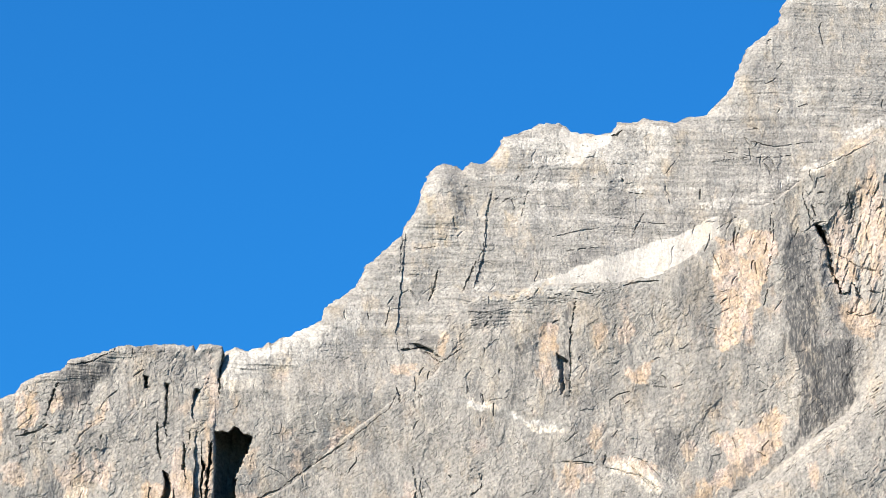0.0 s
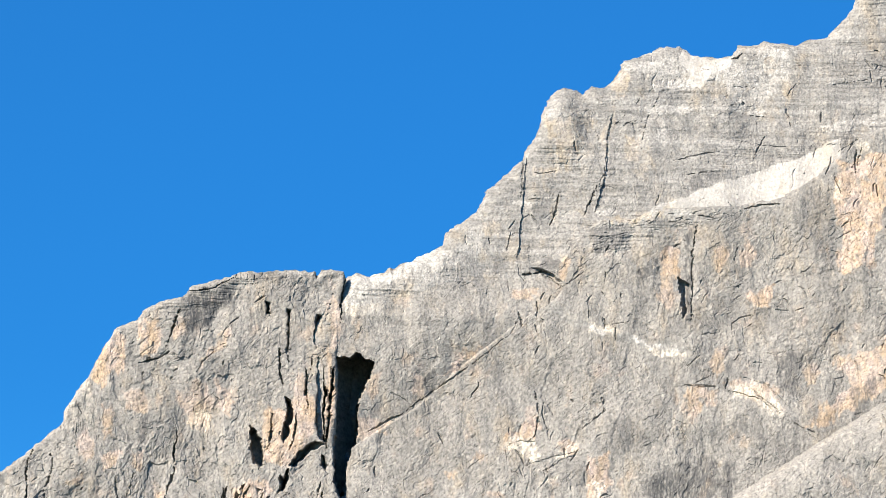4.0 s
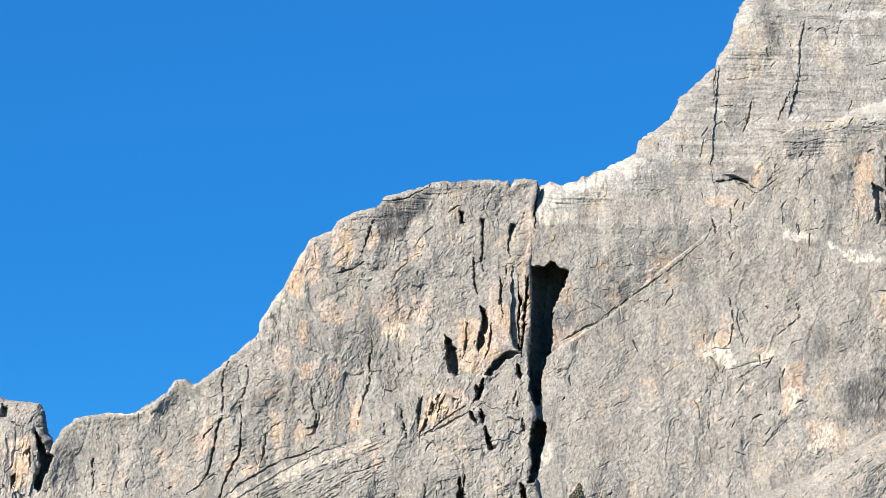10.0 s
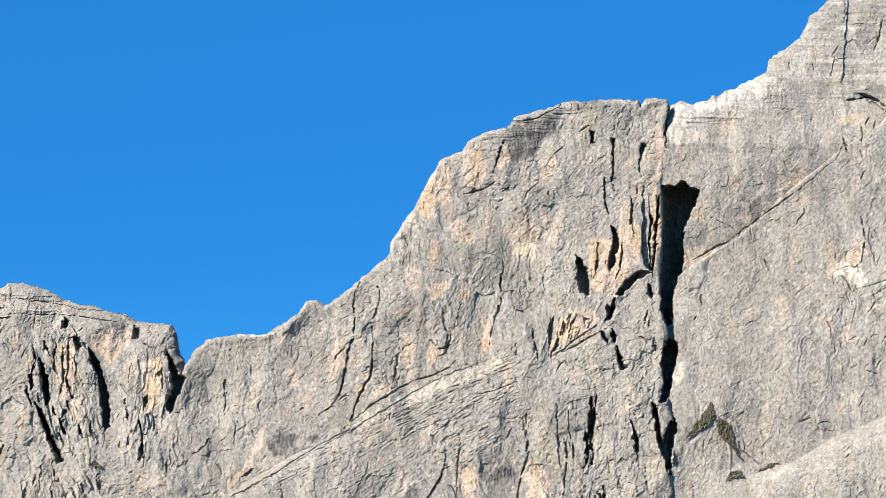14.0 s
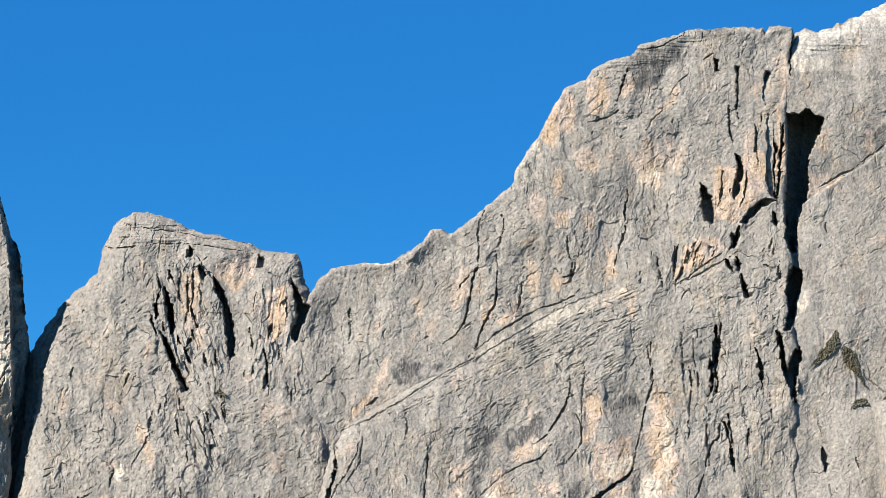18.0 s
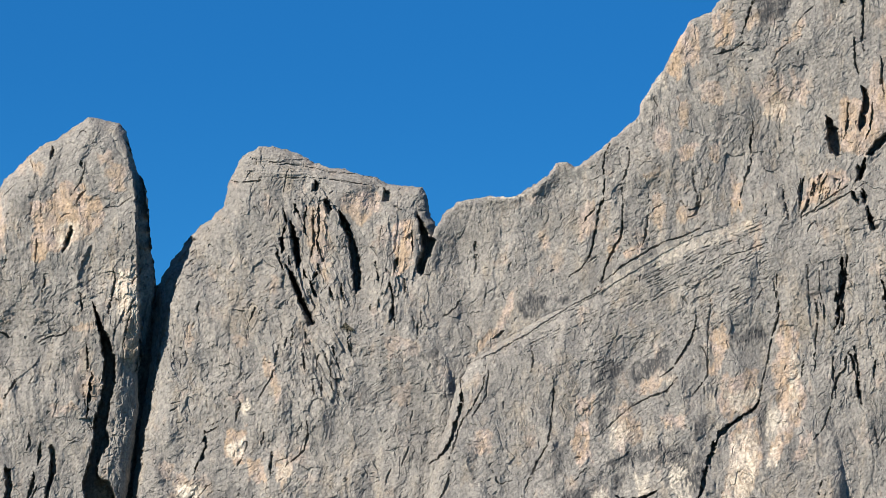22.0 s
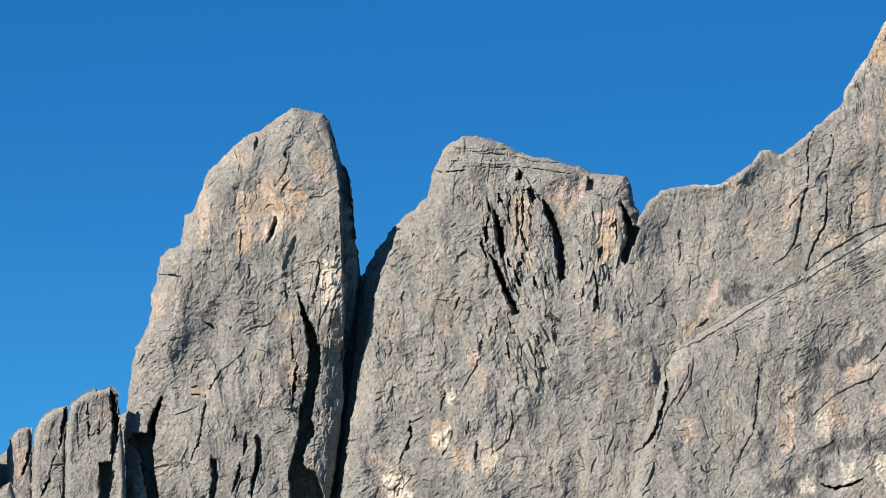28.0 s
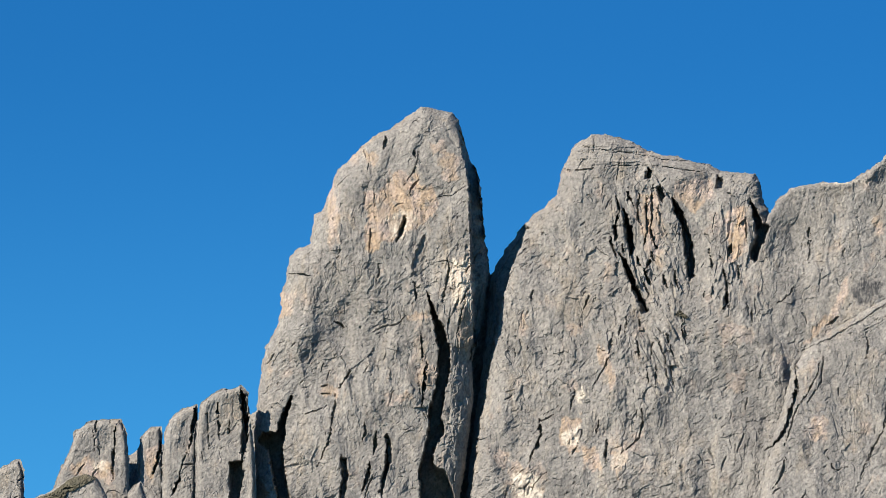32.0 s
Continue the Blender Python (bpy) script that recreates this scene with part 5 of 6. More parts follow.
def features(u, v, w, name):
    for only, depth, pts in PITS:
        i = near_box(pts, 4, u, v) if only in ("", name) else ()
        if len(i):
            x = u[i] + 1.3 * gnoise(u[i] / 2.4, v[i] / 5, 301) + 0.8 * gnoise(u[i] / 1.2, v[i] / 1.7, 302)
            y = v[i] + 1.2 * gnoise(u[i] / 4, v[i] / 3, 303)
            w[i] += depth * smooth(-0.5, 0.9, outline_depth(pts, x, y))
    for width, depth, pts in CRACKS:
        if name in ("mountain_peak", "rock_wall"):
            width, depth = 0.8 * width, 0.5 * depth
        i = near_box(pts, 2 * width, u, v)
        if len(i):
            x = u[i] + (0.5 + 0.35 * width) * gnoise(u[i] / 2.0, v[i] / 3.5, 5) + 0.7 * gnoise(u[i] / 1.1, v[i] / 1.1, 14) + 1.0 * gnoise(u[i] / 16, v[i] / 16, 7)
            d, side, run = along(pts, x, v[i] + 0.6 * gnoise(u[i] / 2, v[i] / 2, 4) + 0.8 * gnoise(u[i] / 15, v[i] / 15, 10))
            girth = 0.85 * width * (0.2 + 0.8 * np.sin(np.pi * np.clip(run, 0.03, 0.97))) * (0.62 + 1.1 * gnoise(u[i] / 3, v[i] / 4.5, 6))
            girth *= smooth(-0.3 - 0.25 * width, 0.0 - 0.25 * width, gnoise(u[i] / 5.5, v[i] / 5.5, 12) + 0.15)
            e = d / np.maximum(girth, 0.02) * np.where(side > 0, 1.0, 0.8)
            w[i] += depth * smooth(1.0, 0.45, e)
    for width, depth, pts in SMALL:
        i = near_box(pts, 2, u, v)
        if len(i):
            d, _, run = along(pts, u[i], v[i])
            w[i] += depth * smooth(1.0, 0.2, d / (width * (0.3 + 0.7 * np.sin(np.pi * run))))
    for out, reach, pts in STEPS:
        i = near_box(pts, 3 * reach, u, v)
        if len(i):
            d, side, run = along(pts, u[i] + 0.9 * gnoise(u[i] / 4, v[i] / 4, 15), v[i] + 0.9 * gnoise(u[i] / 4, v[i] / 4, 16))
            ends = smooth(0, 0.12, run) * smooth(1, 0.88, run)
            w[i] -= 0.5 * out * side * np.exp(-d / reach) * ends
    for cu, cv, ru, rv, depth, lean in HOLLOWS:
        i = near_box([(cu, cv)], 1.8 * max(ru, rv), u, v)
        if len(i):
            du, dv = u[i] - cu, v[i] - cv
            c, s = math.cos(radians(lean)), math.sin(radians(lean))
            e = np.hypot((du * c + dv * s) / ru, (dv * c - du * s) / rv) + 0.22 * fbm(u[i] / 9, v[i] / 9, 18, 3)
            w[i] += 0.5 * depth * smooth(1.3, 0.6, e)
    return w


def stain_fields(u, v):
    """Masks of what the rock is stained with: ochre fresh breaks, dark water streaks and broad dark patches, pale
    patches, as shapes of their own.
    """
    masks = {k: np.zeros(u.shape) for k in ("ochre", "dark", "pale")}
    streak = 0.5 * fbm(u / 3.2, v / 22, 85, 4, 0.6) + 0.35 * gnoise(u / 1.2, v / 10, 88) + 0.25 * gnoise(u / 1.3, v / 1.6, 89)
    for kind, amount, (cu, cv, ru, rv, lean) in STAINS:
        i = near_box([(cu, cv)], 1.9 * max(ru, rv), u, v)
        if len(i):
            du, dv = u[i] - cu, v[i] - cv
            c, s = math.cos(radians(lean)), math.sin(radians(lean))
            e = np.hypot((du * c + dv * s) / ru, (dv * c - du * s) / rv)
            e = e + 0.6 * fbm(u[i] / (0.8 * ru + 1), v[i] / (0.8 * rv + 1), 82, 4, 0.65) + (0.8 if kind == "dark" else 0.5) * streak[i]
            masks[kind][i] = np.maximum(masks[kind][i], (0.4 if kind == "dark" else 0.75) * amount * smooth(1.0, 0.65, e))
    for kind, amount, pts in PATCHES:
        i = near_box(pts, 5, u, v)
        if len(i):
            p = np.asarray(pts)
            size = min(math.sqrt(np.prod(p.max(0) - p.min(0))), 16.0)
            a_, b_ = u[i], v[i]
            x = a_ + 0.22 * size * fbm(a_ / (0.5 * size + 1), b_ / (0.6 * size + 1), 83, 3, 0.6)
            y = b_ + 0.3 * size * fbm(a_ / (0.4 * size + 1), b_ / (0.6 * size + 1), 84, 3, 0.6) + 2.2 * streak[i]
            d = outline_depth(pts, x, y, 8) + 0.9 * gnoise(a_ / 1.7, b_ / 2.6, 90) + 1.2 * streak[i]
            masks[kind][i] = np.maximum(masks[kind][i], min(1, 1.2 * amount) * smooth(-0.7, 1.0, d) * smooth(-0.7, -0.1, gnoise(a_ / 3.5, b_ / 6, 92) + 0.7 * streak[i]))
    # scattered small breaks everywhere
    spots = fbm(u / 13, v / 19, 91, 5, 0.62) + 0.35 * streak
    masks["ochre"] = np.maximum(masks["ochre"], 0.45 * smooth(0.30, 0.8, spots))
    masks["dark"] = np.maximum(masks["dark"], 0.5 * smooth(0.30, 0.75, 0.6 * fbm(u / 20, v / 30, 95, 4) + streak * 1.1))
    return masks


# ---- materials ----
def nodes_of(name):
    m = bpy.data.materials.new(name)
    m.use_nodes = True
    return m, m.node_tree.nodes, m.node_tree.links


def rock_material(name, grey, ochre, dark, pale, rough=0.9, bump=1.0, bands=0.0, speck=0.76):
    m, n, l = nodes_of(name)
    shader = n["Principled BSDF"]
    shader.inputs["Roughness"].default_value = rough
    shader.inputs["Specular IOR Level"].default_value = 0.2
    geo = n.new("ShaderNodeNewGeometry")

    def noise_at(scale, detail, sx=1, sy=1, sz=1, rough_=0.6, turn=0):
        mp = n.new("ShaderNodeMapping")
        mp.inputs["Scale"].default_value = (sx, sy, sz)
        if turn:
            mp.vector_type = "TEXTURE"
            mp.inputs["Rotation"].default_value = (0, radians(turn), 0)
            mp.inputs["Scale"].default_value = (1 / sx, 1 / sy, 1 / sz)
        l.new(geo.outputs["Position"], mp.inputs["Vector"])
        t = n.new("ShaderNodeTexNoise")
        t.inputs["Scale"].default_value, t.inputs["Detail"].default_value, t.inputs["Roughness"].default_value = scale, detail, rough_
        l.new(mp.outputs[0], t.inputs["Vector"])
        return t.outputs["Fac"]

    def ramp(fac, lo, hi, a=0.0, b=1.0):
        r = n.new("ShaderNodeMapRange")
        r.interpolation_type = "SMOOTHSTEP"
        for k, val in zip(("From Min", "From Max", "To Min", "To Max"), (lo, hi, a, b)):
            r.inputs[k].default_value = val
        l.new(fac, r.inputs["Value"])
        return r.outputs[0]

    def mix(fac, a_, b_, mode="MIX"):
        x = n.new("ShaderNodeMix")
        x.data_type, x.blend_type = "RGBA", mode
        for sock, val in ((x.inputs["Factor"], fac), (x.inputs[6], a_), (x.inputs[7], b_)):
            if hasattr(val, "links"):
                l.new(val, sock)
            elif isinstance(val, (int, float)):
                sock.default_value = val
            else:
                sock.default_value = (*val, 1)
        return x.outputs[2]

    def times_(a_, b_):
        x = n.new("ShaderNodeMath")
        x.operation = "MULTIPLY"
        l.new(a_, x.inputs[0])
        l.new(b_, x.inputs[1])
        return x.outputs[0]

    def mask(name_):
        x = n.new("ShaderNodeAttribute")
        x.attribute_name = name_
        return x.outputs["Fac"]

    g = tuple(grey)
    col = mix(ramp(noise_at(0.035, 5), 0.35, 0.65), tuple(c * 0.86 for c in g), tuple(c * 1.08 for c in g))
    col = mix(ramp(noise_at(0.5, 6), 0.38, 0.7, 0, 0.5), col, tuple(c * 0.62 for c in g))
    col = mix(ramp(noise_at(0.16, 5, 1, 1, 0.25), 0.52, 0.7, 0, 0.35), col, (g[0] * 1.18, g[1] * 1.1, g[2] * 0.98))
    if bands:
        col = mix(ramp(noise_at(0.55, 6, 0.05, 0.05, 1, 0.7), 0.42, 0.68, 0, bands), col, tuple(c * 0.5 for c in g))
        col = mix(ramp(noise_at(0.16, 5, 0.12, 0.1, 1, 0.6), 0.5, 0.72, 0, bands), col, tuple(c * 1.3 for c in g))
    col = mix(ramp(noise_at(0.09, 8, 1, 1, 0.5, 0.72), 0.46, 0.62, 0, 0.4), col, (g[0] * 0.66, g[1] * 0.67, g[2] * 0.7))
    col = mix(ramp(noise_at(0.21, 8, 1, 1, 0.6, 0.72), 0.54, 0.66, 0, 0.45), col, (g[0] * 1.4, g[1] * 1.36, g[2] * 1.3))
    col = mix(ramp(noise_at(0.06, 7, 1, 1, 0.35, 0.7), 0.52, 0.68, 0, 0.4), col, (g[0] * 1.22, g[1] * 1.04, g[2] * 0.8))
    oc = mix(ramp(noise_at(0.12, 5, 1, 1, 0.5), 0.35, 0.68), ochre, (ochre[0] * 1.12, ochre[1] * 1.22, ochre[2] * 1.55))
    col = mix(times_(mask("ochre"), ramp(noise_at(0.35, 5), 0.3, 0.6, 0.7, 1)), col, oc)
    col = mix(times_(mask("pale"), ramp(noise_at(0.4, 5, 1.2, 1, 0.6, 0.7), 0.38, 0.55, 0.25, 1)), col, pale)
    # grain: lichen specks, with darker and lighter flecks at random, drawn out along the fall line and the bedding
    col = mix(ramp(noise_at(1.7, 3, 1.3, 1, 0.75, 0.6), 0.53, 0.66, 0, 0.6 * speck), col, (0.55, 0.55, 0.55), "MULTIPLY")
    col = mix(ramp(noise_at(1.1, 3, 0.4, 1, 1.6, 0.55, -33), 0.53, 0.64, 0, speck), col, (0.55, 0.55, 0.55), "MULTIPLY")
    col = mix(ramp(noise_at(0.3, 6, 1.2, 1, 0.7, 0.7), 0.52, 0.64, 0, 0.6 * speck), col, (0.68, 0.68, 0.69), "MULTIPLY")
    col = mix(ramp(noise_at(0.62, 3, 1.4, 1, 0.7, 0.55), 0.53, 0.61, 0, speck), col, (0.6, 0.6, 0.61), "MULTIPLY")
    col = mix(ramp(noise_at(0.6, 3, 0.8, 1, 1.2, 0.55, -30), 0.54, 0.62, 0, speck), col, (1.32, 1.31, 1.29), "MULTIPLY")
    col = mix(ramp(noise_at(0.36, 3, 1.2, 1, 0.7, 0.6), 0.56, 0.64, 0, 0.9 * speck), col, (1.2, 1.19, 1.16), "MULTIPLY")
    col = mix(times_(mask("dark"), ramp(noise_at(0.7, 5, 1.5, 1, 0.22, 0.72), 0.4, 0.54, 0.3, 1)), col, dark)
    l.new(col, shader.inputs["Base Color"])
    b1 = n.new("ShaderNodeBump")
    b1.inputs["Strength"].default_value, b1.inputs["Distance"].default_value = bump, 0.5
    l.new(noise_at(0.75, 3, 1.1, 1, 0.9, 0.55), b1.inputs["Height"])
    l.new(b1.outputs[0], shader.inputs["Normal"])
    return m


GREY = rock_material("grey_dolomite", (0.25, 0.236, 0.217), (0.36, 0.268, 0.184), (0.055, 0.055, 0.057), (0.55, 0.49, 0.405))
PALE = rock_material("pale_banded_dolomite", (0.262, 0.251, 0.234), (0.32, 0.26, 0.18), (0.09, 0.087, 0.086), (0.42, 0.40, 0.37), bands=0.75)
SCREE = rock_material("pale_scree", (0.39, 0.37, 0.34), (0.38, 0.32, 0.24), (0.2, 0.19, 0.18), (0.45, 0.43, 0.40), bump=0.8, speck=0.3)
GRASS = rock_material("dry_mountain_grass", (0.098, 0.09, 0.064), (0.12, 0.105, 0.07), (0.035, 0.035, 0.02), (0.11, 0.10, 0.06), bump=0.9)


def plain_ground(name):
    m, n, l = nodes_of(name)
    t = n.new("ShaderNodeTexNoise")
    t.inputs["Scale"].default_value, t.inputs["Detail"].default_value = 0.02, 8
    geo = n.new("ShaderNodeNewGeometry")
    l.new(geo.outputs["Position"], t.inputs["Vector"])
    r = n.new("ShaderNodeValToRGB")
    # kept very dark so that little light bounces up onto the walls
    r.color_ramp.elements[0].position, r.color_ramp.elements[0].color = 0.35, (0.018, 0.028, 0.012, 1)
    r.color_ramp.elements[1].position, r.color_ramp.elements[1].color = 0.7, (0.05, 0.06, 0.03, 1)
    l.new(t.outputs["Fac"], r.inputs[0])
    l.new(r.outputs[0], n["Principled BSDF"].inputs["Base Color"])
    n["Principled BSDF"].inputs["Roughness"].default_value = 0.95
    return m


# ---- building meshes ----
def mesh_from(name, verts, quads, material, masks=None):
    me = bpy.data.meshes.new(name)
    me.vertices.add(len(verts))
    me.vertices.foreach_set("co", np.ascontiguousarray(verts, np.float32).ravel())
    me.loops.add(4 * len(quads))
    me.loops.foreach_set("vertex_index", np.ascontiguousarray(quads, np.int32).ravel())
    me.polygons.add(len(quads))
    me.polygons.foreach_set("loop_start", np.arange(0, 4 * len(quads), 4, dtype=np.int32))
    me.polygons.foreach_set("loop_total", np.full(len(quads), 4, np.int32))
    me.update(calc_edges=True)
    for key, val in (masks or {}).items():
        at = me.attributes.new(key, "FLOAT", "POINT")
        at.data.foreach_set("value", np.ascontiguousarray(val, np.float32))
    me.shade_flat()
    me.materials.append(material)
    return me


def cut(verts, quads, masks, pick):
    """The quads that are picked, with only their own vertices."""
    q = quads[pick]
    used, inv = np.unique(q, return_inverse=True)
    return verts[used], inv.reshape(-1, 4), {k: m[used] for k, m in masks.items()}


def part(name, me, parent, label=""):
    ob = new(name, me)
    ob.parent = parent
    ob.matrix_parent_inverse = parent.matrix_world.inverted()
    return tagged(ob, label)


GRID = 0.48


def boulders(area, surface):
    """Loose blocks of all sizes on a scree slope, joined as they cannot be counted."""
    p, r = np.asarray(area), np.random.RandomState(7)
    u, v = (r.uniform(p[:, k].min(), p[:, k].max(), 900) for k in (0, 1))
    keep = outline_depth(area, u, v) > 1.0
    u, v = u[keep][:int(0.1 * keep.sum())], v[keep][:int(0.1 * keep.sum())]
    w = surface(u, v)
    bm = bmesh.new()
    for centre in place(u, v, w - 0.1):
        size = 0.2 + 0.6 * r.rand() ** 3
        made = bmesh.ops.create_icosphere(bm, subdivisions=1, radius=size)["verts"]
        stretch = r.uniform(0.65, 1.3, 3)
        for vert in made:
            vert.co = Vector([c * k for c, k in zip(vert.co * r.uniform(0.75, 1.15), stretch)]) + Vector(centre.tolist())
    me = bpy.data.meshes.new("boulders")
    bm.to_mesh(me)
    bm.free()
    me.materials.append(SCREE)
    tagged(new("boulders", me), "loose pale grey blocks scattered over the scree", "boulders", kind="stuff")


def ragged_edge(u, v, kind):
    return kind.get("ragged", 1.0) * (1.1 * fbm(u / 8, v / 7, 101, 2, 0.5) + 0.45 * gnoise(u / 2.6, v / 2.0, 103) + 0.45 * facets(u / 3.6, v / 2.8, 102, 1.0)[0])


def lowest(u, floor_v):
    """The height under which the lens never sees the faces, at each u."""
    return np.maximum(floor_v, np.interp(u, (86, 145, 225, 330, 460), (425, 452, 498, 556, 626)))


def face_grid(poly, kind, cell, floor_v):
    p = np.asarray(poly)
    u = np.arange(p[:, 0].min() - 2 * cell, p[:, 0].max() + 2 * cell, cell)
    v = np.arange(max(p[:, 1].min(), floor_v) - 2 * cell, p[:, 1].max() + 2 * cell, cell)
    U, V = np.meshgrid(u, v)
    shape = U.shape
    U, V = U.ravel(), V.ravel()

    def depth_in(a_, b_):
        d = outline_depth(poly, a_, b_, 40 if cell < 2 else 0)
        i = np.nonzero(np.abs(d) < 8)[0]
        d[i] += ragged_edge(a_[i], b_[i], kind)
        return d - kind.get("inset", 0)

    s = np.full(U.shape, -99.0)
    seen = np.nonzero(V > (lowest(U, floor_v) if floor_v > 0 else floor_v) - 3 * cell)[0]
    s[seen] = depth_in(U[seen], V[seen])
    ok = (s > -2.2 * cell).reshape(shape)
    pos = (s > 0).reshape(shape)
    c_ok = ok[:-1, :-1] & ok[1:, :-1] & ok[:-1, 1:] & ok[1:, 1:]
    c_ok &= pos[:-1, :-1] | pos[1:, :-1] | pos[:-1, 1:] | pos[1:, 1:]
    idx = np.arange(U.size).reshape(shape)
    quads = np.stack([idx[:-1, :-1], idx[:-1, 1:], idx[1:, 1:], idx[1:, :-1]], -1)[c_ok]
    used, inv = np.unique(quads, return_inverse=True)
    quads = inv.reshape(-1, 4)
    U, V, s = U[used].copy(), V[used].copy(), s[used]
    for _ in range(5):
        i = np.nonzero(s < 0)[0]
        if not len(i):
            break
        gu = (depth_in(U[i] + 0.1, V[i]) - s[i]) / 0.1
        gv = (depth_in(U[i], V[i] + 0.1) - s[i]) / 0.1
        g2 = np.maximum(gu * gu + gv * gv, 0.6)
        m = np.clip(-s[i] / g2, 0, 1.5 * cell)
        U[i] += m * gu
        V[i] += m * gv
        s[i] = depth_in(U[i], V[i])
        s[i] = np.where(s[i] > -0.03, 0, s[i])
    if cell < 2:
        quads = quads[(s[quads] > -0.3 * cell).all(1)]
    s0 = np.maximum(outline_depth(poly, U, V, 40 if cell < 2 else 0), 0)
    return U, V, s0, quads


def rolled(s, radius):
    e = np.clip(1 - s / radius, 0, 1)
    return radius * (1 - np.sqrt(np.maximum(1 - e * e, 0)))


def massif(name, poly, base, kind, material, label, category, floor_v, regions=(), group="", roll=14, cell=GRID, hidden=()):
    """A rock mass: a finely broken front, a rough foot below it and a rough back, closed along the outline.
    base is (depth at height 500, lean per metre up, slope per metre across, u of no slope) and,
    where the face lies back higher up, (the height of the bend, the lean that is added)."""
    w0, lean, across, u0, bend, more = (*base, 0, 0)[:6] if len(base) == 4 else base

    def plane(u, v):
        return w0 + lean * (v - 500) + across * (u - u0) + more * np.maximum(v - bend, 0)

    mid = np.asarray(poly).mean(0)
    root = new(name)
    root.empty_display_size = 20
    low = np.asarray(poly)[:, 1].min()
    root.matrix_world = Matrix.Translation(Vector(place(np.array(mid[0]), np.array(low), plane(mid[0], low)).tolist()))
    tagged(root, label, category, group)
    U, V, s, quads = face_grid(poly, kind, cell, floor_v)

    def surface(u, v, s):
        w = plane(u, v) + rolled(s, roll) + relief(u, v, kind) * (0.7 + 0.3 * smooth(0, 6, s))
        return features(u, v, w, name)

    w = surface(U, V, s)
    masks = stain_fields(U, V)
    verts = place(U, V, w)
    cu, cv = U[quads].mean(1), V[quads].mean(1)
    fine = cv > lowest(cu, floor_v)
    for other in hidden:
        fine &= outline_depth(other, cu, cv, 30) < 16
    left = fine.copy()
    for part_name, part_label, mat, area in regions:
        pick = left & inside(area, cu + 2.2 * fbm(cu / 9, cv / 9, 121, 3), cv + 2.2 * fbm(cu / 9, cv / 9, 125, 3))
        if pick.any() and part_name == "grass_patch":
            vs, qs, ms = cut(verts, quads, masks, pick)
            tuft = np.random.RandomState(len(vs)).uniform(0.9985, 1.0, (len(vs), 1)) ** 0.25
            vs = (vs - np.array(EYE)) * tuft * 0.99985 + np.array(EYE)
            grass = new("grass_patch", mesh_from("grass_patch", vs, qs, mat, ms))
            tagged(grass, "olive-brown tufted mountain grass on a rock ledge", "grass", kind="stuff")
        elif pick.any():
            if mat is SCREE:
                boulders(area, lambda u, v: surface(u, v, np.maximum(outline_depth(poly, u, v), 0)))
            part(part_name, mesh_from(part_name, *cut(verts, quads, masks, pick)[:2], mat, cut(verts, quads, masks, pick)[2]), root, part_label)
            left &= ~pick
    vs, qs, ms = cut(verts, quads, masks, left)
    part("face", mesh_from("face", vs, qs, material, ms), root)
    # the foot, out of the lens's sight, and the back
    U, V, s, quads = face_grid(poly, {"ragged": 0, "inset": 3.0}, 6.0, -1e9)
    zero = {k: np.zeros(U.shape) for k in masks}
    foot = V[quads].mean(1) < lowest(U[quads].mean(1), floor_v) + 6
    for other in hidden:
        foot |= outline_depth(other, U[quads].mean(1), V[quads].mean(1)) > 8
    w = plane(U, V) + rolled(s, roll) + 3 + 6 * fbm(U / 60, V / 60, 7, 3)
    if foot.any():
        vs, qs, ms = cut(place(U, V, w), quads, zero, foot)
        part("foot", mesh_from("foot", vs, qs, material, ms), root)
    w = plane(U, V) + roll + 4 + np.minimum(1.3 * s, 110) + 5 * fbm(U / 50, V / 50, 9, 3) * smooth(0, 20, s)
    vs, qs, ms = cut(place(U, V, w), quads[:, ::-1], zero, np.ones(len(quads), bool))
    part("back", mesh_from("back", vs, qs, material, ms), root)
    return root


# ---- ground: one sheet, out of the lens's sight, that climbs from the valley to the foot of the walls ----
def ground_sheet():
    n = 160
    x, y = np.meshgrid(np.linspace(-4500, 4500, n), np.linspace(-4500, 4500, n))
    z = 0.135 * np.clip(y, 0, 3300) * smooth(0, 900, y) + 12 * fbm(x / 400, y / 400, 201, 4) * smooth(60, 900, np.hypot(x, y))
    z = np.where(np.hypot(x, y) < 80, np.minimum(z, 0), z)
    idx = np.arange(n * n).reshape(n, n)
    quads = np.stack([idx[:-1, :-1], idx[:-1, 1:], idx[1:, 1:], idx[1:, :-1]], -1).reshape(-1, 4)
    me = mesh_from("ground", np.stack([x.ravel(), y.ravel(), z.ravel()], -1), quads, plain_ground("dark_valley_forest"))
    tagged(new("ground", me), "dark forested valley floor climbing to the rock walls", "ground", kind="structure")


ground_sheet()

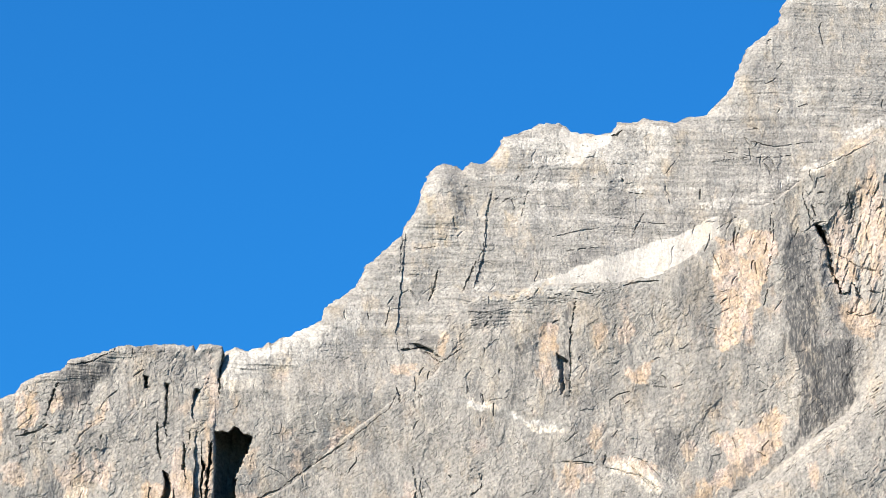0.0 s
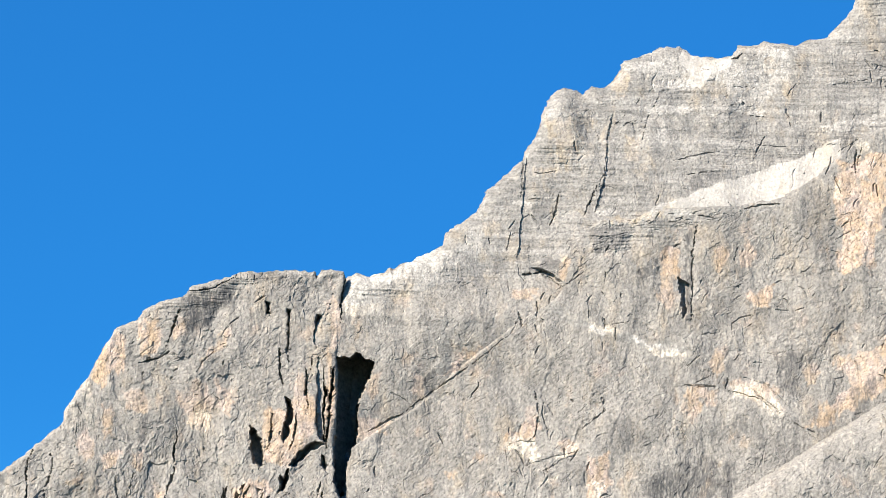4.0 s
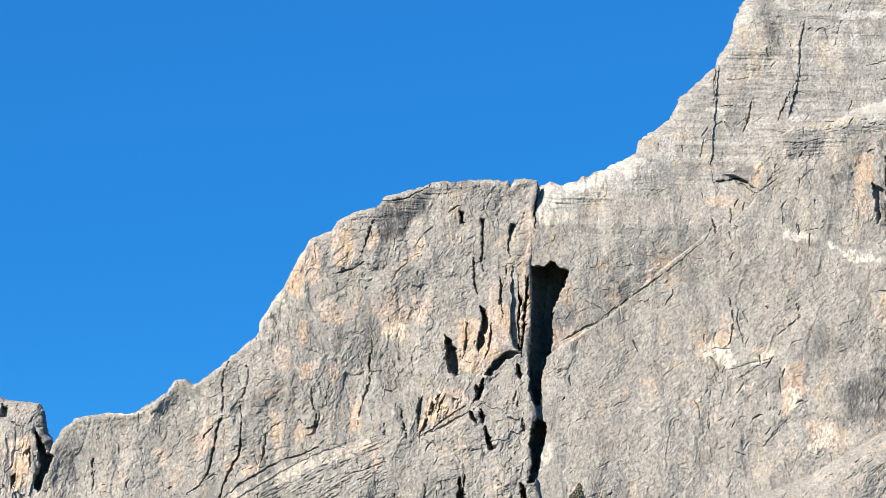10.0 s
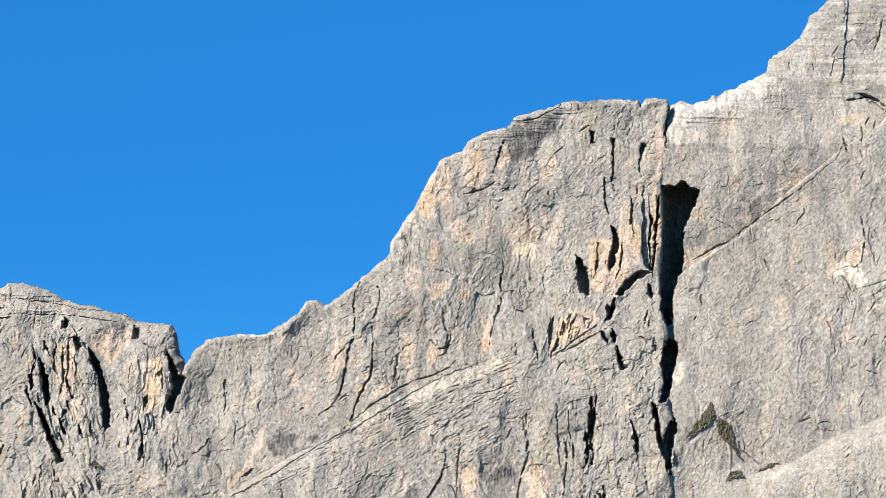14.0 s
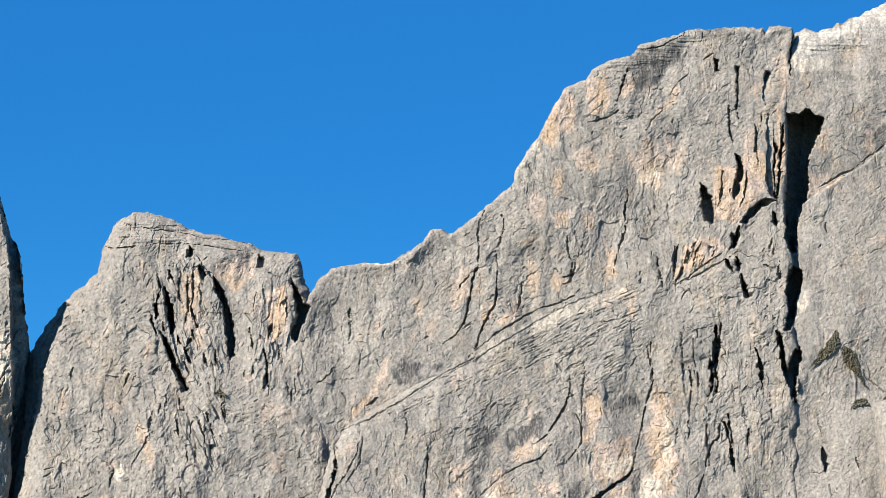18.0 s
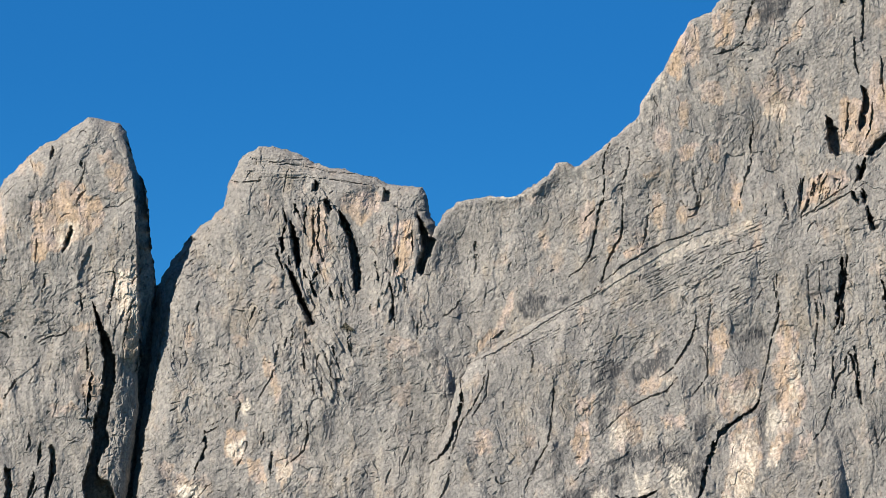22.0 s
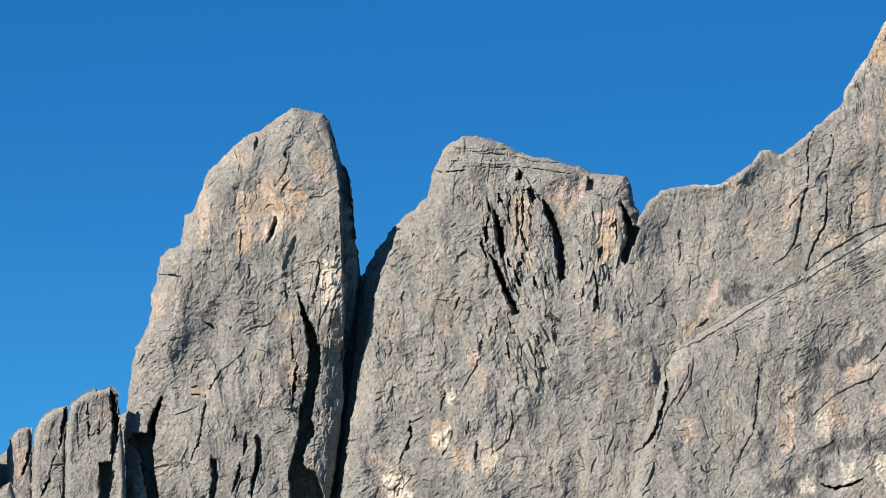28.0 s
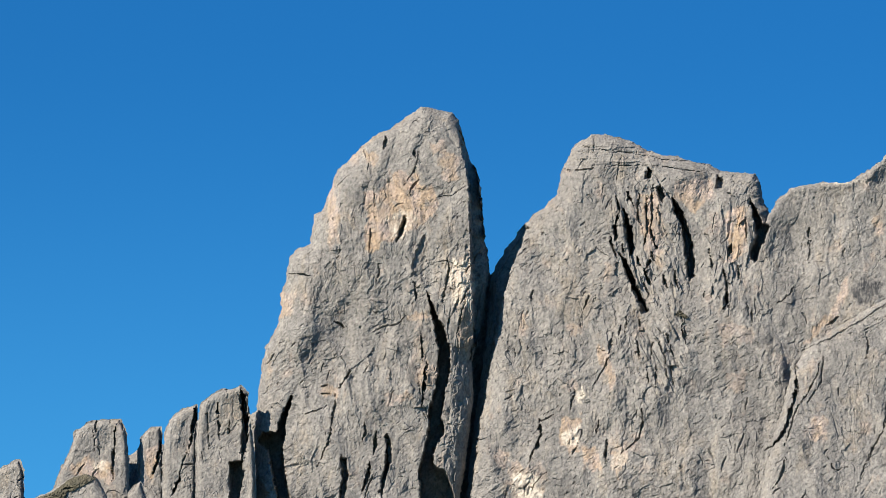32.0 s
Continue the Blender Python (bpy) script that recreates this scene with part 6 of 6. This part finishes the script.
# ---- the rock masses ----
FRONT_RIDGE_OUTLINE = [(540.2, 797.2), (490.9, 759), (468.6, 733.9), (459.9, 718.4), (449, 695.3), (441.4, 689), (423.2, 675), (415.6, 668.2), (405, 659.5), (289.5, 585),
    (274.7, 576.9), (259.8, 567), (201.8, 543.9), (184.1, 532.7), (166.5, 526.8), (157.1, 523.3), (157.7, 514.4), (159.8, 493.8), (162.3, 467.3), (160,
    390), (545, 390)]
massif("rock_ridge", FRONT_RIDGE_OUTLINE, (-5, 0.22, 0, 200), {"strata": 0.1, "flute": 0.3, "facet": 0.8, "bed": 36, "grain": 0.45, "block": 0.55, "sheet": 0.6, "slant": 0.5}, GREY,
       "slanting grey rock ridge in front of the ochre wall", "rock ridge", 452, [("slab_edge", "bare slabs along the crest", GREY,
    [(490.7, 752.8), (468.6, 729.3), (449.9, 692.2), (423.2, 672), (405, 658), (392.9, 644.2), (416.8, 647.6), (447.2, 675.4), (468, 697.1), (490.2, 728.2), (493.6, 746.7)])], roll=20)

RAMP_BUTTRESS_OUTLINE = [(31.2, 586.6), (12.2, 581.6), (-5.4, 570.3), (-21.5, 561.4), (-37.7, 552.6), (-52.3, 546.7), (-64, 542.3), (-78.6, 534.9), (-93.2, 526), (-104.9,
    518.7), (-113.6, 513.7), (-122.4, 499.5), (-127.5, 481.8), (-133.9, 461.2), (-150, 390), (80, 390), (75.7, 490), (67.4, 537.3), (53.1, 573)]
massif("rock_buttress", RAMP_BUTTRESS_OUTLINE, (22, 0.45, 0.12, -20), {"strata": 0.1, "flute": 0.7, "facet": 1.05, "mid": 1.5, "rib": 1.2, "sheet": 0.6, "bed": 35, "block": 0.9, "grain": 0.82}, GREY,
       "lower grey rock buttress with a slabby ramp on top", "rock buttress", 425, [("ramp", "pale bare slabs of the ramp", GREY,
    [(38.6, 589.5), (-5.4, 573.3), (-64, 543.7), (-107.8, 520.2), (-87.4, 514.2), (-46.5, 530.3), (0.3, 545), (41.3, 559.7)]), ("ochre_scar", "ochre and white break scar", GREY,
    [(4.7, 534.6), (42.6, 537.4), (60.1, 534.4), (61, 465.9), (-0, 466.1), (7.5, 507.9)])], roll=10)

OCHRE_WALL_OUTLINE = [(243, 745.5), (253.4, 753.7), (268.4, 753.1), (281.9, 758.9), (301.3, 760.5), (325.3, 761.9), (347.8, 766), (368.1, 778.8), (382.7, 792.4), (391.9,
    800.3), (410.1, 808.4), (431.5, 826), (446.8, 834.1), (470.8, 850.3), (511.8, 884.2), (542.3, 881.7), (545, 390), (115, 390), (115.5, 562.4), (120.5,
    580.9), (119.3, 616.8), (118.6, 627), (127.4, 633.1), (142.1, 642.9), (155.4, 650.8), (174.6, 669.2), (198.3, 688.9), (213.2, 700), (229.6, 710.5),
    (234, 717.6), (228.1, 725.2)]
massif("rock_wall", OCHRE_WALL_OUTLINE, (32.5, 0.28, -0.04, 115), {"strata": 0.12, "flute": 0.4, "facet": 0.8, "bed": 35, "grain": 0.42, "block": 0.55, "sheet": 0.6, "slant": 0.15}, GREY,
       "tall grey dolomite wall with large ochre break scars", "rock wall", 452, [("scree_path", "pale scree on a narrow ledge", PALE,
    [(219.8, 705.3), (225.8, 707.2), (238.1, 700.5), (251.4, 694.2), (261.7, 692.1), (276.5, 690.4), (298.7, 684.4), (297.1, 682), (279.4, 684.3), (261.7, 688.2), (246.9, 692.7), (229.3, 701.4)]), ("rim_ledge", "layered dark rim of the wall", PALE,
    [(243, 744.9), (253.4, 755.9), (281.9, 761), (328.3, 765), (349.4, 768.5), (349.3, 762.4), (325.3, 755.7), (283.3, 747.2), (268.3, 742.3), (247.5, 737.3)]), ("ochre_scar", "ochre break scar high on the wall", GREY,
    [(381.2, 793.9), (391.8, 797.2), (414.4, 794.6), (413.8, 751.3), (402.9, 720.4), (375.9, 719.9), (376.8, 744.4), (382.5, 769.2)]), ("streaked_wall", "dark water-streaked part of the wall", GREY,
    [(417.7, 810.2), (431.4, 813.6), (441.4, 779.6), (451.2, 736.7), (468.7, 737), (461.2, 706.2), (429.2, 678.2), (417.6, 702.3)]), ("scooped_wall", "ochre wall of scooped hollows", GREY,
    [(432.8, 810.5), (449.8, 829.5), (511.2, 859), (508.7, 747), (468.7, 737), (451.2, 738.2), (441.4, 782.7)]), ("slab", "smooth grey slab", GREY,
    [(220.4, 704.7), (246.9, 692.7), (267.2, 659.4), (246.1, 635.2), (207.5, 617.1), (148.5, 598.9), (120.6, 598.8), (119.3, 616.8), (131.1, 634.9), (166.7, 659.1), (202.5, 689.5)]), ("grass_patch", "", GRASS,
    [(138.2, 562.5), (140.2, 559), (139.6, 554.5), (134.3, 548.6), (128.9, 543.6), (125.4, 541.2), (129, 547.7), (133.7, 554.5), (135.8, 559)]), ("grass_patch", "", GRASS,
    [(141.6, 554.5), (147.4, 550.6), (151.6, 538.7), (155.9, 529.8), (150.4, 536.7), (144.4, 544.1), (141.6, 549.5)]), ("grass_patch", "", GRASS,
    [(149.4, 525.7), (153.2, 527.8), (154.4, 523.9), (150, 521.6), (145, 520.4)]), ("grass_patch", "", GRASS,
    [(156.6, 519.8), (161.7, 526.3), (169, 530.7), (174.3, 529.8), (169.8, 524.5), (166.5, 518.8), (160.1, 518)])], roll=1.2, hidden=[FRONT_RIDGE_OUTLINE])

HIGH_PEAK_OUTLINE = [(100, 430), (100, 690), (115.7, 715), (118.6, 719), (120.4, 720.6), (124.2, 723.1), (131.6, 720.8), (140.5, 724), (141.9, 726.5), (144, 724.7),
    (155.3, 731), (169.5, 738), (171.5, 745.1), (178.9, 750.7), (187.8, 756.7), (193.1, 768.5), (196.7, 770.7), (205.6, 779.5), (212.2, 785.8), (214,
    792.9), (219.1, 798.3), (222.9, 812.2), (227.1, 820.7), (234, 824.9), (240, 823.8), (243.9, 822), (249, 825.8), (255.9, 825.3), (261.1, 829.2),
    (265.6, 840.5), (277.6, 843.9), (288.2, 848.5), (295.7, 848.3), (301.8, 844.4), (315.3, 842.2), (323.5, 843.6), (327.4, 849.3), (341.1, 851.5),
    (357.7, 850.3), (374.4, 855.4), (382, 862.4), (387.3, 870.4), (391.3, 879.9), (397.6, 892.6), (408.4, 902.3), (413.9, 907.2), (414.6, 914.1), (418.4,
    919.9), (427.1, 929.6), (445.7, 949.1), (514.3, 1001.9), (544.8, 986.7), (545, 430)]
massif("mountain_peak", HIGH_PEAK_OUTLINE, (49, 0.15, 0.08, 115, 700, 0.37), {"strata": 0.95, "flute": 0.3, "facet": 0.6, "block": 0.5, "grain": 0.45, "sheet": 0.35, "joint": 0, "bed": 8, "ragged": 1.2}, PALE,
       "high pale banded dolomite peak rising behind the lower walls", "mountain", 560, [("scree_field", "pale scree lying on a wide ledge", SCREE,
    [(277.4, 757.2), (283.4, 761.1), (298.4, 766.6), (316.4, 774.6), (337.5, 781.2), (352.5, 785.9), (370.7, 794.3), (381.3, 799.2), (381.2, 787.7), (370.5, 776.7), (347.8, 762.3), (310.3, 757)]), ("scree_saddle", "white scree filling the saddle", SCREE,
    [(298.8, 849.6), (302.4, 844.4), (313.8, 841.5), (324.4, 843), (321.3, 836.7), (310.7, 832.7), (307.7, 825.8), (301.7, 826.3), (300.2, 835), (294.2, 841.7)]), ("summit_knob", "", PALE,
    [(262.6, 845.7), (279.2, 845.1), (288.2, 850.9), (298.8, 849.9), (302.4, 842.5), (294.2, 838), (283.6, 836.5), (265.6, 834.3)]), ("shoulder_tower", "banded ochre-tinted rock shoulder", PALE,
    [(205.6, 777.9), (222, 815.3), (229.5, 826.3), (240, 825.6), (249, 812.8), (250.5, 791.2), (238.5, 776.1), (208.6, 774.9)]), ("lower_wall", "plain grey wall under the banded peak", GREY,
    [(111, 710.4), (128.8, 704.6), (149.5, 709.6), (167.2, 716), (190.9, 719.5), (208.8, 721.3), (226.6, 720.8), (238.5, 714.3), (238.5, 548.9), (112.7, 547.1)])], roll=9, hidden=[OCHRE_WALL_OUTLINE])

CENTRAL_BUTTRESS_OUTLINE = [(-205, 390), (-212.1, 430.2), (-207.8, 450.7), (-201.9, 468.3), (-196.1, 480.1), (-184.4, 497.7), (-172.6, 512.4), (-155, 530), (-151.5, 538.9),
    (-143.2, 556.6), (-134.4, 581.3), (-130, 588.7), (-122.7, 596.2), (-108, 598.5), (-93.4, 599), (-81.6, 605), (-75.7, 609.4), (-71.3, 616), (-65.5,
    616.6), (-61.6, 613.9), (-52.2, 619.8), (-44.9, 626.4), (-33.1, 636.3), (-28.7, 640.8), (-27.2, 646.8), (-21.3, 657.3), (-15.4, 664.8), (-10.9,
    673.8), (-5, 684.4), (-2, 691), (5.4, 694), (10.4, 695.8), (12.8, 700.9), (21.6, 706), (33.5, 709), (37.9, 714.4), (54.2, 718.9), (61.6, 721.9),
    (77.8, 723.3), (101.5, 723.2), (102.6, 723.1), (103.8, 720.1), (105.9, 723.4), (112.4, 724.1), (117.7, 723.2), (118.9, 718), (116.5, 707.4), (116.1,
    692.2), (114.5, 677.6), (114.7, 646.8), (113.4, 628.8), (116.3, 610.8), (117.1, 595.8), (114.4, 577.9), (117.4, 559), (120, 549.5), (118.1, 541.2),
    (119.8, 532.9), (117, 524.6), (118.7, 514.6), (115.7, 507.2), (118.5, 496.8), (116.1, 488), (118.7, 467.4), (95, 390)]
massif("rock_buttress", CENTRAL_BUTTRESS_OUTLINE, (30, 0.25, 0, 0), {"strata": 0.1, "flute": 0.7, "facet": 1.05, "mid": 1.5, "rib": 1.2, "sheet": 0.6, "bed": 35, "block": 0.9, "grain": 0.82}, GREY,
       "broad grey dolomite buttress with a flat layered summit", "rock buttress", 425, [("summit_cap", "layered flat summit with dark water streaks", GREY,
    [(10.3, 706.9), (42.8, 717.7), (69.4, 725.4), (103.5, 727.1), (102, 715.8), (78.3, 713.3), (60.5, 709.6), (42.8, 699.5), (31, 694.9), (14.7, 697.8), (8.8, 699.3)]), ("ochre_overhang", "blocky ochre-tinted overhang", GREY,
    [(42.9, 585.2), (57.5, 610), (78.1, 610.1), (89.8, 605.3), (78.1, 595.7), (57.5, 585.2)]), ("notch_tooth", "", GREY,
    [(104.4, 725.6), (119.8, 725.6), (119.8, 715.9), (116.7, 698.2), (104.9, 701.2)]), ("left_flank", "grey flank sloping to the notch", GREY,
    [(-140.2, 576.8), (-122.7, 600.7), (-81.6, 608), (-61.1, 618.4), (-44.9, 628.8), (-28.7, 642.3), (-21.4, 603.2), (-28.9, 567.4), (-52.3, 549.6), (-104.9, 517.2), (-145.8, 508.5)]), ("pillar", "ochre-tinted rock pillar", GREY,
    [(90, 670.9), (103.4, 692.1), (116.7, 695.2), (116.5, 646.8), (113.4, 622.8), (103.1, 626.3), (86.9, 619.7), (82.5, 634.7)])], roll=3)

FLAT_TOWER_OUTLINE = [(-290, 380), (-291.1, 435.5), (-286, 483.3), (-281.6, 512.9), (-279.9, 536.7), (-278.2, 552.5), (-270.8, 566.4), (-262, 578.3), (-257.5, 582.7),
    (-244.3, 594.5), (-241.3, 607.9), (-236.9, 618.4), (-226.5, 626.9), (-217.7, 625.6), (-204.4, 622.3), (-197.1, 616.8), (-180.9, 613.5), (-164.7,
    609.6), (-158.9, 605.6), (-141.3, 603.9), (-138.4, 600.2), (-136.4, 588.2), (-134.1, 585.2), (-131.2, 570.3), (-117.3, 487.1), (-117.9, 399.1)]
massif("rock_tower", FLAT_TOWER_OUTLINE, (26, 0.33, 0, -200), {"strata": 0.15, "flute": 0.8, "facet": 1.15, "mid": 1.8, "rib": 1.6, "sheet": 0.5, "grain": 1.0, "block": 1.1, "bed": 35}, GREY,
       "grey dolomite tower with a flat slanting top and dark clefts", "rock tower", 424, [("alcove", "shaded fluted alcove", GREY,
    [(-214.8, 592.5), (-195.6, 607.2), (-181, 594.9), (-170.8, 570.9), (-170.9, 544.1), (-184.1, 528.8), (-198.8, 529.6), (-211.9, 562.6)]), ("side_rib", "ochre-tinted fluted side rib", GREY,
    [(-169.2, 594.7), (-142.8, 595.8), (-132.7, 576.2), (-152, 528.9), (-168, 529.2)]), ("summit_cap", "layered slanting summit", GREY,
    [(-244.3, 605), (-239.8, 619.9), (-226.5, 629.3), (-195.6, 620.7), (-136.9, 606.2), (-136.9, 597.2), (-157.4, 599), (-180.9, 605.4), (-198.6, 608.7), (-222.1, 607.6)]), ("grass_patch", "", GRASS,
    [(-192.9, 531.9), (-181.2, 533.8), (-173.9, 528.7), (-184.1, 528.8)])], "towers", roll=14)

PINNACLE_TOWER_OUTLINE = [(-298.3, 400.9), (-294, 435.5), (-287.4, 489.2), (-288.4, 507.1), (-284.6, 518.9), (-278.7, 551.6), (-280.6, 566.6), (-282.6, 578.6), (-284.2,
    599.6), (-286.6, 608.7), (-289.5, 613.2), (-292.5, 623.8), (-295.5, 634.4), (-299.1, 639), (-308, 641.3), (-315.5, 643.5), (-322.3, 637.9), (-328.8,
    632.9), (-334.1, 630), (-340.7, 627.7), (-346.6, 621.7), (-352.5, 615.8), (-356.9, 612.3), (-361.4, 605.4), (-363.4, 596.4), (-366.3, 588.9), (-371.6,
    586), (-373, 571), (-378.9, 568.7), (-383.9, 563.7), (-386.2, 551.7), (-388.2, 542.7), (-389.6, 529.3), (-393.3, 520.4), (-396.9, 514.5), (-399.1,
    499.6), (-399.6, 493.6), (-401.8, 472.9), (-401.1, 401.9)]
massif("rock_tower", PINNACLE_TOWER_OUTLINE, (20, 0.2, 0, -330), {"strata": 0.12, "flute": 0.8, "facet": 1.15, "mid": 1.8, "rib": 1.5, "sheet": 0.5, "grain": 1.0, "block": 1.1, "bed": 35}, GREY,
       "tall grey dolomite pinnacle with a pale ochre scar", "rock tower", 424, [("summit_block", "", GREY,
    [(-340.7, 627.7), (-315.5, 645.4), (-296.1, 640.5), (-292.5, 622.3), (-310.9, 624.1), (-328.8, 622.9)]), ("pale_scar", "pale ochre break scar below the top", GREY,
    [(-346.5, 603.6), (-328.7, 609.4), (-304.9, 600), (-306.3, 582), (-328.5, 573.3), (-343.3, 567.5)]), ("west_shoulder", "", GREY,
    [(-404.9, 484.8), (-396.3, 520.4), (-387.7, 556.2), (-383.4, 568.2), (-370, 572.4), (-366.9, 555.9), (-375.6, 520.1), (-387.1, 484.6)]), ("flank_pillar", "pale freshly broken flank pillar", GREY,
    [(-301.8, 563.9), (-290, 566.7), (-284, 518.9), (-283.9, 489.2), (-298.4, 436.2), (-301.4, 436.2), (-300.1, 507.2)])], "towers", roll=16)

NEEDLE_A_OUTLINE = [(-432.1, 402.2), (-431.4, 473.2), (-429.2, 486.6), (-424.2, 491), (-419.2, 493.3), (-413.3, 493.8), (-409.4, 495.6), (-406.1, 492.2), (-404.8,
    481.8), (-402.3, 461), (-399.6, 401.9)]
massif("rock_needle", NEEDLE_A_OUTLINE, (8, 0.2, 0, -410), {"strata": 0.1, "flute": 1, "facet": 0.8, "grain": 0.7, "block": 0.6, "inset": -0.9}, GREY,
       "slender grey rock needle at the foot of the pinnacle", "rock needle", 425, [], "needles", roll=3)

NEEDLE_B_OUTLINE = [(-449.8, 402.4), (-448.6, 467.5), (-446.3, 477.9), (-439, 483.7), (-432.5, 485.7), (-432.1, 480.7), (-432.5, 467.3), (-432.1, 402.2)]
massif("rock_needle", NEEDLE_B_OUTLINE, (14, 0.2, 0, -410), {"strata": 0.1, "flute": 1, "facet": 0.8, "grain": 0.7, "block": 0.6, "inset": -0.9}, GREY,
       "slender grey rock needle with a slanting top", "rock needle", 425, [], "needles", roll=3)

NEEDLE_C_OUTLINE = [(-461.7, 402.5), (-462.1, 461.7), (-461, 467.6), (-458.7, 472.1), (-455.2, 474.4), (-451.6, 474.1), (-450, 461.6), (-448.3, 402.3)]
massif("rock_needle", NEEDLE_C_OUTLINE, (20, 0.2, 0, -410), {"strata": 0.1, "flute": 1, "facet": 0.8, "grain": 0.7, "block": 0.6, "inset": -0.9}, GREY,
       "thin grey rock needle in the shade of its neighbour", "rock needle", 425, [], "needles", roll=3)

NEEDLE_D_OUTLINE = [(-510.6, 403), (-506.7, 437.9), (-503.9, 450.3), (-498.1, 462.1), (-495.3, 472.5), (-489.4, 476.9), (-480.5, 478.3), (-473.1, 478.5), (-470, 473.7),
    (-468.7, 464.7), (-464.6, 402.5)]
massif("rock_needle", NEEDLE_D_OUTLINE, (10, 0.2, 0, -410), {"strata": 0.3, "flute": 0.8, "facet": 0.8, "grain": 0.7, "block": 0.6, "inset": -0.9}, GREY,
       "blunt grey and ochre rock needle above a grassy knoll", "rock needle", 425, [], "needles", roll=3)

NEEDLE_E_OUTLINE = [(-552.2, 403.4), (-547, 444.8), (-535.2, 453), (-529.3, 455.9), (-525.7, 457.7), (-523.9, 453.5), (-523.1, 441.6), (-520.6, 403.1)]
massif("rock_needle", NEEDLE_E_OUTLINE, (30, 0.2, 0, -410), {"strata": 0.1, "flute": 1, "facet": 0.8, "grain": 0.7, "block": 0.6, "inset": -0.9}, GREY,
       "low grey rock needle at the end of the ridge", "rock needle", 425, [], "needles", roll=3)

GULLY_WALL_OUTLINE = [(-315, 380), (-304.4, 459.8), (-298.7, 519.1), (-287, 542.8), (-278.8, 552.2), (-275.2, 557.5), (-260.5, 566.3), (-251.6, 488.8), (-250, 380)]
massif("rock_wall", GULLY_WALL_OUTLINE, (75, 0.2, 0, -280), {"strata": 0.1, "flute": 0.8, "facet": 0.8}, GREY,
       "shaded grey rock wall deep in the gully between the towers", "rock wall", 425, [], roll=6)

ROCK_KNOLL_OUTLINE = [(-528.4, 403.1), (-517.1, 437.4), (-506.7, 442.6), (-497.9, 448.4), (-489.9, 450.7), (-483.9, 447.7), (-478.4, 438.1), (-473.5, 402.6)]
massif("rock_knoll", ROCK_KNOLL_OUTLINE, (-4, 0.35, 0, -490), {"strata": 0.1, "flute": 0.3, "facet": 0.9}, GREY,
       "low rocky knoll with dry grass on its crest", "rock knoll", 425, [("grass_patch", "", GRASS,
    [(-523, 435.7), (-506.7, 442), (-497.9, 448.4), (-489.9, 450.7), (-483.9, 448.3), (-490.4, 443.6), (-499.9, 440.7), (-503.6, 435.4)])], roll=6)

SPUR_OUTLINE = [(-469.1, 402.6), (-467.5, 439.2), (-464.3, 443.3), (-461.3, 445.7), (-458.9, 437.9), (-457.2, 402.4)]
massif("rock_needle", SPUR_OUTLINE, (4, 0.2, 0, -460), {"strata": 0.1, "flute": 0.6, "facet": 0.8, "grain": 0.7, "block": 0.6, "inset": -0.9}, GREY,
       "small grey rock spur between the needles", "rock needle", 425, [], "needles", roll=3)

SADDLE_RIDGE_OUTLINE = [(-480.9, 402.7), (-475.6, 444), (-468.1, 460), (-463.9, 461.7), (-457.5, 468.2), (-446.1, 464.5), (-431.4, 472.6), (-404.8, 480.3), (-396, 486.2),
    (-381.2, 490.4), (-380.5, 401.7)]
massif("rock_ridge", SADDLE_RIDGE_OUTLINE, (45, 0.3, 0, -410), {"strata": 0.1, "flute": 0.8, "facet": 0.8}, GREY,
       "shaded grey rock saddle behind the needles", "rock ridge", 425, [], roll=6)
